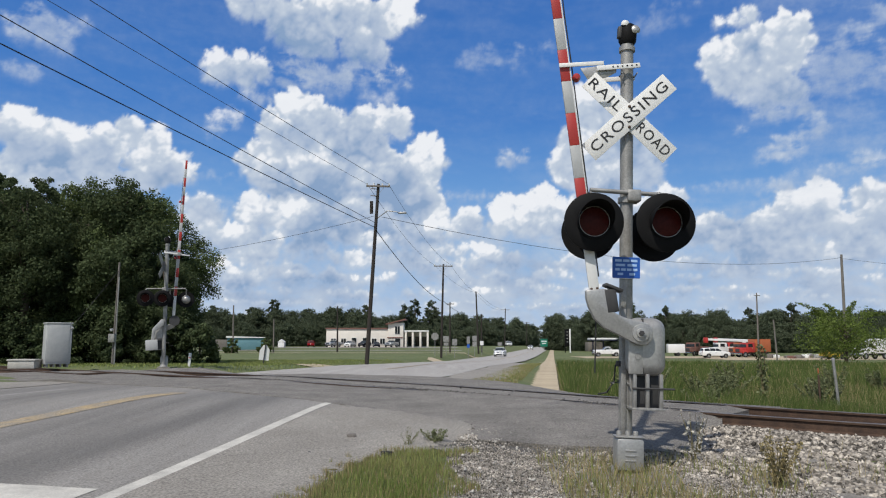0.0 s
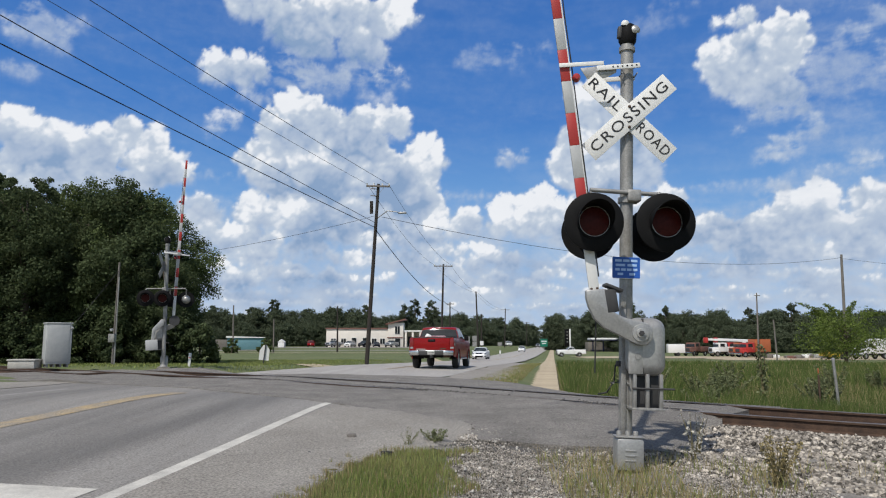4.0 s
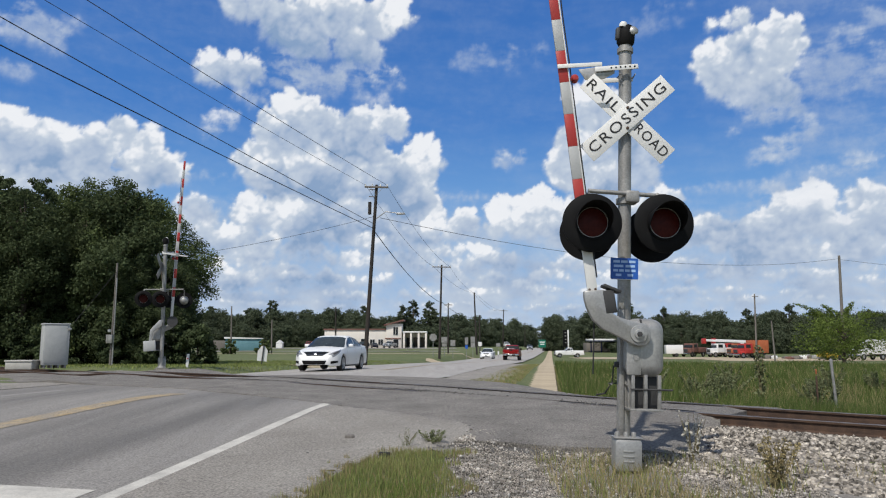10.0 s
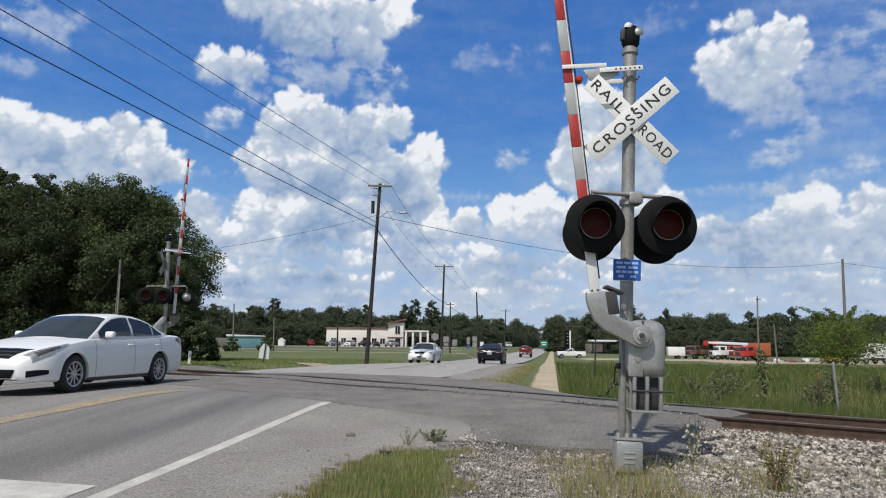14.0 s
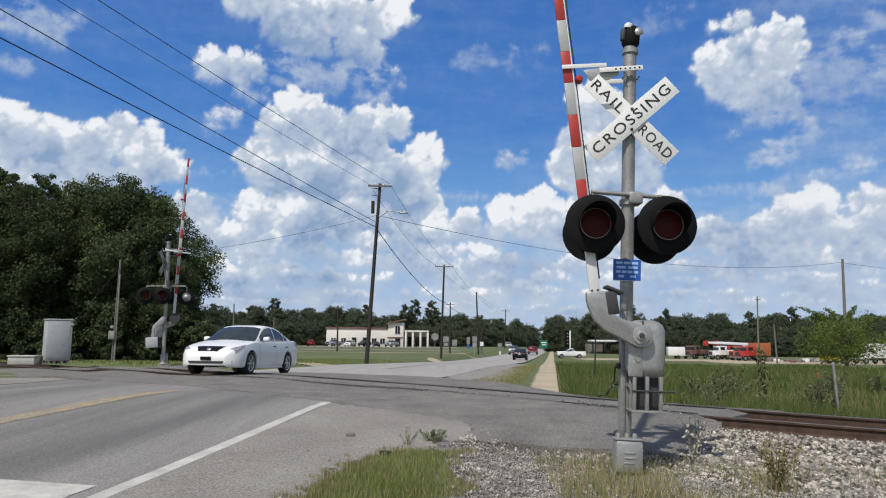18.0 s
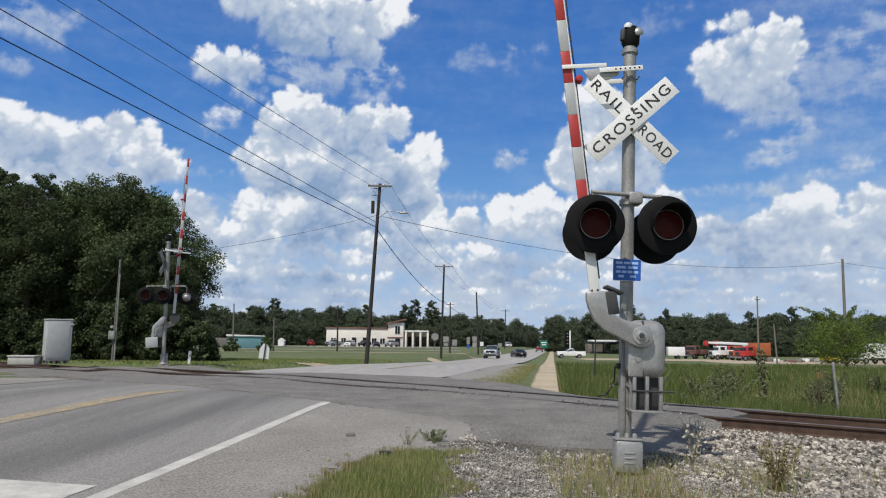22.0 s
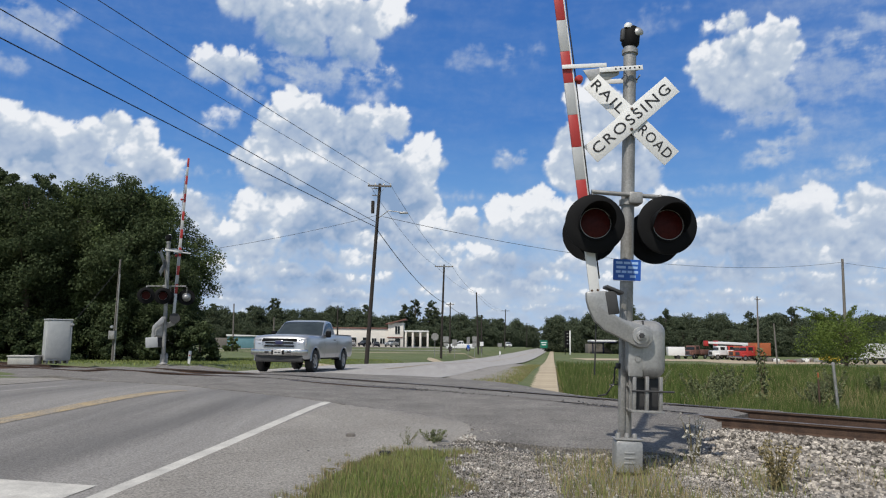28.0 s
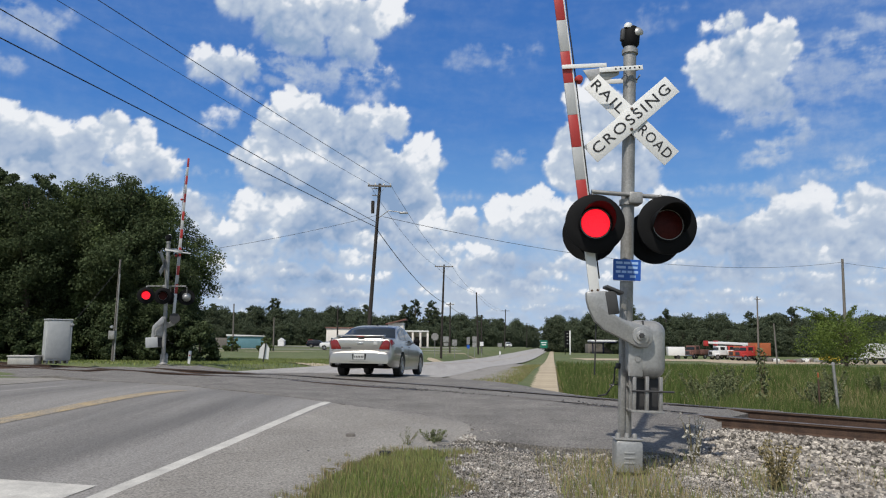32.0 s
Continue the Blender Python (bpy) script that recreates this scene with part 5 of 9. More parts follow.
def wheel_parts(car, x, y, r, width, rim_r, spokes, rim_mat):
    prof = [(rim_r * 0.98, -width * 0.42), (rim_r, -width / 2), (r - 0.03, -width / 2), (r, -width * 0.36), (r, width * 0.36), (r - 0.03, width / 2), (rim_r, width / 2), (rim_r * 0.98, width * 0.42)]
    side = 1 if x > 0 else -1
    w = part("wheel", lathe(prof, 36, m=pose(0, 0, 0, 0, 90)), M["rubber"], car, "black tyre on a bright rim", m=pose(x, y, r))
    rim = lathe([(0, 0.02), (0.05, 0.02), (0.06, 0.005), (rim_r * 0.35, 0.0), (rim_r * 0.36, -0.03), (0, -0.03)], 20, m=pose(0, 0, 0, 0, 90 * side))
    lathe([(rim_r * 0.86, -0.02), (rim_r * 0.9, 0.015), (rim_r * 0.99, 0.02), (rim_r, -0.06), (rim_r * 0.86, -0.06)], 30, rim, pose(0, 0, 0, 0, 90 * side))
    for i in range(spokes):
        a = 2 * math.pi * i / spokes
        m = pose(0, 0, 0, 0, 90 * side) @ Matrix.Rotation(a, 4, "Z")
        box(rim_r * 0.66, rim_r * (1.35 / spokes), 0.028, (0, 0, 0), 0.006, rim, m @ Matrix.Translation((rim_r * 0.58, 0, -0.004)), 1)
    o = part("rim", rim, M[rim_mat], w, "alloy rim", m=pose(side * (width * 0.40), 0, 0))
    # a dark disc closes the rim and stands in for shade behind the spokes
    dark = lathe([(0, 0), (rim_r * 0.99, 0)], 24, m=pose(0, 0, 0, 0, 90))
    part("brake_disc", dark, M["plastic"], w, "dark disc for the shade behind the spokes", m=pose(side * width * 0.22, 0, 0))
    return w


def curve(points):
    """A smooth line through (u, z) points that never overshoots them."""
    p = sorted(points)
    u, z = np.array([a for a, _ in p], float), np.array([b for _, b in p], float)
    d = np.diff(z) / np.diff(u)
    m = np.concatenate([[d[0]], np.where(d[:-1] * d[1:] > 0, 2 * d[:-1] * d[1:] / (d[:-1] + d[1:] + 1e-12), 0), [d[-1]]])

    def at(x):
        x = min(max(x, u[0]), u[-1])
        i = min(max(int(np.searchsorted(u, x)) - 1, 0), len(u) - 2)
        h = u[i + 1] - u[i]
        t = (x - u[i]) / h
        return float((1 + 2 * t) * (1 - t) ** 2 * z[i] + t * (1 - t) ** 2 * h * m[i] + t * t * (3 - 2 * t) * z[i + 1] + t * t * (t - 1) * h * m[i + 1])

    return at


SEDAN_SIDE = ((0.93, 0), (0.985, 0.07), (1.0, 0.28), (1.0, 0.48), (0.990, 0.68), (0.968, 0.85), (0.930, 0.965), (0.87, 1.0))
TRUCK_SIDE = ((0.955, 0), (0.985, 0.06), (1.0, 0.25), (1.0, 0.48), (0.995, 0.70), (0.985, 0.87), (0.968, 0.965), (0.94, 1.0))


def build_car(name, label, category, S):
    """A car or pickup that drives towards +y: lofted body with open wheel arches, an arched canopy with glass laid on its skin, lamps, seams, trim and wheels."""
    car = thing(name, label, category)
    L, W = S["length"], S["width"]
    f, r = L / 2, -L / 2
    half = W / 2
    paint, words = M[S["paint"]], S["paint_words"]
    yf, yr, R = S["axle_front"], S["axle_rear"], S["tyre"]
    arch = R + S.get("gap", 0.05)
    bed = S.get("bed")
    top, low = curve(S["top"]), curve(S["low"])
    side = TRUCK_SIDE if S.get("truck") else SEDAN_SIDE
    nose, tail = S.get("nose", (0.62, 0.40)), S.get("tail", (0.42, 0.17))

    def width_at(u):
        a, b = max(0.0, (u - (f - nose[0])) / nose[0]), max(0.0, ((r + tail[0]) - u) / tail[0])
        return half * (1 - nose[1] * a ** 2.6 - tail[1] * b ** 2.6)

    def ring(u):
        w, z0, z1 = width_at(u), low(u), top(u)
        h = z1 - z0
        cut, swell = 0.0, 0.0
        for y in (yf, yr):
            d = abs(u - y)
            if d < arch:
                cut = R + math.sqrt(arch * arch - d * d)
            swell += S.get("flare", 0.0) * math.exp(-(d / 0.52) ** 4)
        pts = []
        for i, (fx, fz) in enumerate(side):
            grow_x = swell if 1 <= i <= 4 else 0.4 * swell if i in (0, 5) else 0.0
            pts.append((w * fx + grow_x, max(z0 + fz * h, min(cut, z0 + 0.93 * h))))
        if bed and bed[0] < u < bed[1]:
            pts[7] = (w * 0.93, z1)
            pts += [(w * 0.88, z1 - 0.48), (w * 0.4, z1 - 0.48), (0, z1 - 0.48)]
        else:
            c = S.get("crown", 0.035)
            pts += [(w * 0.66, z1 + c * 0.55), (w * 0.34, z1 + c * 0.9), (0, z1 + c)]
        return [Vector((x, u, z)) for x, z in pts]

    def whole(fn):
        return lambda u: (lambda p: p + [Vector((-q.x, q.y, q.z)) for q in p[-2::-1]])(fn(u))

    us = set(np.linspace(r, f, 52).round(3))
    for y in (yf, yr):
        us |= set((y + arch * np.cos(np.linspace(0, math.pi, 21))).round(3))
    us |= {round(r + k, 3) for k in (0.008, 0.02, 0.04, 0.06, 0.09, 0.13, 0.18)} | {round(f - k, 3) for k in (0.008, 0.02, 0.04, 0.07, 0.11, 0.16)}
    if bed:
        us |= {bed[0] - 0.001, bed[0] + 0.002, bed[1] - 0.002, bed[1] + 0.001}
    part("body", loft(sorted(us), whole(ring)), paint, car, words, smooth=38)
    part("underbody", box(W * 0.70, L * 0.86, 0.26, (0, 0, S["sill"] + 0.16), 0.03), M["black"], car, "dark underbody")
    for y in (yf, yr):
        for sx in (1, -1):
            b = bmesh.new()
            rows = [[b.verts.new((sx * x, y + (arch + 0.004) * math.cos(a), R + (arch + 0.004) * math.sin(a))) for x in (half - 0.34, half - 0.035)] for a in (math.pi * k / 18 for k in range(19))]
            for p, q in zip(rows, rows[1:]):
                b.faces.new((p[0], p[1], q[1], q[0]))
            part("arch_liner", b, M["black"], car, "dark liner of the wheel arch")
            if S.get("lip"):
                part("arch_lip", pipe([(sx * (half + S.get("flare", 0) - 0.012), y + (arch + 0.012) * math.cos(a), R + (arch + 0.012) * math.sin(a)) for a in (math.pi * k / 16 for k in range(17))], 0.024, 6), paint, car, words)

    # canopy
    roof = curve(S["roof"])
    ub, ua = S["roof"][-1][0], S["roof"][0][0]
    mid, span_u = (ua + ub) / 2, (ua - ub) / 2
    high = max(z for _, z in S["roof"])
    wb, wr, bow, bow_rear = S["belt_w"] / 2, S["roof_w"] / 2, S.get("bow", 0.13), S.get("bow_rear", 0.13)

    def canopy(u):
        push = max(-1.0, min(1.0, 1.6 * (u - mid) / span_u)) * (bow if u > mid else bow_rear)
        zb = top(u) - 0.015
        ze = max(roof(u + push) - 0.035, zb + 0.002)
        fr = min(1.0, max(0.0, (ze - zb) / (high - zb)))
        wbu = min(wb, width_at(u) * 0.93)
        xe = wbu + (wr - wbu) * fr
        pts = [(wbu + (xe - wbu) * t + 0.030 * math.sin(math.pi * t) * fr, zb + (ze - zb) * t) for t in (k / 6 for k in range(7))]
        for q in (0.965, 0.90, 0.72, 0.48, 0.24, 0.0):
            pts.append((xe * q, max(roof(u + push * q * q) - 0.035 * q ** 6, zb + 0.001)))
        return [Vector((x, u, z)) for x, z in pts]

    cu = np.linspace(ub, ua, 61)
    part("roof", loft(list(cu), whole(canopy)), paint, car, words, smooth=50)

    def skin(fn, u0, u1, i0, i1, off=0.006, both=False, sx=1, n=12, m=8):
        """A sheet laid on a surface; i0 and i1 run along its lower and upper edge."""
        b = bmesh.new()
        for s in ((1, -1) if both else (sx,)):
            grid = []
            for a in range(n + 1):
                g = a / n
                pts = fn(u0 + (u1 - u0) * g)
                lo, hi = i0[0] + (i0[1] - i0[0]) * g, i1[0] + (i1[1] - i1[0]) * g
                row = []
                for c in range(m + 1):
                    k = lo + (hi - lo) * c / m
                    j = min(int(k), len(pts) - 2)
                    q = pts[j].lerp(pts[j + 1], k - j)
                    row.append(b.verts.new((s * q.x, q.y, q.z)))
                grid.append(row)
            for a in range(n):
                for c in range(m):
                    face = (grid[a][c], grid[a + 1][c], grid[a + 1][c + 1], grid[a][c + 1])
                    b.faces.new(face if s * (u1 - u0) > 0 else face[::-1])
        b.normal_update()
        if sum(fc.normal.dot(fc.calc_center_median() - Vector((0, (u0 + u1) / 2, S["sill"]))) for fc in b.faces) < 0:
            bmesh.ops.reverse_faces(b, faces=b.faces[:])
            b.normal_update()
        for v, nrm in [(v, v.normal.copy()) for v in b.verts]:
            v.co += nrm * off
        return b

    def outline(fn, u0, u1, i0, i1, sx, off=0.012, n=12):
        def spot(u, k):
            pts = fn(u)
            j = min(int(k), len(pts) - 2)
            q = pts[j].lerp(pts[j + 1], k - j)
            return Vector((sx * (q.x + off), q.y, q.z))
        lo = [spot(u0 + (u1 - u0) * a / n, i0[0] + (i0[1] - i0[0]) * a / n) for a in range(n + 1)]
        hi = [spot(u0 + (u1 - u0) * a / n, i1[0] + (i1[1] - i1[0]) * a / n) for a in range(n + 1)]
        return lo + hi[::-1] + [lo[0]]

    for sx in (1, -1):
        for u0, u1, i0, i1 in S["windows"]:
            part("side_window", skin(canopy, u0, u1, i0, i1, 0.006, sx=sx), M[S["glass"]], car, "dark side window")
            if S.get("trim"):
                part("window_trim", pipe(outline(canopy, u0, u1, i0, i1, sx), 0.010, 5), M[S["trim"]], car, "window surround")
        zb = top(S["mirror_u"])
        mir = part("door_mirror", box(0.20, 0.11, S.get("mirror_h", 0.13), bevel=0.04, seg=3), M[S.get("mirror", S["paint"])], car, "door mirror", m=pose(sx * (wb + 0.13), S["mirror_u"], zb + 0.07, 0, 0, sx * 8))
        part("mirror_arm", box(0.13, 0.06, 0.035, bevel=0.01), M["plastic"], mir, m=pose(-sx * 0.10, 0.0, -0.05))
        for u in S["handles"]:
            q = ring(u)
            k = min(range(2, 7), key=lambda j: abs(q[j].z - S["handle_z"]))
            part("door_handle", box(0.035, 0.20, 0.034, bevel=0.013), M[S.get("handle", "chrome")], car, "door handle", m=pose(sx * (q[k].x + 0.010), u, S["handle_z"]))
        for u, i0, i1 in S["seams"]:
            part("door_seam", skin(ring, u - 0.005, u + 0.005, (i0, i0), (i1, i1), 0.002, sx=sx, n=1, m=12), M["plastic"], car, "dark gap between panels")
        part("sill_trim", box(0.05, yf - yr - 2 * arch - 0.04, 0.07, bevel=0.02), M[S.get("sill_mat", "plastic")], car, "sill strip", m=pose(sx * (half - 0.045), (yf + yr) / 2, S["sill"] + 0.02))
        for nm, mt, fn, u0, u1, i0, i1, off, wd in S.get("skins", ()):
            part(nm, skin(ring if fn == "body" else canopy, u0, u1, i0, i1, off, sx=sx), M[mt], car, wd)
    for nm, mt, u0, u1, i0, wd in S["screens"]:
        part(nm, skin(canopy, u0, u1, (i0, i0), (12, 12), 0.007, both=True, n=14, m=10), M[mt], car, wd)
    for nm, mt, fn, u0, u1, i0, i1, wd in S.get("bands", ()):
        part(nm, skin(ring if fn == "body" else canopy, u0, u1, i0, i1, 0.006, both=True), M[mt], car, wd)
    for x in (half - 0.118, -(half - 0.118)):
        for y in (yf, yr):
            wheel_parts(car, x, y, R, S.get("tyre_w", 0.22), S["rim"], S.get("spokes", 5), S.get("rim_mat", "alloy"))
    # flat-faced pieces of the front and the rear
    for nm, mt, pts, y, thick, tilt, wd in S.get("plates", ()):
        for sx in ((1, -1) if min(x for x, _ in pts) > 0 else (1,)):
            b = slab([(sx * x, z) for x, z in (pts if sx > 0 else pts[::-1])], thick, min(0.012, thick * 0.3))
            part(nm, b, M[mt], car, wd, m=pose(0, y, 0, 0, 0, sx * tilt if len(pts) and min(x for x, _ in pts) > 0 else 0))
    for nm, mt, size, at, rot, bev, wd, both in S["bits"]:
        for sx in ((1, -1) if both else (1,)):
            part(nm, box(*size, bevel=bev, seg=3), M[mt], car, wd, m=pose(sx * at[0], at[1], at[2], rot[0], sx * rot[1], sx * rot[2]))
    return car


def plate_bits(y, z, tilt=0):
    return [("number_plate", "plate", (0.30, 0.012, 0.15), (0, y, z), (tilt, 0, 0), 0.004, "pale number plate", False),
            ("plate_bar", "plastic", (0.030, 0.014, 0.055), (0.022, y, z), (tilt, 0, 0), 0.0, "", True), ("plate_bar", "plastic", (0.030, 0.014, 0.055), (0.068, y, z), (tilt, 0, 0), 0.0, "", True),
            ("plate_bar", "plastic", (0.030, 0.014, 0.055), (0.113, y, z), (tilt, 0, 0), 0.0, "", True)]


def sedan_spec(L, W, H, wb, paint, words, **over):
    f, r = L / 2, -L / 2
    yf = f - 0.97
    S = dict(length=L, width=W, paint=paint, paint_words=words, axle_front=yf, axle_rear=yf - wb, tyre=0.330, rim=0.228, sill=0.20,
             low=[(r, 0.36), (r + 0.10, 0.29), (r + 0.5, 0.24), (0, 0.21), (f - 0.6, 0.21), (f - 0.1, 0.22), (f, 0.27)],
             top=[(r, 0.66), (r + 0.03, 0.84), (r + 0.09, 0.985), (r + 0.22, 1.035), (r + 0.62, 1.045), (r + 1.3, 1.005), (0.3, 0.965), (f - 1.55, 0.965), (f - 1.1, 0.915), (f - 0.6, 0.825), (f - 0.28, 0.735), (f - 0.10, 0.63), (f - 0.02, 0.53), (f, 0.48)],
             roof=[(f - 1.22, 0.95), (f - 1.55, 1.125), (f - 1.95, 1.335), (f - 2.25, H - 0.035), (f - 2.65, H), (r + 1.75, H - 0.02), (r + 1.30, H - 0.10), (r + 0.85, 1.19), (r + 0.42, 1.02)],
             belt_w=W * 0.90, roof_w=W * 0.66, glass="glass_dark", mirror_u=f - 1.86,
             windows=[(f - 2.78, f - 1.72, (0.7, 0.9), (5.5, 5.2)), (f - 3.55, f - 2.86, (0.7, 0.7), (5.3, 5.5)), (r + 0.98, f - 3.60, (1.6, 0.7), (3.4, 5.3))],
             screens=[("windscreen", "glass_light", f - 1.30, f - 2.13, 6.9, "curved windscreen"), ("rear_window", "glass_dark", r + 0.62, r + 1.38, 6.9, "dark rear window")],
             handles=(f - 2.66, f - 3.66), handle_z=0.835, seams=((f - 1.55, 0.4, 6.8), (f - 2.80, 0.3, 6.8), (f - 3.78, 3.3, 6.8)), bits=[])
    S.update(over)
    return S


def make_vehicles():
    cars = {}
    # white sedan, newer
    L, W = 4.86, 1.85
    f, r = L / 2, -L / 2
    cars["white_sedan"] = build_car("white_sedan", "clean white four-door sedan with chrome grille and alloy wheels", "car", sedan_spec(
        L, W, 1.466, 2.776, "car_white", "glossy white paint", spokes=10, handle="car_white", trim="chrome",
        skins=[("headlight", "lamp_clear", "body", f - 0.84, f - 0.13, (6.1, 4.4), (6.6, 7.7), 0.007, "clear swept-back headlight"),
               ("lamp_shade", "plastic", "body", f - 0.62, f - 0.20, (6.0, 5.4), (6.5, 7.1), 0.010, "dark lamp inner"),
               ("fog_recess", "black", "body", f - 0.34, f - 0.07, (1.9, 1.6), (2.5, 3.0), 0.006, "dark fog-lamp recess"),
               ("tail_lamp_wrap", "lamp_red", "body", r + 0.09, r + 0.46, (4.2, 5.0), (6.4, 5.6), 0.006, "red lamp round the corner")],
        plates=[("air_intake", "black", [(-0.50, 0.43), (-0.44, 0.29), (0.44, 0.29), (0.50, 0.43)], f - 0.022, 0.05, 0, "wide dark lower intake"),
                ],
        bands=[("grille", "black", "body", f - 0.30, f - 0.055, (8.05, 8.45), (10, 10), "dark slatted grille"), ("grille_bar", "chrome", "body", f - 0.315, f - 0.285, (7.9, 7.9), (10, 10), "chrome grille bar"),
               ("grille_bar", "chrome", "body", f - 0.20, f - 0.185, (8.2, 8.2), (10, 10), "chrome grille bar"), ("grille_bar", "chrome", "body", f - 0.115, f - 0.10, (8.4, 8.4), (10, 10), "chrome grille bar")],
        bits=[("badge", "chrome", (0.13, 0.03, 0.11), (0, f - 0.125, 0.685), (35, 0, 0), 0.012, "plain chrome badge", False),
              ("intake_strip", "chrome", (0.86, 0.03, 0.016), (0, f - 0.006, 0.283), (0, 0, 0), 0.006, "bright strip below the intake", False)] + plate_bits(r - 0.006, 0.72)))
    # white sedan, older
    L, W = 4.83, 1.79
    f, r = L / 2, -L / 2
    cars["older_white_sedan"] = build_car("older_white_sedan", "older white four-door sedan with an oval dark grille", "car", sedan_spec(
        L, W, 1.47, 2.80, "car_white", "white paint", spokes=6, handle="plastic", sill_mat="car_white",
        skins=[("headlight", "lamp_clear", "body", f - 0.72, f - 0.20, (6.3, 4.6), (6.5, 7.6), 0.007, "clear triangular headlight"),
               ("tail_lamp_wrap", "lamp_red", "body", r + 0.09, r + 0.42, (4.2, 4.8), (6.4, 6.2), 0.006, "red lamp round the corner")],
        bands=[("grille", "black", "body", f - 0.31, f - 0.08, (8.55, 8.7), (10, 10), "dark rounded grille"), ("grille_rim", "chrome", "body", f - 0.33, f - 0.31, (8.5, 8.5), (10, 10), "chrome grille rim")],
        plates=[("air_intake", "plastic", [(-0.52, 0.385), (-0.48, 0.32), (0.48, 0.32), (0.52, 0.385)], f - 0.016, 0.04, 0, "slim lower intake"),
                ("front_plate", "black", [(-0.15, 0.50), (-0.15, 0.41), (0.15, 0.41), (0.15, 0.50)], f + 0.006, 0.03, 0, "dark front plate")],
        bits=[("badge", "chrome", (0.13, 0.03, 0.12), (0, f - 0.13, 0.685), (35, 0, 0), 0.012, "plain round chrome badge", False),
              ("intake_strip", "chrome", (0.94, 0.02, 0.012), (0, f - 0.010, 0.352), (0, 0, 0), 0.004, "bright slat in the intake", False),
              ("fog_lamp", "lamp_clear", (0.11, 0.05, 0.10), (0.66, f - 0.13, 0.37), (0, 0, -30), 0.03, "round fog lamp", True)] + plate_bits(r - 0.006, 0.72)))
    # dark sedan
    L, W = 4.86, 1.83
    f, r = L / 2, -L / 2
    cars["dark_sedan"] = build_car("dark_sedan", "glossy dark blue-grey four-door sedan with a chrome boot strip", "car", sedan_spec(
        L, W, 1.47, 2.776, "car_dark", "glossy dark paint", spokes=10, trim="chrome", rim_mat="galv",
        skins=[("headlight", "lamp_clear", "body", f - 0.80, f - 0.20, (6.3, 4.8), (6.6, 7.4), 0.006, "clear swept-back headlight"),
               ("tail_lamp_wrap", "lamp_red", "body", r + 0.07, r + 0.62, (3.7, 5.5), (6.0, 5.9), 0.007, "red lamp swept round the corner"),
               ("tail_lamp_inner", "lamp_clear", "body", r + 0.07, r + 0.30, (4.3, 5.0), (4.9, 5.3), 0.010, "clear lamp inner"),
               ("door_strip", "silver_sheet", "body", f - 3.52, f - 1.72, (1.75, 1.75), (2.1, 2.1), 0.010, "silver strip along the doors")],
        plates=[("tail_lamp", "lamp_red", [(0.42, 0.86), (0.50, 0.77), (0.76, 0.75), (0.78, 0.90)], r + 0.018, 0.05, 0, "red tail lamp"),
                ("tail_lamp_clear", "lamp_clear", [(0.46, 0.84), (0.52, 0.79), (0.68, 0.80), (0.66, 0.84)], r + 0.010, 0.02, 0, "clear reversing lamp"),
                ("boot_recess", "black", [(-0.40, 0.83), (-0.36, 0.66), (0.36, 0.66), (0.40, 0.83)], r - 0.002, 0.02, 0, "dark plate recess")],
        bits=[("chrome_strip", "chrome", (0.88, 0.035, 0.050), (0, r + 0.012, 0.865), (-8, 0, 0), 0.014, "chrome strip across the boot", False),
              ("badge", "chrome", (0.11, 0.02, 0.10), (0, r + 0.050, 0.945), (-30, 0, 0), 0.03, "plain chrome badge", False),
              ("boot_lip", "car_dark", (1.30, 0.16, 0.030), (0, r + 0.13, 1.055), (5, 0, 0), 0.012, "low boot lip", False),
              ("model_bar", "alloy", (0.17, 0.012, 0.022), (-0.42, r + 0.052, 0.935), (-30, 0, 0), 0.002, "", False),
              ("reflector", "lamp_red", (0.14, 0.02, 0.03), (0.62, r + 0.030, 0.46), (0, 0, 10), 0.006, "red reflector", True),
              ("exhaust", "chrome", (0.10, 0.12, 0.06), (0.50, r + 0.06, 0.32), (0, 0, 0), 0.025, "exhaust tip", True)] + plate_bits(r - 0.014, 0.745)))
    # pewter sedan
    L, W = 5.09, 1.85
    f, r = L / 2, -L / 2
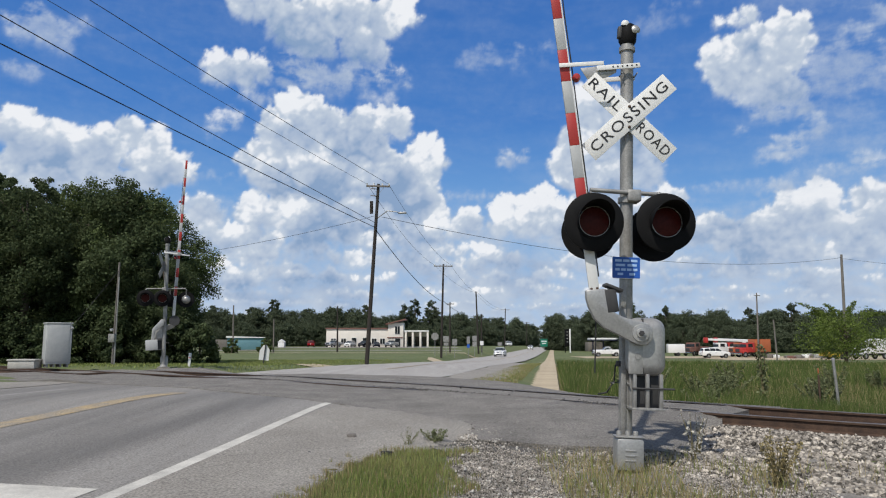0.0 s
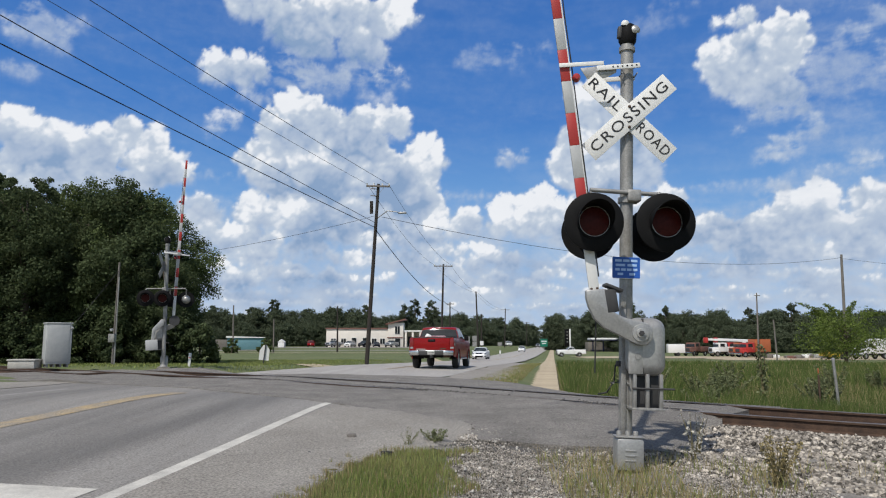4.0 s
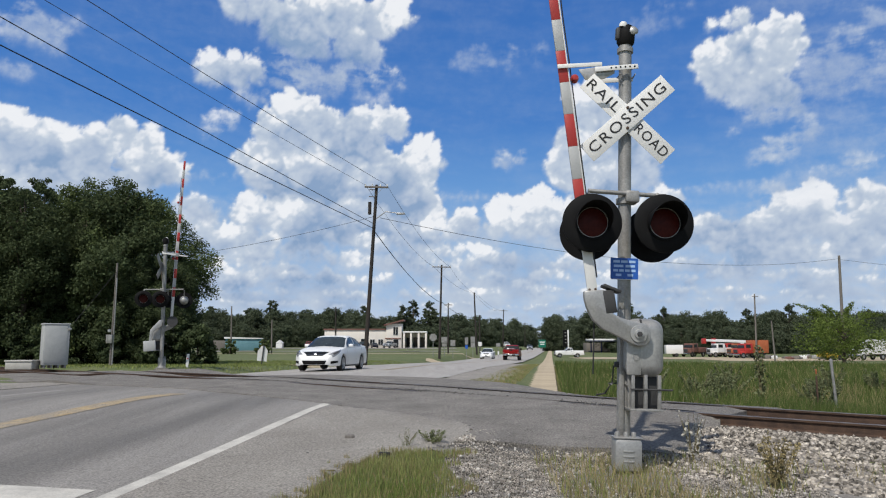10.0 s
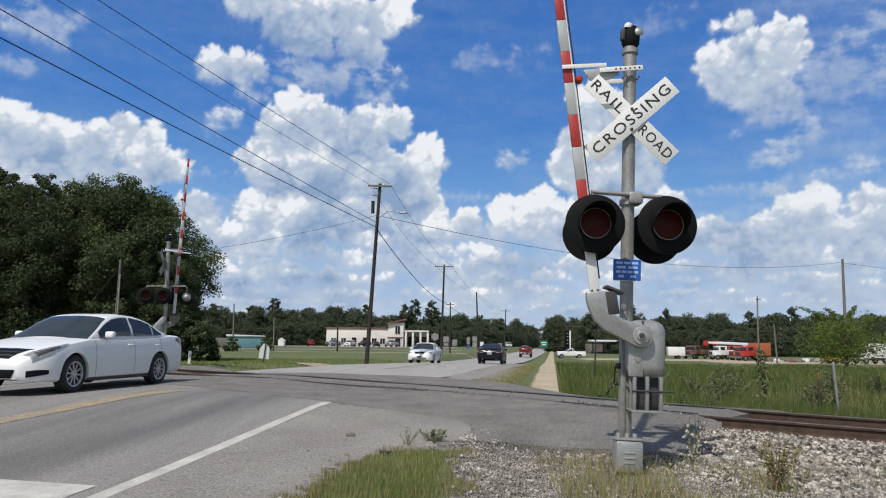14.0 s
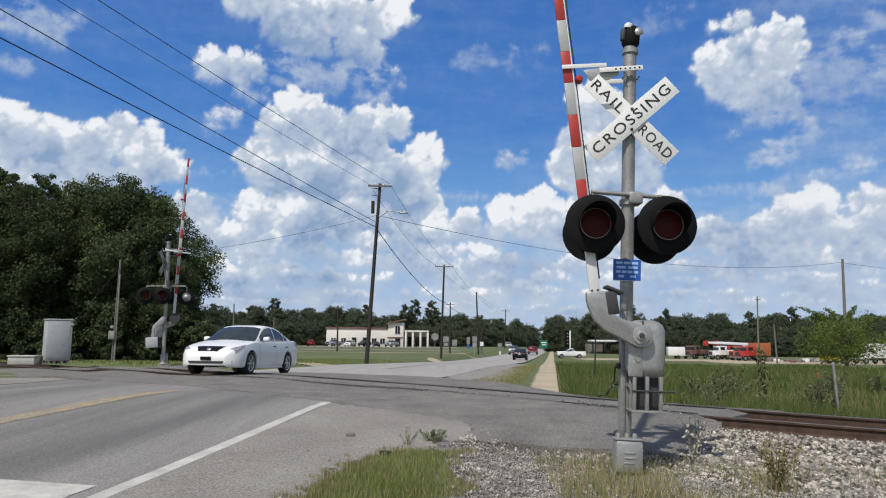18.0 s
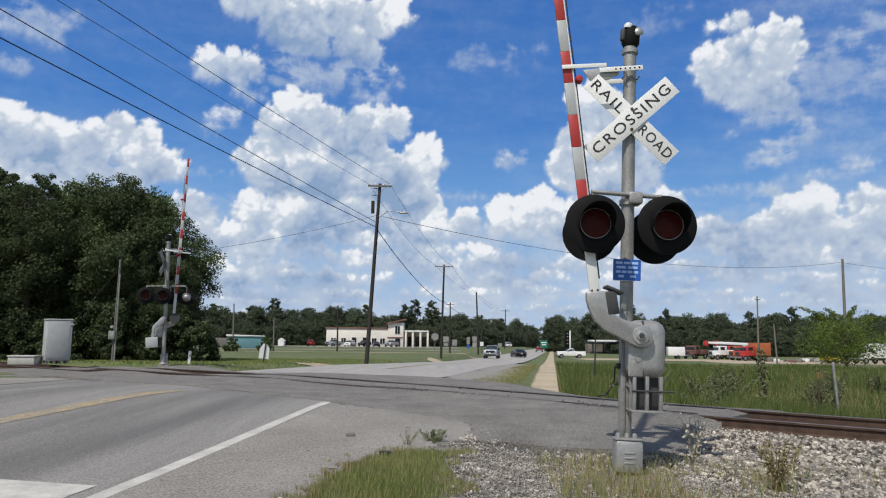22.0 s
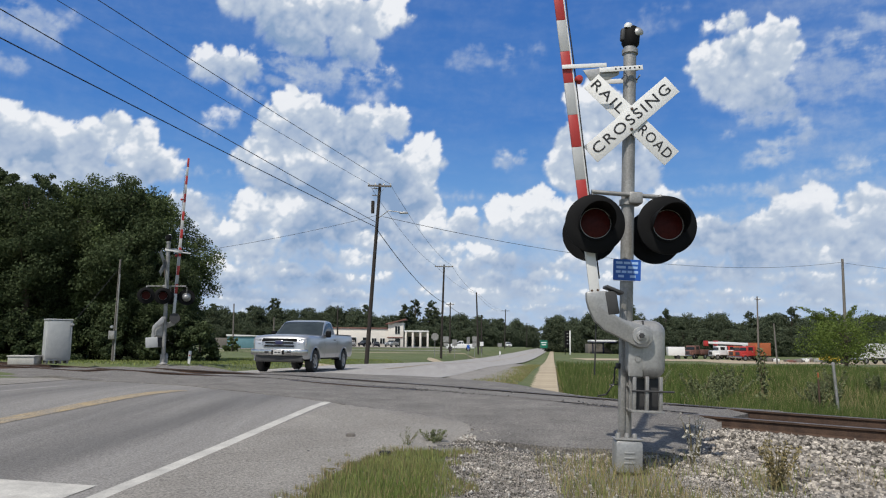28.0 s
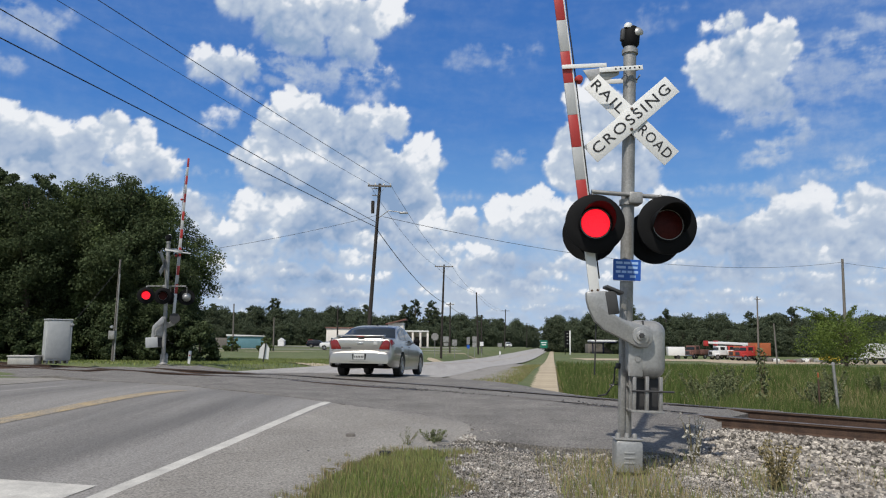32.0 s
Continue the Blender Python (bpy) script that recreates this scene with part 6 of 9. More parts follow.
    cars["pewter_sedan"] = build_car("pewter_sedan", "dusty pewter-coloured four-door sedan with a boot spoiler", "car", sedan_spec(
        L, W, 1.49, 2.807, "car_pewter", "dull pewter metallic paint", spokes=5, sill_mat="car_pewter", tail=(0.40, 0.12), mirror="black",
        top=[(r, 0.60), (r + 0.02, 0.655), (r + 0.085, 0.69), (r + 0.10, 0.80), (r + 0.125, 0.99), (r + 0.19, 1.05), (r + 0.70, 1.06), (r + 1.4, 1.01), (0.3, 0.975), (f - 1.6, 0.970), (f - 1.1, 0.92), (f - 0.6, 0.83), (f - 0.28, 0.74), (f - 0.10, 0.63), (f - 0.02, 0.53), (f, 0.48)],
        roof=[(f - 1.30, 0.955), (f - 1.62, 1.12), (f - 2.05, 1.345), (f - 2.35, 1.455), (f - 2.75, 1.49), (r + 1.95, 1.475), (r + 1.45, 1.40), (r + 1.0, 1.22), (r + 0.62, 1.045)],
        windows=[(f - 2.92, f - 1.84, (0.7, 0.9), (5.5, 5.2)), (f - 3.72, f - 3.00, (0.7, 0.7), (5.2, 5.5)), (r + 1.28, f - 3.76, (1.8, 0.7), (3.6, 5.2))],
        screens=[("windscreen", "glass_light", f - 1.38, f - 2.22, 6.9, "curved windscreen"), ("rear_window", "glass_dark", r + 0.76, r + 1.52, 6.9, "dark rear window")],
        handles=(f - 2.80, f - 3.80), seams=((f - 1.62, 0.4, 6.8), (f - 2.95, 0.3, 6.8), (f - 3.95, 3.3, 6.8)), mirror_u=f - 1.96,
        skins=[("tail_lamp_wrap", "lamp_red", "body", r + 0.12, r + 0.33, (4.5, 4.7), (6.2, 5.1), 0.008, "red wedge-shaped lamp round the corner")],
        plates=[("tail_lamp", "lamp_red", [(0.52, 0.745), (0.82, 0.74), (0.83, 0.93), (0.75, 1.0), (0.66, 0.99)], r + 0.030, 0.07, 3, "red wedge-shaped tail lamp"),
                ("reversing_lamp", "lamp_clear", [(0.52, 0.74), (0.51, 0.705), (0.82, 0.70), (0.82, 0.735)], r + 0.032, 0.07, 3, "clear reversing lamp"),
                ("boot_lid", "car_pewter", [(-0.50, 0.69), (0.50, 0.69), (0.63, 0.99), (-0.63, 0.99)], r + 0.075, 0.05, 0, "flat boot lid"),
                ("boot_gap", "black", [(-0.52, 0.665), (0.52, 0.665), (0.52, 0.69), (-0.52, 0.69)], r + 0.06, 0.03, 0, "shadow gap under the boot lid"),
                ("plate_recess", "black", [(-0.20, 0.62), (-0.18, 0.46), (0.18, 0.46), (0.20, 0.62)], r - 0.004, 0.02, 0, "plate recess")],
        bits=[("spoiler", "car_pewter", (1.34, 0.15, 0.030), (0, r + 0.16, 1.115), (7, 0, 0), 0.014, "raised boot spoiler", False),
              ("spoiler_foot", "car_pewter", (0.07, 0.13, 0.08), (0.63, r + 0.17, 1.080), (0, -18, 0), 0.02, "", True),
              ("brake_lamp", "lamp_red", (0.20, 0.02, 0.025), (0, r + 0.085, 1.085), (0, 0, 0), 0.006, "high brake lamp", False),
              ("badge", "chrome", (0.17, 0.015, 0.05), (0, r + 0.068, 0.90), (0, 0, 0), 0.008, "plain badge", False),
              ("emblem", "plate", (0.11, 0.012, 0.09), (0.43, r + 0.066, 0.91), (0, 0, 0), 0.004, "small emblem", False),
              ("model_bar", "plastic", (0.26, 0.012, 0.020), (-0.38, r + 0.068, 0.775), (0, 0, 0), 0.002, "", False),
              ("bumper_step", "galv", (0.52, 0.015, 0.012), (0.0, r - 0.006, 0.425), (0, 0, 0), 0.003, "", False),
              ("exhaust", "plastic", (0.13, 0.16, 0.07), (0.60, r + 0.06, 0.335), (0, 0, 0), 0.03, "exhaust outlet", True),
              ("aerial", "black", (0.03, 0.16, 0.05), (0, r + 1.95, 1.49), (0, 0, 0), 0.012, "roof aerial fin", False)] + plate_bits(r - 0.012, 0.54)))
    # red crew-cab pickup
    L, W = 5.84, 2.02
    f, r = L / 2, -L / 2
    yf = f - 0.98
    red = dict(
        length=L, width=W, paint="car_red", paint_words="glossy dark red paint", truck=True, axle_front=yf, axle_rear=yf - 3.645, tyre=0.405, rim=0.255, tyre_w=0.27, sill=0.44, crown=0.05, gap=0.075, flare=0.022, lip=True, sill_mat="black",
        nose=(0.40, 0.16), tail=(0.12, 0.035),
        low=[(r, 0.60), (r + 0.10, 0.52), (r + 0.7, 0.48), (0, 0.45), (f - 0.8, 0.45), (f - 0.1, 0.44), (f, 0.48)],
        top=[(r, 1.315), (r + 0.05, 1.33), (-1.18, 1.335), (-1.10, 1.325), (0.4, 1.29), (1.0, 1.29), (f - 1.0, 1.27), (f - 0.35, 1.23), (f - 0.10, 1.15), (f - 0.02, 1.04), (f, 0.98)], bed=(r + 0.07, -1.20),
        roof=[(1.42, 1.28), (1.05, 1.52), (0.72, 1.74), (0.42, 1.845), (0.0, 1.875), (-0.62, 1.865), (-0.90, 1.80), (-1.02, 1.56), (-1.12, 1.31)],
        belt_w=1.84, roof_w=1.50, bow=0.10, bow_rear=0.015, glass="glass_dark", mirror="black", mirror_h=0.22, mirror_u=0.93,
        windows=[(0.10, 1.00, (0.8, 1.0), (5.3, 5.0)), (-0.86, 0.02, (0.8, 0.8), (5.2, 5.3))],
        screens=[("windscreen", "glass_dark", 1.32, 0.60, 6.9, "curved windscreen"), ("rear_window", "glass_dark", -1.09, -0.93, 6.6, "wide dark rear window")],
        handles=(0.20, -0.80), handle_z=1.13, seams=((1.08, 0.5, 6.8), (0.06, 0.3, 6.8), (-0.98, 2.6, 6.8), (-1.14, 0.3, 6.9)), spokes=6, rim_mat="chrome",
        plates=[("tailgate", "car_red", [(-0.78, 0.80), (0.78, 0.80), (0.78, 1.31), (-0.78, 1.31)], r - 0.022, 0.05, 0, "red tailgate"),
                ("tailgate_gap", "black", [(-0.80, 0.785), (0.80, 0.785), (0.80, 0.80), (-0.80, 0.80)], r - 0.012, 0.03, 0, ""),
                ("handle_plate", "black", [(-0.16, 1.15), (0.16, 1.15), (0.16, 1.27), (-0.16, 1.27)], r - 0.034, 0.03, 0, "black tailgate handle plate"),
                ("tail_lamp", "lamp_red", [(0.815, 0.93), (0.965, 0.93), (0.975, 1.29), (0.815, 1.30)], r - 0.018, 0.06, 0, "red tail lamp"),
                ("reversing_lamp", "lamp_clear", [(0.82, 0.85), (0.965, 0.85), (0.965, 0.935), (0.82, 0.935)], r - 0.016, 0.06, 0, "clear reversing lamp")],
        skins=[("tail_lamp_wrap", "lamp_red", "body", r + 0.01, r + 0.16, (3.9, 3.9), (6.7, 6.7), 0.008, "red lamp round the corner"),
               ("reversing_lamp_wrap", "lamp_clear", "body", r + 0.01, r + 0.15, (3.3, 3.3), (3.9, 3.9), 0.008, "clear lamp round the corner"),
               ("side_badge", "plate", "body", r + 0.36, r + 0.48, (5.45, 5.45), (5.9, 5.9), 0.006, "pale badge")],
        bits=[("handle_bar", "plastic", (0.20, 0.03, 0.035), (0, r - 0.045, 1.225), (0, 0, 0), 0.010, "tailgate handle", False),
              ("rear_bumper", "chrome", (0.46, 0.20, 0.21), (0.74, r - 0.10, 0.675), (0, 0, 10), 0.045, "chrome rear bumper", True),
              ("bumper_centre", "plastic", (1.08, 0.20, 0.19), (0, r - 0.10, 0.665), (0, 0, 0), 0.03, "black bumper step", False),
              ("bumper_top", "chrome", (1.10, 0.18, 0.03), (0, r - 0.09, 0.775), (0, 0, 0), 0.012, "chrome bumper top", False),
              ("hitch", "plastic", (0.12, 0.25, 0.12), (0, r - 0.02, 0.52), (0, 0, 0), 0.015, "tow hitch", False),
              ("hitch_ball", "chrome", (0.06, 0.06, 0.08), (0, r - 0.17, 0.58), (0, 0, 0), 0.028, "tow ball", False),
              ("exhaust", "rust", (0.10, 0.50, 0.10), (0.66, r + 0.14, 0.52), (0, 0, -24), 0.04, "exhaust pipe", False),
              ("tailgate_bar", "plate", (0.40, 0.010, 0.026), (-0.48, r - 0.026, 0.835), (0, 0, 0), 0.002, "", False),
              ("tailgate_bar", "rust", (0.26, 0.010, 0.05), (0.50, r - 0.026, 0.860), (0, 0, 0), 0.002, "", False),
              ("cab_marker_lamp", "lamp_clear", (0.07, 0.06, 0.04), (0.20, -0.80, 1.845), (0, 0, 0), 0.012, "small roof lamp", True),
              ("high_brake_lamp", "lamp_red", (0.28, 0.04, 0.05), (0, -0.89, 1.815), (-25, 0, 0), 0.012, "high brake lamp", False),
              ("bed_load", "white_sheet", (0.30, 0.30, 0.36), (-0.42, -1.5, 1.33), (20, 25, 30), 0.09, "white sack in the truck bed", False),
              ("mesh_load", "net", (0.80, 0.34, 0.28), (0.02, -1.42, 1.31), (8, 0, 5), 0.11, "red and white netting bundle", False),
              ("bed_rail", "black", (1.62, 0.05, 0.07), (0, -1.24, 1.38), (0, 0, 0), 0.015, "black bar behind the cab", False),
              ("bed_rail_cap", "plastic", (0.09, 1.66, 0.03), (0.915, -2.03, 1.345), (0, 0, 0), 0.01, "black bed rail cap", True),
              ("tailgate_cap", "plastic", (1.66, 0.10, 0.035), (0, r + 0.03, 1.335), (0, 0, 0), 0.012, "black tailgate cap", False),
              ("running_board", "chrome", (0.12, 2.20, 0.05), (0.99, 0.10, 0.42), (0, 0, 0), 0.022, "chrome running board", True),
              ("headlight", "lamp_clear", (0.36, 0.16, 0.26), (0.76, f - 0.10, 1.00), (0, 0, -10), 0.04, "clear headlight", True),
              ("grille", "plastic", (1.05, 0.06, 0.38), (0, f - 0.01, 0.98), (0, 0, 0), 0.04, "dark grille", False),
              ("front_bumper", "chrome", (1.90, 0.20, 0.24), (0, f - 0.02, 0.62), (0, 0, 0), 0.05, "chrome front bumper", False),
              ("brush_guard", "black", (0.10, 0.12, 0.55), (0.86, f + 0.06, 0.92), (0, 0, 0), 0.03, "black brush guard", True),
              ("fender_badge", "chrome", (0.012, 0.22, 0.03), (1.020, f - 1.62, 0.98), (0, 0, 0), 0.004, "plain chrome badge", True)] + plate_bits(r - 0.205, 0.68))
    cars["red_pickup"] = build_car("red_pickup", "dark red crew-cab pickup truck with chrome bumpers and a dented tail", "pickup truck", red)
    # silver single-cab pickup
    L, W = 5.5, 2.03
    f, r = L / 2, -L / 2
    yf = f - 0.84
    spec = dict(
        length=L, width=W, paint="car_silver", paint_words="silver metallic paint", truck=True, axle_front=yf, axle_rear=yf - 3.39, tyre=0.40, rim=0.245, tyre_w=0.26, sill=0.47, crown=0.06, gap=0.075, flare=0.022, lip=True, sill_mat="black",
        nose=(0.34, 0.13), tail=(0.12, 0.035),
        low=[(r, 0.60), (r + 0.10, 0.53), (r + 0.7, 0.50), (0, 0.47), (f - 0.8, 0.47), (f - 0.1, 0.46), (f, 0.50)],
        top=[(r, 1.345), (r + 0.05, 1.36), (-0.70, 1.36), (-0.62, 1.34), (0.3, 1.29), (0.9, 1.29), (f - 1.0, 1.28), (f - 0.35, 1.255), (f - 0.12, 1.20), (f - 0.03, 1.08), (f, 1.02)], bed=(r + 0.07, -0.72),
        roof=[(1.10, 1.28), (0.74, 1.53), (0.40, 1.775), (0.12, 1.875), (-0.12, 1.90), (-0.36, 1.88), (-0.50, 1.80), (-0.57, 1.56), (-0.66, 1.33)],
        belt_w=1.86, roof_w=1.52, bow=0.10, bow_rear=0.015, glass="glass_light", mirror="black", mirror_h=0.24, mirror_u=0.64,
        windows=[(-0.16, 0.74, (0.8, 1.0), (5.3, 5.0)), (-0.46, -0.21, (0.8, 0.8), (5.0, 5.3))],
        screens=[("windscreen", "glass_light", 1.01, 0.28, 6.9, "curved windscreen"), ("rear_window", "glass_dark", -0.625, -0.53, 6.9, "dark rear window")],
        handles=(-0.30,), handle="plastic", handle_z=1.16, seams=((0.84, 0.5, 6.8), (-0.50, 0.5, 6.8), (-0.66, 0.3, 6.9)), spokes=6,
        plates=[("grille", "black", [(-0.60, 1.17), (-0.64, 1.10), (-0.62, 0.86), (-0.54, 0.80), (0.54, 0.80), (0.62, 0.86), (0.64, 1.10), (0.60, 1.17)], f - 0.07, 0.07, 180, "black rounded grille"),
                ("headlight", "lamp_clear", [(0.66, 1.15), (0.66, 0.86), (0.92, 0.86), (0.96, 0.95), (0.96, 1.15)], f - 0.005, 0.10, -9, "stacked clear headlight"),
                ("headlight_bar", "alloy", [(0.67, 1.02), (0.67, 0.97), (0.90, 0.97), (0.90, 1.02)], f + 0.02, 0.10, -9, "bright bar across the headlight")],
        bits=[("grille_rim", "black", (1.02, 0.05, 0.05), (0, f + 0.015, 1.02), (0, 0, 0), 0.014, "dark grille bar", False),
              ("grille_rim", "black", (1.06, 0.05, 0.05), (0, f + 0.015, 0.91), (0, 0, 0), 0.014, "dark grille bar", False),
              ("badge", "navy", (0.27, 0.03, 0.12), (0, f + 0.035, 1.02), (0, 0, 0), 0.014, "plain dark oval badge", False),
              ("badge_rim", "chrome", (0.30, 0.02, 0.14), (0, f + 0.028, 1.02), (0, 0, 0), 0.009, "bright badge rim", False),
              ("front_bumper", "chrome", (1.40, 0.18, 0.20), (0, f + 0.03, 0.70), (0, 0, 0), 0.04, "chrome front bumper", False),
              ("bumper_end", "chrome", (0.38, 0.18, 0.20), (0.83, f - 0.025, 0.70), (0, 0, -17), 0.04, "chrome bumper end", True),
              ("bumper_recess", "black", (0.46, 0.05, 0.15), (0, f + 0.105, 0.695), (0, 0, 0), 0.02, "", False),
              ("number_plate", "plate", (0.30, 0.02, 0.14), (0, f + 0.135, 0.69), (0, 0, 0), 0.004, "front plate", False),
              ("plate_bar", "plastic", (0.09, 0.03, 0.05), (0.06, f + 0.135, 0.69), (0, 0, 0), 0.0, "", True),
              ("fog_lamp", "black", (0.17, 0.04, 0.10), (0.76, f + 0.058, 0.70), (0, 0, -17), 0.02, "dark fog-lamp recess", True),
              ("tow_hook", "plastic", (0.16, 0.05, 0.08), (0.40, f + 0.105, 0.70), (0, 0, 0), 0.02, "tow hook recess", True),
              ("air_dam", "plastic", (1.74, 0.14, 0.24), (0, f - 0.05, 0.48), (0, 0, 0), 0.05, "black air dam", False),
              ("tailgate", "car_silver", (1.50, 0.05, 0.52), (0, r + 0.010, 1.08), (0, 0, 0), 0.02, "silver tailgate", False),
              ("tail_lamp", "lamp_red", (0.14, 0.16, 0.36), (0.93, r + 0.075, 1.12), (0, 0, 2), 0.02, "red tail lamp", True),
              ("rear_bumper", "chrome", (1.86, 0.20, 0.20), (0, r - 0.05, 0.68), (0, 0, 0), 0.04, "chrome rear bumper", False),
              ("bed_rail_cap", "plastic", (0.09, 1.96, 0.03), (0.92, r + 1.04, 1.372), (0, 0, 0), 0.01, "black bed rail cap", True)] + plate_bits(r - 0.155, 0.68))
    cars["silver_pickup"] = build_car("silver_pickup", "silver single-cab pickup truck with a black grille and chrome bumper", "pickup truck", spec)
    # the far pickup shares its shape in white
    cars["white_pickup"] = build_car("white_pickup", "white pickup truck waiting at the side road", "pickup truck", dict(spec, paint="white_paint", paint_words="white paint"))

    # sport utility vehicles
    def suv(name, label, paint, words):
        L, W = 5.0, 1.98
        f, r = L / 2, -L / 2
        return build_car(name, label, "car", dict(
            length=L, width=W, paint=paint, paint_words=words, truck=True, axle_front=f - 0.92, axle_rear=f - 0.92 - 2.95, tyre=0.38, rim=0.245, tyre_w=0.25, sill=0.36, crown=0.04, nose=(0.4, 0.2), tail=(0.3, 0.08),
            low=[(r, 0.5), (r + 0.1, 0.42), (0, 0.38), (f - 0.3, 0.38), (f, 0.42)],
            top=[(r, 1.10), (r + 0.05, 1.16), (0.2, 1.16), (0.9, 1.15), (f - 1.0, 1.12), (f - 0.35, 1.06), (f - 0.08, 0.98), (f, 0.86)],
            roof=[(1.35, 1.14), (0.95, 1.42), (0.6, 1.66), (0.3, 1.76), (-0.3, 1.79), (r + 0.7, 1.76), (r + 0.35, 1.70), (r + 0.16, 1.45), (r + 0.06, 1.15)],
            belt_w=1.82, roof_w=1.46, glass="glass_dark", mirror_u=0.85,
            windows=[(-0.10, 0.92, (0.8, 1.0), (5.3, 5.0)), (-1.08, -0.18, (0.8, 0.8), (5.3, 5.3)), (r + 0.45, -1.16, (0.8, 0.8), (5.0, 5.3))],
            screens=[("windscreen", "glass_light", 1.26, 0.5, 6.9, "curved windscreen"), ("rear_window", "glass_dark", r + 0.10, r + 0.30, 6.9, "dark rear window")],
            handles=(-0.05, -1.05), handle_z=1.02, seams=((0.95, 0.4, 6.8), (-0.14, 0.3, 6.8), (-1.14, 0.3, 6.8)),
            bits=[("headlight", "lamp_clear", (0.36, 0.16, 0.20), (0.74, f - 0.14, 0.92), (0, 0, -14), 0.04, "clear headlight", True), ("grille", "plastic", (0.95, 0.06, 0.26), (0, f - 0.015, 0.76), (0, 0, 0), 0.03, "dark grille", False),
                  ("tail_lamp", "lamp_red", (0.14, 0.10, 0.36), (0.86, r + 0.05, 1.0), (0, 0, 8), 0.025, "red tail lamp", True)] + plate_bits(r - 0.006, 0.85)))
    cars["dark_suv"] = suv("dark_suv", "dark grey sport utility car passing beyond the lawn", "car_dark", "dark paint")
    cars["white_suv"] = suv("white_suv", "white sport utility car driving along the side road", "white_paint", "white paint")
    return cars


cars = make_vehicles()


# ---- poles and wires ----
def pole(label, x, y, z0, top, height_m, lean_to, r=0.15, wood="wood_pole", arms=(), group="utility poles", lamp=False):
    """A utility pole whose head stands at lean_to."""
    p = thing("utility_pole", label, "utility pole", group, m=Matrix.Translation((x, y, z0)))
    hx, hy, hz = lean_to[0] - x, lean_to[1] - y, lean_to[2] - z0
    part("shaft", tube((0, 0, -0.4), (hx, hy, hz), r, r * 0.68, 14), M[wood], p, "tapered wooden shaft")
    for drop, half_w, turn in arms:
        f = 1 - drop / hz
        a = part("crossarm", box(2 * half_w, 0.09, 0.11, bevel=0.01), M["wood_grey"], p, "wooden crossarm", m=pose(hx * f, hy * f - 0.16, hz - drop, 0, 0, turn))
        for k in (-0.92, -0.35, 0.35, 0.92):
            part("insulator", lathe([(0, 0), (0.05, 0.0), (0.06, 0.05), (0.03, 0.08), (0.045, 0.12), (0, 0.16)], 10), M["trim_white"], a, "porcelain insulator", m=pose(half_w * k, 0, 0.055))
        part("arm_brace", pipe([(-half_w * 0.5, 0, -0.05), (0, 0.03, -0.55), (half_w * 0.5, 0, -0.05)], 0.012, 5), M["galv"], a)
    if lamp:
        part("lamp_arm", pipe([(hx * 0.82, hy, hz * 0.80), (hx + 0.6, hy - 0.1, hz * 0.845), (hx + 1.35, hy - 0.2, hz * 0.835)], 0.03, 8), M["galv"], p, "curved lamp bracket")
        part("lamp_head", box(0.55, 0.22, 0.12, bevel=0.05, seg=3), M["alu"], p, "street lamp head", m=pose(hx + 1.55, hy - 0.2, hz * 0.832))
        part("transformer", tube((hx * 0.8 - 0.30, hy - 0.05, hz * 0.83), (hx * 0.8 - 0.30, hy - 0.05, hz * 0.90), 0.11, n=14), M["wood_pole"], p, "dark transformer can")
        for q in (0.93, 0.97):
            part("fuse_bracket", box(0.5, 0.05, 0.05, bevel=0.01), M["wood_grey"], p, m=pose(hx * q - 0.2, hy - 0.12, hz * q, 0, 0, 20))
    return p


main_pole = pole("tall dark leaning utility pole with crossarm and street lamp", -4.75, 45.0, -0.36, 0, 0, (-4.13, 45.0, 11.0), 0.14, arms=((0.18, 0.75, 6),), lamp=True)
pole("dark utility pole with a crossarm beside the road", -0.23, 84.0, -1.0, 0, 0, (0.05, 84.0, 10.1), 0.15, arms=((0.25, 1.1, 6),))
pole("slender dark utility pole beside the road", 6.12, 124.0, -1.35, 0, 0, (5.7, 124.0, 9.7), 0.17)
pole("slender dark utility pole beside the road", 6.9, 129.0, -1.35, 0, 0, (6.85, 129.0, 6.0), 0.15)
pole("distant utility pole with a crossarm", 17.0, 200.0, -1.2, 0, 0, (17.35, 200.0, 10.4), 0.17, arms=((0.4, 1.2, 6),))
pole("distant utility pole with a crossarm", 37.0, 320.0, -1.2, 0, 0, (37.2, 320.0, 10.2), 0.2, arms=((0.4, 1.3, 6),))
pole("dark pole in front of the cream building", -17.5, 120.0, -0.7, 0, 0, (-17.6, 120.0, 7.0), 0.16)
pole("dark pole beyond the wood", -31.9, 110.0, -0.7, 0, 0, (-32.05, 110.0, 6.6), 0.14, "wood_grey")
pole("grey pole on the lawn", -26.2, 112.0, -0.7, 0, 0, (-26.3, 112.0, 4.6), 0.13, "wood_grey")
pole("slender dark pole behind the road signs", 1.06, 110.0, -1.2, 0, 0, (1.07, 110.0, 7.1), 0.13, arms=((0.3, 0.6, 0),))
pole("grey utility pole by the field", 44.5, 80.0, -1.45, 0, 0, (44.75, 80.0, 10.75), 0.19, "wood_grey")
pole("grey utility pole by the truck yard", 56.6, 130.0, -1.8, 0, 0, (56.84, 130.0, 9.9), 0.17, "wood_grey", arms=((0.5, 0.8, 30),))
pole("short leaning grey pole by the truck yard", 50.7, 110.0, -1.8, 0, 0, (50.45, 110.0, 4.4), 0.14, "wood_grey")
service = pole("weathered pole with a meter box before the wood", -16.4, 36.0, -0.2, 0, 0, (-16.33, 36.0, 4.95), 0.07, "wood_grey")
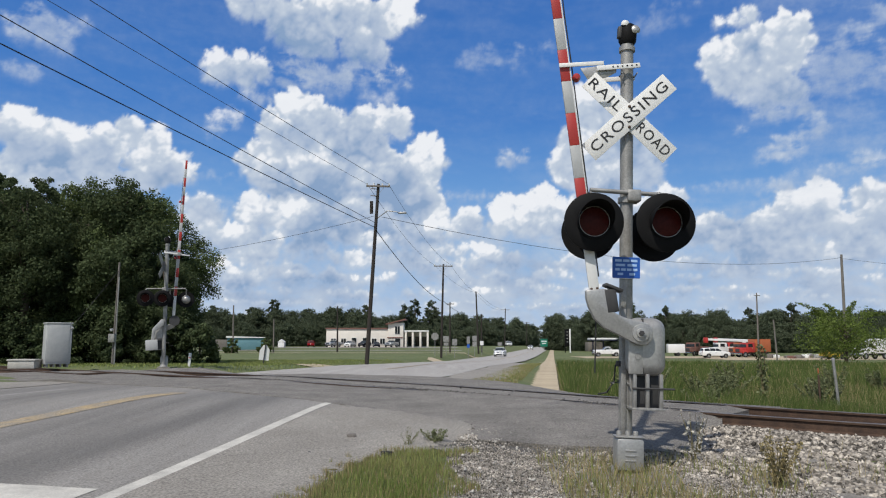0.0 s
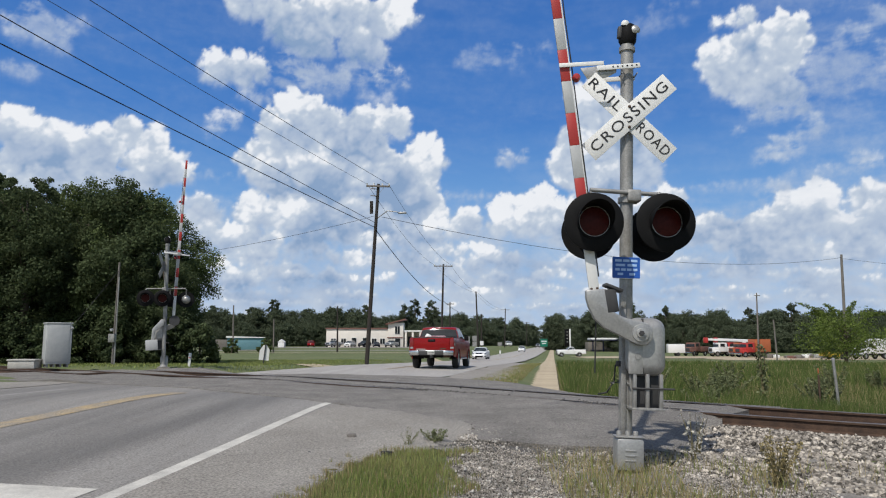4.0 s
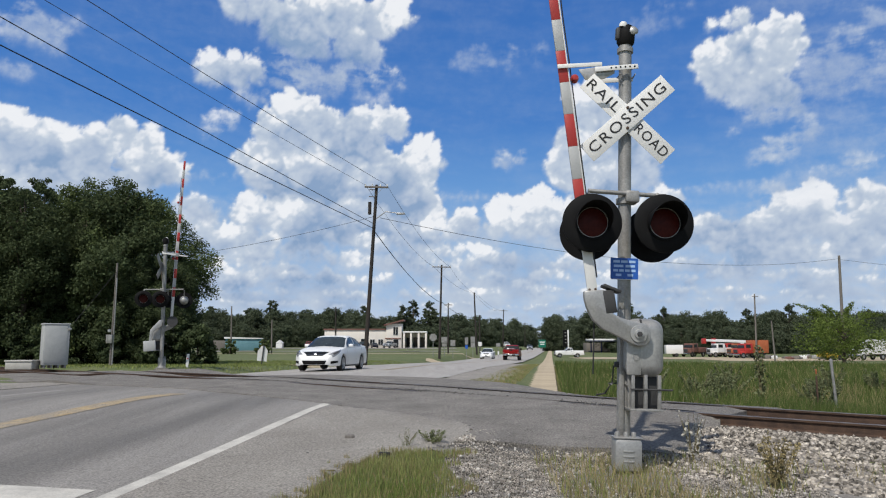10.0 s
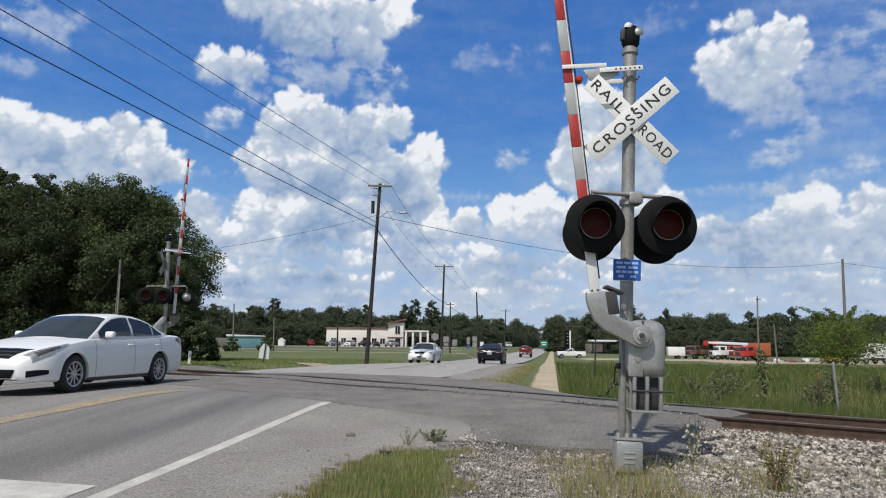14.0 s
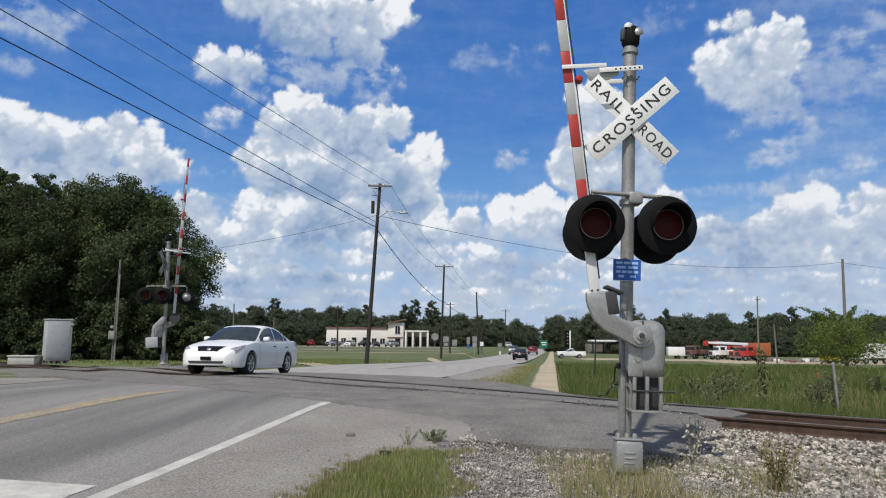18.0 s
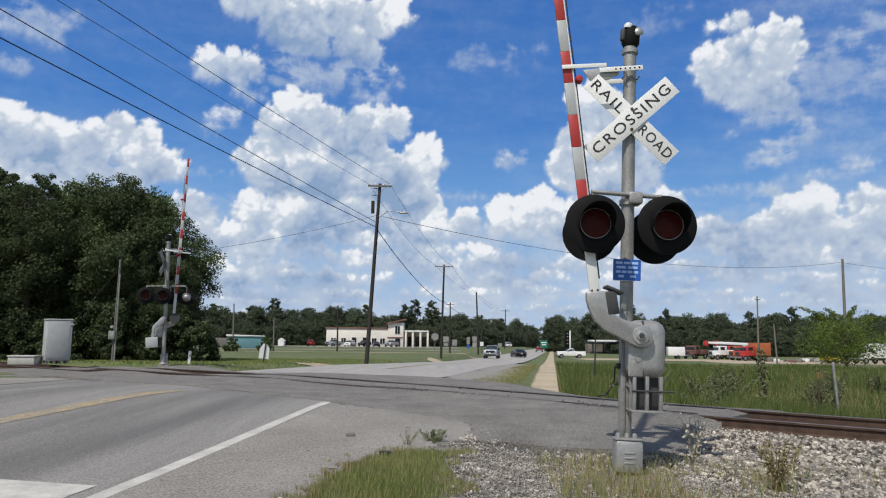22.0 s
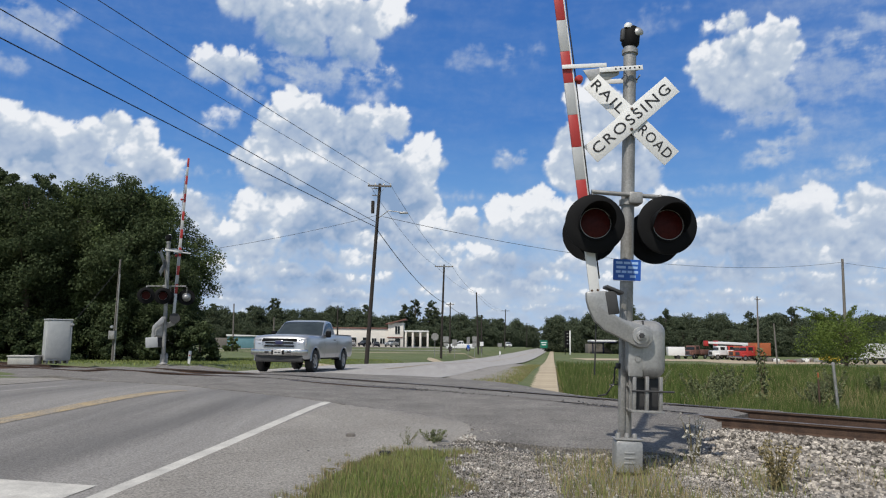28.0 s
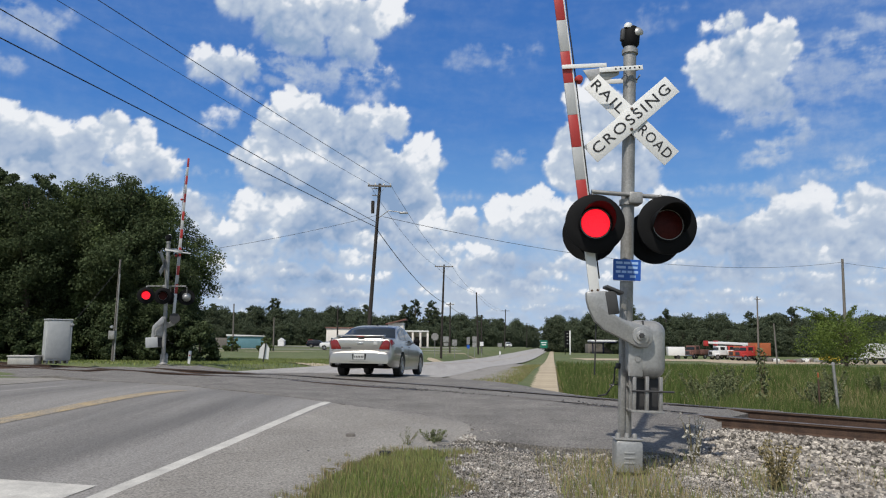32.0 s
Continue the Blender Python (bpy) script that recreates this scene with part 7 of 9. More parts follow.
part("meter_box", box(0.30, 0.16, 0.42, bevel=0.02), M["galv"], service, "grey meter box", m=pose(-0.02, -0.18, 1.35))
part("meter", lathe([(0, 0.09), (0.07, 0.08), (0.085, 0), (0, 0)], 14, m=pose(0, 0, 0, 90)), M["lamp_clear"], service, "round glass meter", m=pose(0.0, -0.26, 1.75))
part("conduit", tube((0.14, -0.10, 0), (0.14, -0.10, 4.4), 0.035, n=8), M["galv"], service, "steel conduit")


def span(label, a, b, sag, r=0.016, n=24):
    a, b = Vector(a), Vector(b)
    pts = [a.lerp(b, i / n) - Vector((0, 0, sag * 4 * (i / n) * (1 - i / n))) for i in range(n + 1)]
    ob = new("overhead_wire", mesh_of("overhead_wire", pipe(pts, r, 5), M["wire"], 60))
    return tagged(ob, label, "cable", "overhead wires")


HEAD = Vector((-4.13, 44.85, 10.9))
ARM2 = Vector((0.05, 83.9, 9.95))
for dx, through_at, r in ((-0.70, (-11.0, 20.0, 10.65), 0.010), (0.66, (-9.75, 20.0, 10.62), 0.013)):
    start = HEAD + Vector((dx, 0, 0.05))
    span("thin power line slung from the leaning pole", start, start + (Vector(through_at) - start) * 1.45, 0.12, r)
    span("thin power line between two poles", start, ARM2 + Vector((dx * 1.4, 0, 0)), 0.7, 0.012)
for z, through_at, r in ((8.45, (-13.15, 20.0, 10.65), 0.018), (8.15, (-13.05, 20.0, 9.75), 0.021)):
    start = Vector((-4.28, 44.85, z))
    span("thick black cable slung from the leaning pole", start, start + (Vector(through_at) - start) * 1.45, 0.12, r)
span("thick black cable between two poles", (-4.25, 44.8, 8.0), (-0.1, 83.8, 5.7), 0.6, 0.028)
span("black cable along the road", (-0.1, 83.8, 5.9), (5.85, 123.9, 5.5), 0.7, 0.024)
for dx in (-1.0, 0.9):
    span("thin power line along the road", ARM2 + Vector((dx, 0, 0)), (5.72 + dx * 0.2, 123.9, 9.6), 0.6, 0.013)
    span("thin power line along the road", (5.72 + dx * 0.2, 123.9, 9.6), (17.35 + dx, 199.9, 10.0), 1.0, 0.016)
span("thin service wire towards the wood", (-4.3, 44.8, 8.9), (-21.5, 47.0, 6.1), 0.35, 0.012)
span("long thin wire over the field", (-3.9, 44.9, 8.85), (44.7, 79.9, 10.4), 1.7, 0.016, 40)
span("long thin wire over the field", (44.7, 79.9, 10.3), (100.0, 95.0, 10.0), 1.0, 0.016)
span("guy wire from the weathered pole", (-16.33, 35.95, 4.5), (-17.9, 33.2, 0.6), 0.02, 0.010)

# ---- beside the railway, left ----
cab = thing("relay_cabinet", "pale grey steel railway relay cabinet beside the track", "cabinet", m=pose(-15.42, 28.9, -0.02, 0, 0, 38))
part("body", box(0.90, 0.72, 1.60, (0, 0, 0.90), 0.02), M["silver_sheet"], cab, "pale grey sheet steel body")
part("roof_cap", box(0.96, 0.78, 0.06, (0, 0, 1.71), 0.02), M["silver_sheet"], cab)
part("door", box(0.78, 0.03, 1.46, bevel=0.01), M["silver_sheet"], cab, "flush steel door", m=pose(-0.02, -0.365, 0.92))
part("door_handle", box(0.05, 0.05, 0.16, bevel=0.012), M["plastic"], cab.children[-1], m=pose(0.02, -0.03, 0.04))
part("side_panel", box(0.03, 0.60, 1.46, bevel=0.01), M["silver_sheet"], cab, m=pose(0.455, 0.0, 0.92))
part("latch", box(0.06, 0.05, 0.10, bevel=0.01), M["galv"], cab.children[-1], m=pose(0.02, -0.12, 0.05))
part("work_lamp", box(0.12, 0.14, 0.09, bevel=0.02), M["alu"], cab, m=pose(0.44, -0.38, 1.52))
for x in (-0.36, -0.12, 0.12, 0.36):
    part("foot", box(0.08, 0.66, 0.12, (0, 0, 0.04), 0.01), M["galv"], cab, m=pose(x, 0, 0))
low_box = thing("concrete_vault", "low pale concrete cable vault beside the cabinet", "utility box", m=pose(-16.35, 28.4, -0.05, 0, 0, 6))
part("body", box(0.98, 0.7, 0.30, (0, 0, 0.13), 0.02), M["vault"], low_box, "pale concrete body")
part("lid", box(1.05, 0.76, 0.06, (0, 0, 0.305), 0.015), M["vault"], low_box, "flat lid")
marker = thing("marker_post", "small white marker post in the grass", "post", m=pose(-10.0, 28.6, -0.02, 0, 3))
part("post", box(0.11, 0.04, 0.56, (0, 0, 0.26), 0.012), M["white_sheet"], marker)
part("band", box(0.08, 0.045, 0.05, (0, 0, 0.36), 0.004), M["red_sheet"], marker, "red warning band")
back_sign = thing("small_road_sign", "back of a small white sign leaning on a dark post", "road sign", m=pose(-10.4, 42.0, -0.30, 0, 6, 20))
part("post", tube((0, 0, -0.2), (0, 0, 1.15), 0.035, n=8), M["plastic"], back_sign, "dark post")
part("plate", slab([(-0.28, 0.22), (-0.30, 0.75), (-0.12, 1.08), (0.06, 1.10), (0.26, 0.85), (0.28, 0.22)], 0.006), M["white_sheet"], back_sign, "white plate", m=pose(0, 0.04, 0))


# ---- road signs, right and left of the far road ----
def sign_post(label, x, y, plates, h=2.6, group="road signs"):
    s = thing("road_sign", label, "road sign", group, m=Matrix.Translation((x, y, float(height(x, y)) - 0.02)))
    part("post", tube((0, 0, -0.2), (0, 0, h), 0.035, n=8), M["galv"], s, "steel post")
    for outline, mt, z, words in plates:
        part("plate", slab(outline, 0.006, m=pose(0, -0.05, z)), M[mt], s, words)
    return s


def oct_outline(r):
    return [(r * math.cos(math.pi / 8 + k * math.pi / 4), r * math.sin(math.pi / 8 + k * math.pi / 4)) for k in range(8)]


def rect(w, h):
    return [(-w / 2, -h / 2), (w / 2, -h / 2), (w / 2, h / 2), (-w / 2, h / 2)]


sign_post("pale back of an octagonal stop sign on a post", -0.95, 85.0, [(oct_outline(0.46), "galv", 2.35, "pale grey plate back")], 2.7)
sign_post("pale backs of two rectangular signs on posts", 0.4, 93.0, [(rect(0.75, 0.75), "galv", 2.1, "plate back"), (rect(0.6, 0.4), "galv", 1.45, "plate back")], 2.5)
sign_post("pale back of a rectangular sign on a post", 1.5, 93.0, [(rect(0.62, 0.80), "galv", 2.0, "plate back")], 2.4)
sign_post("grey and blue route sign on a post", 3.6, 103.0, [(rect(0.45, 1.0), "galv", 2.6, "plate back"), (rect(0.40, 0.5), "blue_sign", 1.75, "blue panel")], 3.1)
sign_post("white and grey route sign on a post", 4.5, 103.0, [(rect(0.62, 0.75), "galv", 2.9, "plate back"), (rect(0.62, 0.70), "galv", 2.1, "plate back")], 3.3)
sign_post("small white sign on a post", 6.0, 112.0, [(rect(0.55, 0.65), "trim_white", 2.3, "white panel")], 2.6)
sign_post("small white sign on a post by the verge", 11.8, 150.0, [(rect(0.9, 0.7), "galv", 2.2, "plate back")], 2.6)
g = sign_post("large green guide sign beside the far road", 24.0, 172.0, [(rect(1.7, 1.8), "green_sign", 2.5, "green guide panel")], 3.4)
part("lettering_bar", box(1.3, 0.01, 0.22), M["trim_white"], g, m=pose(0, -0.07, 2.85))
part("lettering_bar", box(1.0, 0.01, 0.22), M["trim_white"], g, m=pose(0, -0.07, 2.35))
sign_post("thin white reflector post on the verge", 9.3, 118.0, [(rect(0.25, 0.5), "trim_white", 0.9, "white reflector")], 1.2)
pylon = thing("shop_sign", "tall black and white roadside shop sign", "sign", m=Matrix.Translation((32.7, 190.0, -1.75)))
for x in (-0.62, 0.68):
    part("sign_leg", box(0.16 if x < 0 else 0.34, 0.25, 6.4, (x, 0, 3.1), 0.02), M["black" if x < 0 else "trim_white"], pylon, "dark leg" if x < 0 else "white leg")
part("sign_face", box(1.0, 0.25, 4.4, (0, 0, 4.0), 0.03), M["black"], pylon, "black face")
for z in (2.9, 3.8, 4.7, 5.5):
    part("lettering_bar", box(0.45, 0.02, 0.20), M["galv"], pylon, m=pose(0, -0.135, z))

# ---- buildings ----
def building(name, label, x, y, z, turn=0):
    return thing(name, label, "building", m=pose(x, y, z, 0, 0, turn))


def window(b, x, y, z, w, h, door=False):
    win = part("door" if door else "window", box(w, 0.14, h, bevel=0.02), M["trim_white"], b, "white frame", m=pose(x, y, z))
    part("pane", box(w - 0.16, 0.06, h - 0.16), M["glass_dark"], win, "dark glass", m=pose(0, -0.055, 0))
    if not door:
        part("mullion", box(0.07, 0.05, h - 0.14), M["trim_white"], win, m=pose(0, -0.09, 0))


shop = building("showroom_building", "long cream metal building with a brown-roofed entrance tower", -25.0, 208.0, -0.35)
part("wall", box(18.0, 12.0, 5.2, (0.4, 6, 2.6), 0.03), M["cream"], shop, "cream metal siding")
part("roof", box(18.6, 12.6, 0.35, (0.4, 6, 5.35), 0.05), M["brown_roof"], shop, "low brown roof edge")
for x in (-6.5, -3.6, -0.6, 2.6, 5.2, 7.6):
    window(shop, x, -0.05, 1.7 if x not in (-0.6, 2.6) else 1.45, 1.5, 1.7 if x not in (-0.6, 2.6) else 2.6, x in (-0.6, 2.6))
part("tower", box(4.4, 7.0, 7.0, (11.4, 3.0, 3.5), 0.03), M["cream"], shop, "cream entrance tower")
part("tower_roof", slab([(-2.9, 0), (-2.9, 0.28), (2.7, 1.75), (2.9, 1.75), (2.9, 1.42)], 7.8), M["brown_roof"], shop, "slanting brown roof", m=pose(11.4, -1.3, 6.4))
part("tower_band", box(4.5, 0.2, 0.3), M["brown_roof"], shop, "brown band", m=pose(11.2, -0.6, 2.75))
window(shop, 11.9, -0.55, 4.9, 1.5, 2.4)
window(shop, 12.0, -0.55, 1.35, 1.6, 2.5, True)
part("canopy", box(7.0, 8.0, 0.4, (17.4, 3.6, 4.6), 0.04), M["trim_white"], shop, "white porch roof")
part("porch_wall", box(6.6, 0.3, 4.3, (17.4, 6.4, 2.2), 0.02), M["cream"], shop, "shaded back wall")
for x in (14.3, 16.3, 18.5, 20.6):
    part("column", box(0.55, 0.55, 4.4, (x, 0.0, 2.2), 0.02), M["cream"], shop, "square column")
for x in (15.3, 17.4, 19.5):
    window(shop, x, 6.2, 1.7, 1.5, 3.0, True)
shed = building("teal_shed", "low teal metal shed with a pale roof", -41.0, 150.0, -0.5, 12)
shed.scale = (0.84, 0.84, 0.9)
part("wall", box(8.6, 7.0, 2.7, (0, 3.5, 1.35), 0.03), M["teal"], shed, "teal metal siding")
part("roof", slab([(-4.6, 0), (4.6, 0.0), (4.6, 0.18), (-4.6, 0.42)], 7.6), M["trim_white"], shed, "pale sloping roof", m=pose(0, -0.3, 2.7))
part("lean_to", box(4.2, 5.0, 2.3, (-6.2, 4.0, 1.15), 0.03), M["wood_grey"], shed, "grey lean-to")
station = building("fuel_station", "distant fuel station with a white and navy canopy", 47.6, 215.0, -1.7)
station.scale = (0.85, 0.85, 0.85)
part("canopy", box(9.5, 7.0, 0.9, (0, 0, 4.3), 0.05), M["trim_white"], station, "white canopy")
part("canopy_band", box(9.6, 7.1, 0.35, (0, 0, 4.05), 0.02), M["navy"], station, "navy band")
for x in (-3.6, 0, 3.6):
    part("column", box(0.4, 0.4, 4.0, (x, 0, 2.0), 0.02), M["navy"], station, "navy column")
part("kiosk", box(10.0, 6.0, 3.4, (1.0, 9.0, 1.7), 0.05), M["wood_grey"], station, "grey kiosk")
house = building("white_hut", "small white hut on the far lawn", -44.6, 200.0, -0.4)
part("wall", box(1.7, 1.7, 1.5, (0, 0, 0.75), 0.02), M["trim_white"], house)
part("roof", slab([(-1.0, 0), (0, 0.8), (1.0, 0)], 1.9), M["trim_white"], house, "gabled roof", m=pose(0, -0.95, 1.5))

# paths and yards
def yard(name, label, x0, x1, y0, y1, mt, lift=0.03, nx=12, ny=8):
    me = sheet(name, np.linspace(x0, x1, nx), np.linspace(y0, y1, ny), height, M[mt], lift)
    return tagged(new(name, me), label, "paving", kind="structure")


yard("parking_lot", "pale asphalt parking lot before the cream building", -60, 4, 186, 209, "asphalt", 0.06)
yard("side_road", "pale concrete side road across the lawn", -60, 3.5, 132.5, 140.5, "asphalt", 0.06, 40, 6)
yard("drive_strip", "narrow pale concrete path across the lawn", -34, 6, 108, 110.5, "concrete", 0.05, 30, 3)
yard("side_road_right", "pale gravel side road towards the truck yard", 24.5, 110, 124, 141, "concrete", 0.05, 40, 8)
yard("truck_yard", "pale sandy truck yard", 44, 100, 112, 124, "concrete", 0.045, 30, 6)
yard("field_path", "narrow pale path across the rough field", 8.6, 30, 63.5, 66, "concrete", 0.08, 30, 3)
yard("verge_sand", "patch of bare sand at the road edge", -8.6, -5.6, 38.0, 41.5, "concrete", 0.04, 8, 6)
yard("verge_sand_far", "patch of bare sand at the road edge", -1.6, 0.6, 74.0, 80, "concrete", 0.05, 8, 6)


# sidewalk of concrete slabs
def sidewalk():
    walk_way = thing("sidewalk", "worn buff concrete sidewalk through the grass", "sidewalk", kind="structure")
    base = part("slab", box(1.12, 1.46, 0.10, bevel=0.015, seg=1), M["concrete"], walk_way, "buff concrete slab", m=pose(4.3, 23.5, -2))
    for i in range(150):
        y = 20.5 + 1.5 * i
        x = 4.3 + (y - 31) * 0.152
        sl = math.degrees(math.atan2(float(height(x, y + 0.7) - height(x, y - 0.7)), 1.4))
        m = pose(x + 0.01 * math.sin(i * 2.1), y, float(height(x, y)) + 0.03, sl, 0, -8.64 + 0.4 * math.sin(i * 1.7))
        if i == 0:
            base.matrix_basis = m
        else:
            again(base, m)


sidewalk()


# ---- truck yard and parked vehicles ----
def work_truck(name, label, x, y, turn, cab_mat, body_kind, body_mat, length=7.5, boom=None):
    t = thing(name, label, "truck", m=pose(x, y, float(height(x, y)) + 0.07, 0, 0, turn))
    part("chassis", box(0.9, length, 0.25, (0, 0, 0.75), 0.02), M["plastic"], t)
    f = length / 2
    part("hood", box(1.9, 1.3, 0.95, (0, f - 0.55, 1.25), 0.15, seg=3), M[cab_mat], t, "rounded bonnet")
    part("cab", box(2.2, 1.7, 1.75, (0, f - 1.9, 1.75), 0.12, seg=3), M[cab_mat], t, "boxy cab")
    part("windscreen", box(1.9, 0.06, 0.65), M["glass_dark"], t, "dark windscreen", m=pose(0, f - 1.04, 2.15, 12))
    for sx in (1, -1):
        part("side_window", box(0.05, 0.9, 0.6), M["glass_dark"], t, "side window", m=pose(sx * 1.10, f - 1.8, 2.15))
        part("fender", box(0.34, 1.1, 0.55, bevel=0.12, seg=3), M[cab_mat], t, m=pose(sx * 0.95, f - 0.75, 0.95))
    part("bumper", box(2.2, 0.2, 0.3, (0, f + 0.12, 0.62), 0.03), M["chrome"], t, "front bumper")
    part("grille", box(1.2, 0.08, 0.6, (0, f + 0.10, 1.25), 0.03), M["plastic"], t, "grille")
    bl = length - 2.9
    if body_kind == "box":
        part("cargo_box", box(2.4, bl, 2.3, (0, -f + bl / 2, 2.1), 0.04), M[body_mat], t, "box body")
    else:
        part("service_body", box(2.3, bl, 1.0, (0, -f + bl / 2, 1.35), 0.04), M[body_mat], t, "service body")
        for k in range(3):
            part("locker_door", box(0.03, bl / 3 - 0.15, 0.75), M[body_mat], t, m=pose(1.165, -f + bl * (k + 0.5) / 3, 1.35))
    if boom:
        part("turret", lathe([(0, 0), (0.4, 0), (0.35, 0.9), (0, 0.9)], 14), M[boom[0]], t, m=pose(0, -f + 1.6, 1.85))
        part("boom", box(0.45, length + 1.6, 0.42, (0, 0.6, 0), 0.05), M[boom[0]], t, "long folded boom", m=pose(0, -0.6, 3.05, 2))
        part("bucket", box(0.75, 0.7, 1.0, bevel=0.08), M[boom[1]], t, "red bucket", m=pose(0, f + 1.0, 3.1))
    for sx in (1, -1):
        for wy in (f - 0.75, -f + 1.3):
            w = part("wheel", lathe([(0.27, -0.14), (0.46, -0.14), (0.5, -0.09), (0.5, 0.09), (0.46, 0.14), (0.27, 0.14)], 20, m=pose(0, 0, 0, 0, 90)), M["rubber"], t, "black tyre", m=pose(sx * 1.0, wy, 0.5))
            part("hub", lathe([(0, 0.10), (0.28, 0.06), (0.28, -0.06), (0, -0.1)], 14, m=pose(0, 0, 0, 0, 90)), M["alloy"], w)
    return t


work_truck("bucket_truck", "white bucket truck with a long folded boom", 55.8, 140.0, 98, "white_paint", "service", "white_paint", 8.5, ("white_paint", "red_paint"))
work_truck("bucket_truck", "white and orange bucket truck with a folded boom", 58.8, 143.0, 98, "red_paint", "service", "white_paint", 8.5, ("white_paint", "red_paint"))
work_truck("work_truck", "orange work truck parked in the yard", 57.2, 136.0, 100, "orange", "service", "orange", 6.6)
work_truck("box_truck", "orange box truck with a red cab", 56.4, 132.0, 102, "red_paint", "box", "orange", 5.9)
work_truck("flatbed_truck", "dark red truck parked by the yard", 51.0, 146.0, 125, "brown_roof", "service", "brown_roof", 5.6)
work_truck("box_truck", "white box truck parked beside the tree", 68.9, 116.5, 104, "white_paint", "box", "white_paint", 5.8)
for x, y in ((45.6, 142.0),):
    tr = thing("box_trailer", "white box trailer parked at the yard", "trailer", m=pose(x, y, float(height(x, y)) + 0.07, 0, 0, 84))
    part("body", box(2.2, 3.2, 1.7, (0, 0, 1.5), 0.05), M["white_paint"], tr, "white body")
    for sx in (1, -1):
        part("wheel", lathe([(0, -0.12), (0.36, -0.12), (0.38, 0), (0.36, 0.12), (0, 0.12)], 16, m=pose(0, 0, 0, 0, 90)), M["rubber"], tr, "black tyre", m=pose(sx * 1.1, -0.3, 0.38))
loader = thing("yellow_loader", "yellow wheel loader beyond the field", "loader", m=pose(62.5, 115.5, float(height(62.5, 115.5)), 0, 0, 100))
loader.scale = (0.66, 0.66, 0.66)
part("body", box(1.7, 3.0, 1.0, (0, 0, 1.2), 0.12, seg=3), M["yellow_paint"], loader, "yellow body")
part("cab", box(1.3, 1.2, 1.2, (0, -0.2, 2.1), 0.08), M["glass_dark"], loader, "glazed cab")
part("arm", pipe([(0, 0.9, 1.4), (0, 2.2, 2.2), (0, 3.2, 1.6)], 0.14, 8), M["yellow_paint"], loader, "raised arm")
part("bucket", box(2.0, 0.8, 0.7, (0, 3.4, 1.3), 0.1), M["yellow_paint"], loader)
for sx in (1, -1):
    for wy in (1.0, -1.1):
        part("wheel", lathe([(0, -0.2), (0.55, -0.2), (0.62, 0), (0.55, 0.2), (0, 0.2)], 18, m=pose(0, 0, 0, 0, 90)), M["rubber"], loader, "black tyre", m=pose(sx * 0.9, wy, 0.62))
rngp = random.Random(8)
for i in range(26):
    x, y = rngp.uniform(57, 66), rngp.uniform(122, 130)
    s = rngp.uniform(0.5, 1.2)
    mt = rngp.choice(["wood_grey", "galv", "brown_roof", "plastic", "trim_white", "wood_grey"])
    sc = new("scrap_lump", mesh_of("scrap_lump", box(1.4 * s, 1.0 * s, 0.7 * s, (0, 0, 0.3 * s), 0.12 * s), M[mt], 40))
    sc.matrix_basis = pose(x, y, float(height(x, y)) - 0.02, rngp.uniform(-9, 9), rngp.uniform(-9, 9), rngp.uniform(0, 180))
    tagged(sc, "lump of weathered scrap lying in the yard", "scrap", "scrap in the yard")


def parked(kind, name, label, x, y, turn, paint=None):
    c = copy_thing(cars[kind], pose(x, y, float(height(x, y)) + 0.08, 0, 0, turn))
    c.name = name
    if paint:
        for o in c.children:
            if o.data and o.data.materials and o.data.materials[0] == M[paint[0]]:
                o.data = o.data.copy()
                o.data.materials[0] = M[paint[1]]
    return tagged(c, label, "car", "parked cars")


def parked_row():
    parked("dark_suv", "parked_suv", "red sport utility car parked beside the building", -37.0, 203.0, 8, ("car_dark", "car_red"))
    parked("silver_pickup", "parked_pickup", "silver pickup parked before the cream building", -30.8, 204.0, 150)
    parked("dark_suv", "parked_suv", "white sport utility car parked before the building", -26.2, 203.5, 170, ("car_dark", "white_paint"))
    parked("dark_suv", "parked_suv", "dark sport utility car parked before the building", -22.0, 203.0, 160)
    parked("dark_sedan", "parked_sedan", "dark sedan parked before the building", -18.8, 204.0, 190)
    parked("silver_pickup", "parked_pickup", "silver pickup parked beside the entrance tower", -14.4, 203.0, 160)
    parked("white_suv", "parked_suv", "white sport utility car standing far down the road verge", 22.5, 250.0, 185)


parked_row()

# ---- fence posts and field ----
steel = thing("fence_post", "leaning grey steel fence post in the grass", "post", "fence posts", m=pose(9.24, 17.0, -0.95, 0, 0))
part("shaft", tube((0, 0, -0.3), (-0.10, 0, 1.47), 0.032, n=12), M["galv"], steel, "steel tube")
part("cap", lathe([(0.036, 0), (0.036, 0.05), (0.02, 0.07), (0, 0.075)], 12), M["galv"], steel, m=pose(-0.10, 0, 1.45))
thin = thing("fence_post", "thin rusty fence stake in the grass", "post", "fence posts", m=pose(9.03, 17.5, -0.95))
part("shaft", box(0.035, 0.035, 1.4, (0, 0, 0.40), 0.004), M["rust"], thin, "rusty steel stake")
part("flag", box(0.03, 0.02, 0.12, (0, 0, 1.20), 0.004), M["orange"], thin, "faded orange tip")


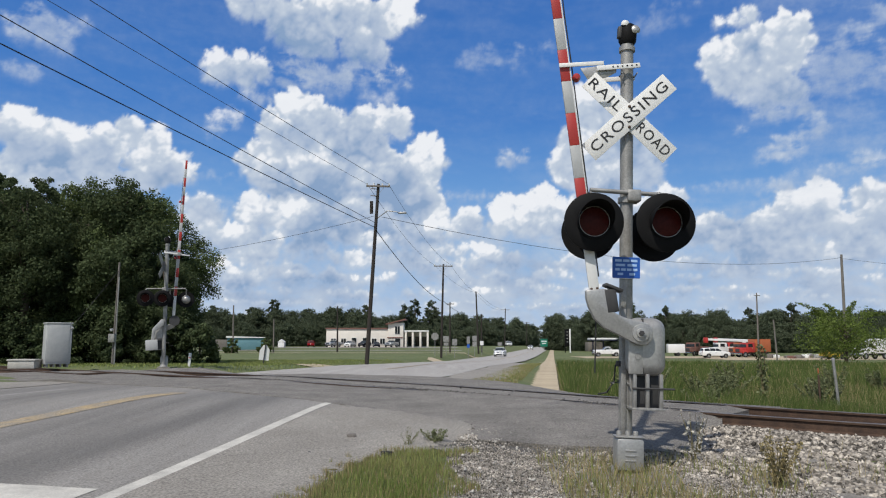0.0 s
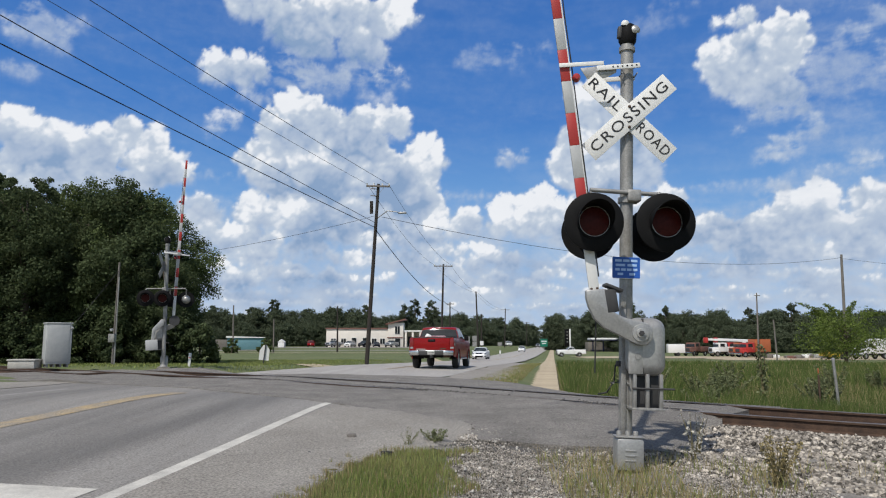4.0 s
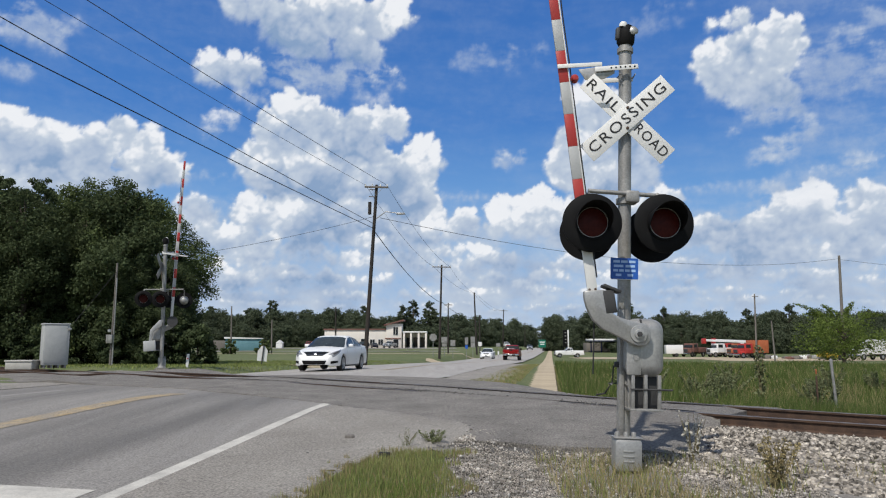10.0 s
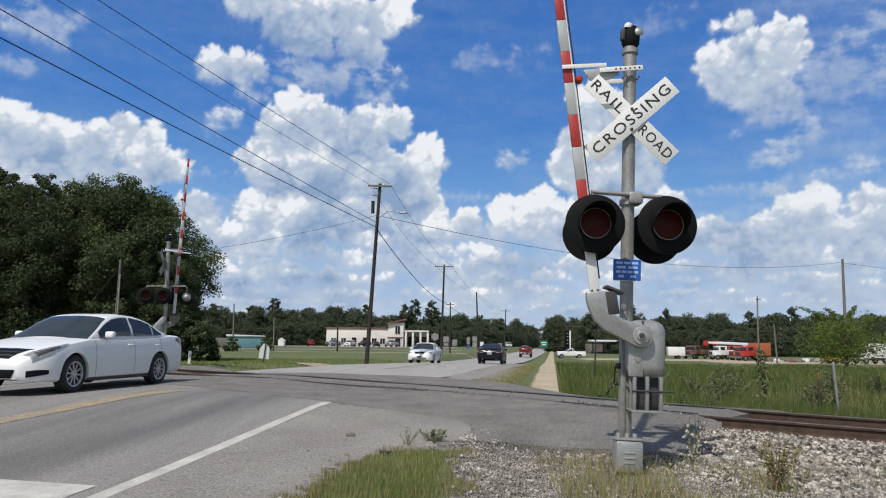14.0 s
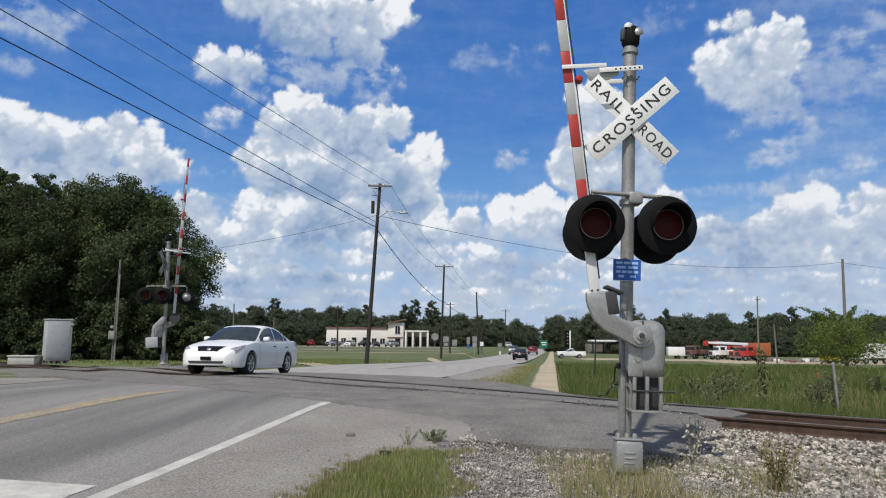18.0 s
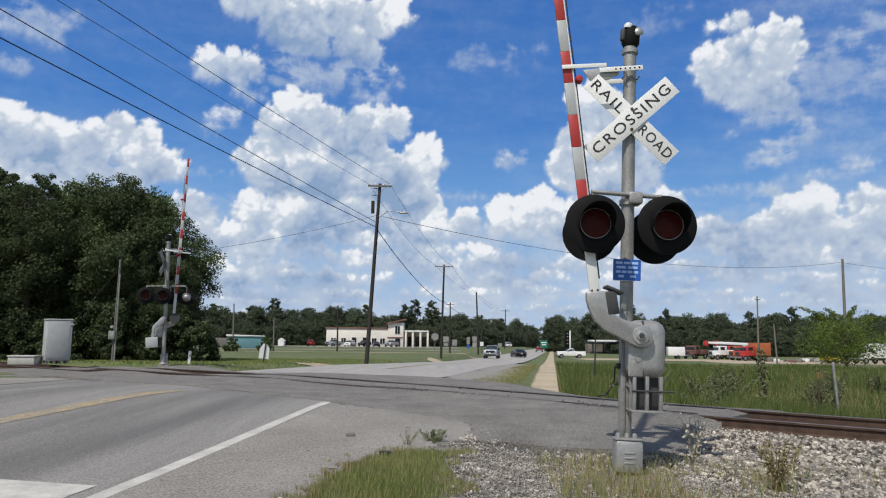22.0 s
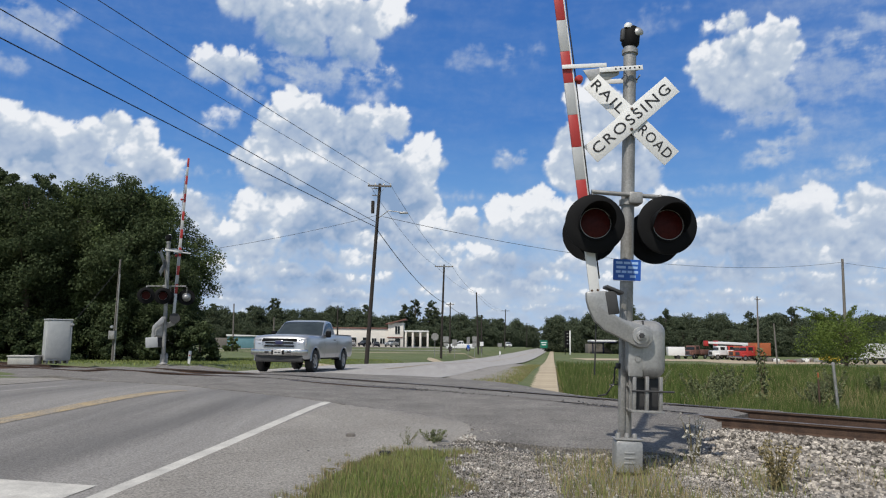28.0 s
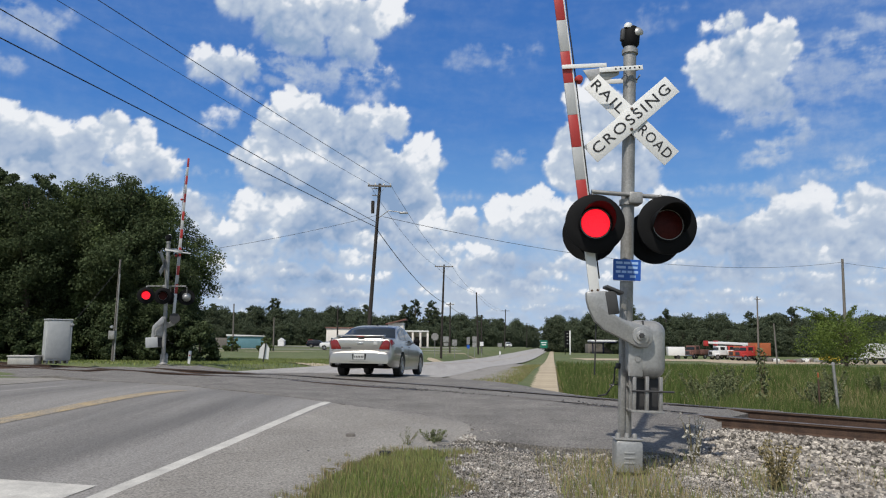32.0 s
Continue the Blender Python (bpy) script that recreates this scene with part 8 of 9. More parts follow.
# ---- grass, weeds, stones ----
def blades(name, label, rng, x, y, z, tall, wide, material, lean=0.35):
    """Grass: one thin bent blade of two triangles a place."""
    n = len(x)
    a = rng.rand(n) * 2 * math.pi
    h = tall * (0.45 + 0.75 * rng.rand(n))
    w = wide * (0.6 + 0.7 * rng.rand(n))
    base = np.stack([x, y, z], -1)
    side = np.stack([np.cos(a), np.sin(a), np.zeros(n)], -1) * (w / 2)[:, None]
    b = rng.rand(n) * 2 * math.pi
    off = np.stack([np.cos(b) * h * lean * rng.rand(n), np.sin(b) * h * lean * rng.rand(n), h], -1)
    mid = base + off * np.array([0.35, 0.35, 0.55])
    quads = np.stack([base - side, base + side, mid + side * 0.8, mid - side * 0.8], 1)
    tips = np.stack([mid - side * 0.8, mid + side * 0.8, base + off], 1)
    co = np.concatenate([quads.reshape(-1, 3), tips.reshape(-1, 3)])
    me = bpy.data.meshes.new(name)
    me.vertices.add(5 * n)
    co = np.concatenate([np.stack([base - side, base + side, mid + side * 0.8, mid - side * 0.8, base + off], 1).reshape(-1, 3)])
    me.vertices.foreach_set("co", co.astype(np.float32).ravel())
    k = np.arange(n)[:, None] * 5
    loops = np.concatenate([k + np.array([[0, 1, 2, 3]]), k + np.array([[3, 2, 4]])], 1).astype(np.int32)
    me.loops.add(7 * n)
    me.loops.foreach_set("vertex_index", loops.ravel())
    me.polygons.add(2 * n)
    starts = (np.arange(n)[:, None] * 7 + np.array([[0, 4]])).astype(np.int32)
    me.polygons.foreach_set("loop_start", starts.ravel())
    me.polygons.foreach_set("loop_total", np.tile(np.array([4, 3], dtype=np.int32), n))
    me.materials.append(material)
    me.update()
    return tagged(new(name, me), label, "grass", kind="stuff")


def rocks(name, label, rng, x, y, z, size, material, category="stones"):
    """Crushed stones: uneven eight-sided lumps."""
    n = len(x)
    octa = np.array([(1, 0, 0), (0, 1, 0), (-1, 0, 0), (0, -1, 0), (0, 0, 1), (0, 0, -1), (0.7, 0.7, 0.35), (-0.7, 0.65, -0.3)], float)
    faces = np.array([(0, 6, 4), (6, 1, 4), (1, 2, 4), (2, 3, 4), (3, 0, 4), (6, 0, 5), (1, 6, 5), (1, 5, 7), (2, 1, 7), (2, 7, 5), (3, 2, 5), (0, 3, 5)])
    q = rng.normal(size=(n, 4))
    q /= np.linalg.norm(q, axis=1)[:, None]
    w, i, j, k = q.T
    R = np.stack([1 - 2 * (j * j + k * k), 2 * (i * j - k * w), 2 * (i * k + j * w), 2 * (i * j + k * w), 1 - 2 * (i * i + k * k), 2 * (j * k - i * w), 2 * (i * k - j * w), 2 * (j * k + i * w), 1 - 2 * (i * i + j * j)], -1).reshape(n, 3, 3)
    s = (size * (0.5 + 0.9 * rng.rand(n)))[:, None, None] * (0.6 + 0.6 * rng.rand(n, 1, 3))
    pts = octa[None] * s * (0.8 + 0.4 * rng.rand(n, 8, 1))
    co = np.einsum("nab,nvb->nva", R, pts) + np.stack([x, y, z], -1)[:, None]
    me = bpy.data.meshes.new(name)
    me.vertices.add(8 * n)
    me.vertices.foreach_set("co", co.astype(np.float32).ravel())
    loops = (np.arange(n)[:, None, None] * 8 + faces[None]).astype(np.int32)
    me.loops.add(loops.size)
    me.loops.foreach_set("vertex_index", loops.ravel())
    me.polygons.add(12 * n)
    me.polygons.foreach_set("loop_start", np.arange(0, 36 * n, 3, dtype=np.int32))
    me.polygons.foreach_set("loop_total", np.full(12 * n, 3, dtype=np.int32))
    me.materials.append(material)
    me.update()
    return tagged(new(name, me), label, category, kind="stuff")


def along_track(rng, n, u0, u1, v0, v1):
    u, v = rng.uniform(u0, u1, n), rng.uniform(v0, v1, n)
    return TRACK_MID.x + TRACK_DIR.x * u + TRACK_NORMAL.x * v, TRACK_MID.y + TRACK_DIR.y * u + TRACK_NORMAL.y * v, v


def bed_z(x, v):
    return rail_z(x) + np.interp(v, [-3.6, -2.3, -1.5, 0, 1.5, 2.4, 3.6], [-0.75, -0.30, -0.175, -0.16, -0.175, -0.36, -0.9])


def ground_cover():
    rng = np.random.RandomState(21)
    # ballast right of the crossing
    x, y, v = along_track(rng, 27000, 4.9, 15.0, -4.6, -0.86)
    z = np.maximum(bed_z(x, v), height(x, y)) + 0.005
    rocks("ballast_stones", "loose grey and white ballast stones beside the rail", rng, x, y, z, 0.031, M["stone"])
    x, y, v = along_track(rng, 5000, 4.6, 16.0, -0.66, 0.66)
    rocks("ballast_stones_between", "ballast stones between the rails", rng, x, y, bed_z(x, v) + 0.01, 0.034, M["stone"])
    # loose stones and chips round the mast
    n = 46000
    x, y = rng.uniform(0.05, 3.4, n), rng.uniform(4.6, 9.9, n)
    keep = (value_noise(x * 1.1 + 11, y * 1.1 + 11, 4) > 0.30) & (y > 4.4 + 0.0 * x) & (x > -0.05 + 0.05 * (8.5 - y)) & (track_d(x, y) < apron_edge((x - TRACK_MID.x) * TRACK_DIR.x + (y - TRACK_MID.y) * TRACK_DIR.y) - 0.02) & ((y < 8.9) | (x > 0.22))
    x, y = x[keep], y[keep]
    rocks("gravel_stones", "small grey and white stones in the gravel", rng, x, y, height(x, y) + 0.016, 0.0095, M["gravel_stone"])
    pick = rng.rand(len(x)) < 0.016
    rocks("pale_stones", "scattered white stones on the gravel", rng, x[pick] + 0.02, y[pick], height(x[pick], y[pick]) + 0.028, 0.016, M["pale_stone"])
    # crumbled edge of the crossing asphalt
    n = 2300
    u = rng.uniform(3.35, 5.8, n)
    v = apron_edge(u) - np.abs(rng.normal(size=n)) * 0.3 + 0.03
    x, y = TRACK_MID.x + TRACK_DIR.x * u + TRACK_NORMAL.x * v, TRACK_MID.y + TRACK_DIR.y * u + TRACK_NORMAL.y * v
    rocks("asphalt_crumbs", "crumbled dark asphalt along the crossing's edge", rng, x, y, height(x, y) + 0.012, 0.017, M["crumb"])
    n = 420
    x, y = rng.uniform(-1.9, 0.2, n), rng.uniform(6.8, 10.6, n)
    side = x - (lane_x(y) - CENTRE)
    keep = (side > 4.1) & (rng.rand(n) < 0.15 + 0.8 * smooth(4.2, 5.8, side))
    x, y, side = x[keep], y[keep], side[keep]
    rocks("shoulder_grit", "loose grit scattered on the shoulder", rng, x, y, road_z(y) + crown(side) + 0.006, 0.009, M["gravel_stone"])
    # gravel spilled over the shoulder's corner beside the crossing
    n = 1500
    x, y = rng.normal(0.38, 0.24, n), rng.normal(9.15, 0.3, n)
    side = x - (lane_x(y) - CENTRE)
    keep = (track_d(x, y) < -3.72) & (y > 8.3) & (x > -0.2) & (x < 1.0) & (value_noise(x * 4 + 3, y * 4 + 8, 37) > 0.38)
    x, y, side = x[keep], y[keep], side[keep]
    level = np.maximum(height(x, y) + 0.012, road_z(y) + crown(side)) + 0.006
    rocks("spilled_gravel", "grey gravel spilled over the shoulder's corner", rng, x, y, level, 0.012, M["gravel_stone"])
    pick = rng.rand(len(x)) < 0.05
    rocks("spilled_pale_stones", "white stones spilled over the shoulder's corner", rng, x[pick] + 0.015, y[pick], level[pick] + 0.006, 0.016, M["pale_stone"])
    # torn strips of asphalt and timber along the rails
    n = 900
    u = rng.uniform(-5.5, 4.6, n)
    v = np.where(rng.rand(n) < 0.5, -0.62, 0.62) + 0.11 * rng.normal(size=n)
    x, y = TRACK_MID.x + TRACK_DIR.x * u + TRACK_NORMAL.x * v, TRACK_MID.y + TRACK_DIR.y * u + TRACK_NORMAL.y * v
    keep = value_noise(u * 1.1 + 40, v * 3 + 9, 27) > 0.5
    x, y = x[keep], y[keep]
    east = smooth(-2.8, -0.2, x)
    rocks("torn_asphalt", "torn black asphalt crumbs along the rails", rng, x, y, road_level(x, y) * (1 - east) + rail_z(x) * east + 0.014, 0.022, M["crumb"])
    # grass tongue between shoulder and gravel
    n = 52000
    x, y = rng.uniform(-1.7, 0.75, n), rng.uniform(4.6, 8.8, n)
    left = np.interp(y, [4, 5, 6.08, 6.73, 7.65, 8.18, 8.7], [-1.25, -1.2, -1.11, -1.02, -0.82, -0.38, 0.1]) + 0.10 * (value_noise(y * 2.2, y * 0 + 2, 6) - 0.5) + 0.50 * (value_noise(x * 7 + 4, y * 7 + 4, 15) - 0.5) - 0.10
    right = 0.26 - 0.02 * (y - 4.6) + 0.45 * (value_noise(x * 6 + 14, y * 6 + 4, 19) - 0.5) + 0.30 * (value_noise(y * 1.7 + 9, y * 0 + 4, 8) - 0.5)
    keep = (x > left) & (x < right) & (y < 8.1 + 0.4 * value_noise(x * 2, y, 3))
    keep &= rng.rand(n) < 0.45 + 0.9 * value_noise(x * 2.4 + 3, y * 2.4 + 3, 7)
    x, y = x[keep], y[keep]
    dry = rng.rand(len(x)) < 0.24 + 0.4 * smooth(0.0, 0.3, x) + 0.5 * np.clip(0.18 - (x - np.interp(y, [4, 5, 6.08, 6.73, 7.65, 8.18, 8.7], [-1.25, -1.2, -1.11, -1.02, -0.82, -0.38, 0.1])), 0, 0.18) / 0.18
    blades("verge_grass", "fresh green verge grass with dry tips", rng, x[~dry], y[~dry], height(x[~dry], y[~dry]) - 0.005, 0.085, 0.0055, M["blade"])
    blades("verge_dry_grass", "straw-coloured dry verge grass", rng, x[dry], y[dry], height(x[dry], y[dry]) - 0.005, 0.085, 0.006, M["dry"])
    # weeds at the foot of the signal and along the ballast
    n = 17000
    x, y = rng.uniform(1.0, 4.6, n), rng.uniform(4.3, 8.6, n)
    d = value_noise(x * 1.6 + 2, y * 1.6 + 2, 14)
    keep = (rng.rand(n) < np.clip(1.9 * d - 0.62, 0, 1)) & (y < 7.9 + 0.15 * x)
    keep &= ~((x > 3.2) & (rng.rand(n) < 0.75))
    x, y = x[keep], y[keep]
    dry = rng.rand(len(x)) < 0.62
    blades("weeds_dry", "tangled straw-coloured weeds by the gravel", rng, x[dry], y[dry], height(x[dry], y[dry]), 0.19, 0.006, M["dry"], 0.9)
    blades("weeds_green", "green weeds by the gravel", rng, x[~dry], y[~dry], height(x[~dry], y[~dry]), 0.15, 0.007, M["blade"], 0.7)
    # rough field beyond the track
    n = 230000
    y = 14 + 60 * rng.rand(n) ** 1.8
    x = rng.uniform(2.5, 4 + 0.68 * (y + 6), n)
    d = track_d(x, y)
    edge = 4.3 + (y - 31) * 0.152 + 0.75
    keep = (d > 2.1) & (x > edge) & ((y < 63) | (y > 66.5))
    keep &= rng.rand(n) < 0.35 + 0.9 * value_noise(x * 0.5 + 5, y * 0.5 + 5, 9)
    x, y = x[keep], y[keep]
    dist = y / 20
    patch_ = value_noise(x * 0.28 + 31, y * 0.28 + 31, 17)
    tall = 0.34 + 0.42 * patch_
    dry = rng.rand(len(x)) < 0.08 + 0.22 * (patch_ < 0.35)
    for name, label, pick, mt in (("field_grass", "tall rough green grass in the field", ~dry, "field_blade"), ("field_dry_grass", "dry stalks in the rough field", dry, "dry")):
        blades(name, label, rng, x[pick], y[pick], height(x[pick], y[pick]) - 0.02, tall[pick], 0.0125 * np.maximum(1, dist[pick]), M[mt], 0.5)
    # verge between road and sidewalk, and lawn edge left of the road
    n = 42000
    y = rng.uniform(16.5, 60, n)
    x = lane_x(y) - CENTRE + rng.uniform(4.9, 8.2, n)
    keep = (np.abs(x - (4.3 + (y - 31) * 0.152)) > 0.62) & (track_d(x, y) > 2.3) & (x < 4.3 + (y - 31) * 0.152 + 0.8) & (rng.rand(n) < 0.3 + value_noise(x, y * 0.5, 23))
    x, y = x[keep], y[keep]
    dry = rng.rand(len(x)) < 0.6
    blades("roadside_grass", "short sparse roadside grass", rng, x[~dry], y[~dry], height(x[~dry], y[~dry]), 0.08, 0.016, M["blade"], 0.6)
    blades("roadside_dry_grass", "short dry roadside grass", rng, x[dry], y[dry], height(x[dry], y[dry]), 0.07, 0.016, M["dry"], 0.6)
    n = 22000
    y = rng.uniform(27, 62, n)
    x = -26 + 23 * rng.rand(n)
    keep = (x < lane_x(y) - CENTRE - 4.9) & (track_d(x, y) > 2.6)
    x, y = x[keep], y[keep]
    blades("lawn_grass", "mown green lawn grass", rng, x, y, height(x, y), 0.10, 0.035, M["blade"], 0.6)


M["pale_stone"] = mat("pale_stone", (0.36, 0.34, 0.31), (0.48, 0.455, 0.42), 9, 0.9, island=0.3, spec=0.2)
M["crumb"] = mat("asphalt_crumb", (0.06, 0.058, 0.056), (0.13, 0.125, 0.12), 6, 0.9, island=0.4)
gravel = tagged(new("gravel_patch", sheet("gravel_patch", np.linspace(0.02, 4.4, 36), np.linspace(-6, 10.2, 90), height, M["gravel"], 0.012)), "grey gravel round the signal mast", "gravel", kind="structure")
for v in gravel.data.vertices:
    # the gravel thins out unevenly under the grass
    if v.co.x < 0.1:
        v.co.x += 0.3 * (float(value_noise(np.array([v.co.y * 3.1 + 60]), np.array([7.0]), 31)[0]) - 0.75)
        v.co.z = float(height(v.co.x, v.co.y)) + 0.012
ground_cover()


def weed(name, label, x, y, tall, stems, seed, leaf, spread=0.25, size=0.05, leaves=60):
    """A tall weed: thin stems with small leaves."""
    rng = np.random.RandomState(seed)
    w = thing(name, label, "weed", "tall weeds", m=Matrix.Translation((x, y, float(height(x, y)) - 0.02)))
    b, cs = None, []
    for i in range(stems):
        a = rng.rand() * 6.28
        tip = (spread * math.cos(a) * rng.rand(), spread * math.sin(a) * rng.rand(), tall * (0.6 + 0.4 * rng.rand()))
        b = None
        b = pipe([(0.02 * rng.randn(), 0.02 * rng.randn(), 0), (tip[0] * 0.4, tip[1] * 0.4, tip[2] * 0.55), tip], [0.012 * tall, 0.009 * tall, 0.004 * tall], 5)
        part("stem", b, M["stem"], w)
        for k in range(9):
            f = 0.25 + 0.75 * k / 8
            cs.append((tip[0] * f, tip[1] * f, tip[2] * f))
    o = new("leaves", quads_mesh("leaves", leaf_quads(rng, np.array(cs), np.full(len(cs), size * 2.2), leaves * stems, size), M[leaf]))
    o.parent = w
    return w


weed("tall_weed", "single tall feathery weed beyond the track", 8.36, 19.0, 2.15, 3, 3, "shrub", 0.20, 0.05, 85)
weed("verge_weed", "small bushy weed at the edge of the asphalt", -0.10, 8.75, 0.21, 22, 4, "shrub", 0.22, 0.009, 70)
weed("verge_weed", "thin weed at the edge of the asphalt", -0.40, 8.45, 0.24, 9, 5, "shrub", 0.20, 0.007, 30)
weed("pale_weed", "weed with pale seed heads beside the crossing", 2.75, 8.1, 0.55, 6, 6, "white_tuft", 0.22, 0.020, 14)
weed("pale_weed", "weed with pale seed heads beside the crossing", 2.95, 8.5, 0.50, 5, 7, "white_tuft", 0.20, 0.020, 14)
weed("yellow_weed", "yellow-green feathery weed on the ballast", 3.05, 6.75, 0.55, 14, 8, "dry", 0.24, 0.012, 90)
rngw = random.Random(12)
for i in range(26):
    x = 5.8 + 0.62 * i * (0.8 + 0.4 * rngw.random())
    y = 19.5 + 0.12 * i + rngw.uniform(-2.5, 6)
    if float(track_d(x, y)) < 3.4:
        continue
    weed("field_shrub", "grey-green shrub in the rough field", x, y, rngw.uniform(0.7, 1.25), 9, 40 + i, "shrub", 0.8, 0.026, 240)

# light green tree by the field
fresh = build_tree("fresh light green tree with long wispy branches beside a pole", 77, 5.0, 4.3, 11000, 0.08, "leaf_light", trunk=0.16, low=0.28, lumps=50)
fresh.matrix_basis = Matrix.Translation((38.9, 70.0, float(height(38.9, 70.0))))
rngq = np.random.RandomState(4)
for tip in (Vector((-4.3, 0.3, 6.1)), Vector((-2.1, -0.6, 5.9)), Vector((1.6, 0.4, 6.3)), Vector((4.1, -0.3, 4.9)), Vector((-3.4, 0.5, 5.1))):
    knee = Vector((tip.x * 0.35, tip.y, 4.6))
    part("wispy_branch", pipe([(0, 0, 3.2), tuple(knee), tuple(knee.lerp(tip, 0.5) + Vector((0, 0, 0.25))), tuple(tip)], [0.05, 0.03, 0.02, 0.01], 5), M["bark"], fresh, "long arching branch")
    cs = np.array([tuple(knee.lerp(tip, f) + Vector((0, 0, 0.5 * f * (1 - f) * 2))) for f in np.linspace(0.2, 1, 9)])
    o = new("branch_leaves", quads_mesh("branch_leaves", leaf_quads(rngq, cs, np.linspace(0.42, 0.14, 9), 330, 0.085), M["leaf_light"]))
    o.parent = fresh
low_shrub = build_tree("palmetto-like shrub by the far pole", 78, 2.2, 1.4, 1200, 0.16, "leaf_mid", trunk=0.06, low=0.05, lumps=10, name="shrub")
low_shrub.matrix_basis = Matrix.Translation((-31.5, 108.0, float(height(-31.5, 108.0))))
copy_thing(low_shrub, Matrix.Translation((-27.5, 112.0, float(height(-27.5, 112.0)))))

# litter on the shoulder
def debris(name, label, x, y, sx, sy, sz, mt, turn):
    ob = new(name, mesh_of(name, box(sx, sy, sz, (0, 0, sz / 2), sz * 0.3), M[mt], 40))
    zr, f = float(road_z(y)) - 0.066, min(1, max(0, (x - float(lane_x(y)) + CENTRE - 3.81) / 1.8))
    ob.matrix_basis = pose(x, y, zr + (min(zr, float(height(x, y)) + 0.014) - zr) * f ** 1.5 + 0.002, 0, 0, turn)
    return tagged(ob, label, "litter", "litter on the shoulder")


debris("stone_lump", "brown lump of broken asphalt on the shoulder", -1.10, 8.85, 0.11, 0.07, 0.06, "wood_grey", 20)
debris("rubber_scrap", "black scrap of rubber at the grass edge", -0.60, 7.85, 0.13, 0.05, 0.05, "rubber", -8)
debris("twig", "thin twig lying on the shoulder", -1.10, 7.1, 0.16, 0.012, 0.012, "stem", 12)
debris("twig", "thin twig lying on the shoulder", -0.86, 10.4, 0.14, 0.012, 0.012, "stem", -15)
debris("paper_scrap", "small white scrap near the shoulder", -1.28, 5.9, 0.03, 0.025, 0.03, "white_sheet", 0)
debris("pebble", "dark pebble on the shoulder", -1.43, 7.9, 0.03, 0.03, 0.025, "plastic", 0)


# ---- what moves ----
def drive(car, rows, lane, wheel_r, fine=(), onward=True, after=()):
    """Drives a car along the road: rows of seconds and distance; lane: metres left of the lane that leads away. Wheels roll within the fine span."""
    def at(t):
        return float(np.interp(t, [a for a, _ in rows], [b for _, b in rows]))

    def stand(y):
        a = math.atan2(float(lane_x(y + 0.5) - lane_x(y - 0.5)), 1.0)
        x, yy = float(lane_x(y)) - lane * math.cos(a), y + lane * math.sin(a)
        z = float(road_level(x, yy)) + 0.010
        pitch = math.atan2(float(road_z(yy + 1.4) - road_z(yy - 1.4)), 2.8)
        turn = -math.degrees(a) + (0 if onward else 180)
        return pose(x, yy, z, 0, 0, turn) @ pose(0, 0, 0, math.degrees(pitch) * (1 if onward else -1))

    walk(car, [(t, stand(y)) for t, y in rows] + [(t, pose(x, y, float(height(x, y)) + 0.08, 0, 0, a)) for t, x, y, a in after])
    if fine:
        ts = [0.0] + [k / 30 for k in range(round(fine[0] * 30), round(fine[1] * 30) + 1)] + [32.0]
        y0 = at(fine[0])
        turns = [(t, -math.degrees(abs(at(min(max(t, fine[0]), fine[1])) - y0) / wheel_r)) for t in ts]
        for w in [o for o in car.children if o.name.startswith("wheel")]:
            x, y, z = w.location
            walk(w, [(t, pose(x, y, z, a)) for t, a in turns])


def follow(car, rows, lift=0.0):
    """Keys a car off the main road: seconds, x, y, heading in degrees."""
    walk(car, [(t, pose(x, y, float(height(x, y)) + 0.02 + lift, 0, 0, a)) for t, x, y, a in rows])


def flash(signal_post, pick, spans):
    """Brings the lit diodes forward to the lens while a lamp is lit."""
    lamps = [o for o in signal_post.children if o.name.startswith("flasher_lamp")]
    led = [o for o in lamps[pick].children if o.name.startswith("led_array")][0]
    dark, lit = pose(0, 0.05, 0), pose(0, -0.012, 0)
    rows = [(0.0, dark)]
    for a, b in spans:
        rows += [(a - 1 / 30, dark), (a, lit)]
        rows += [(b - 1 / 30, lit), (b, dark)] if b < 32 else [(32.0, lit)]
    if rows[-1][0] < 32:
        rows.append((32.0, dark))
    walk(led, rows)


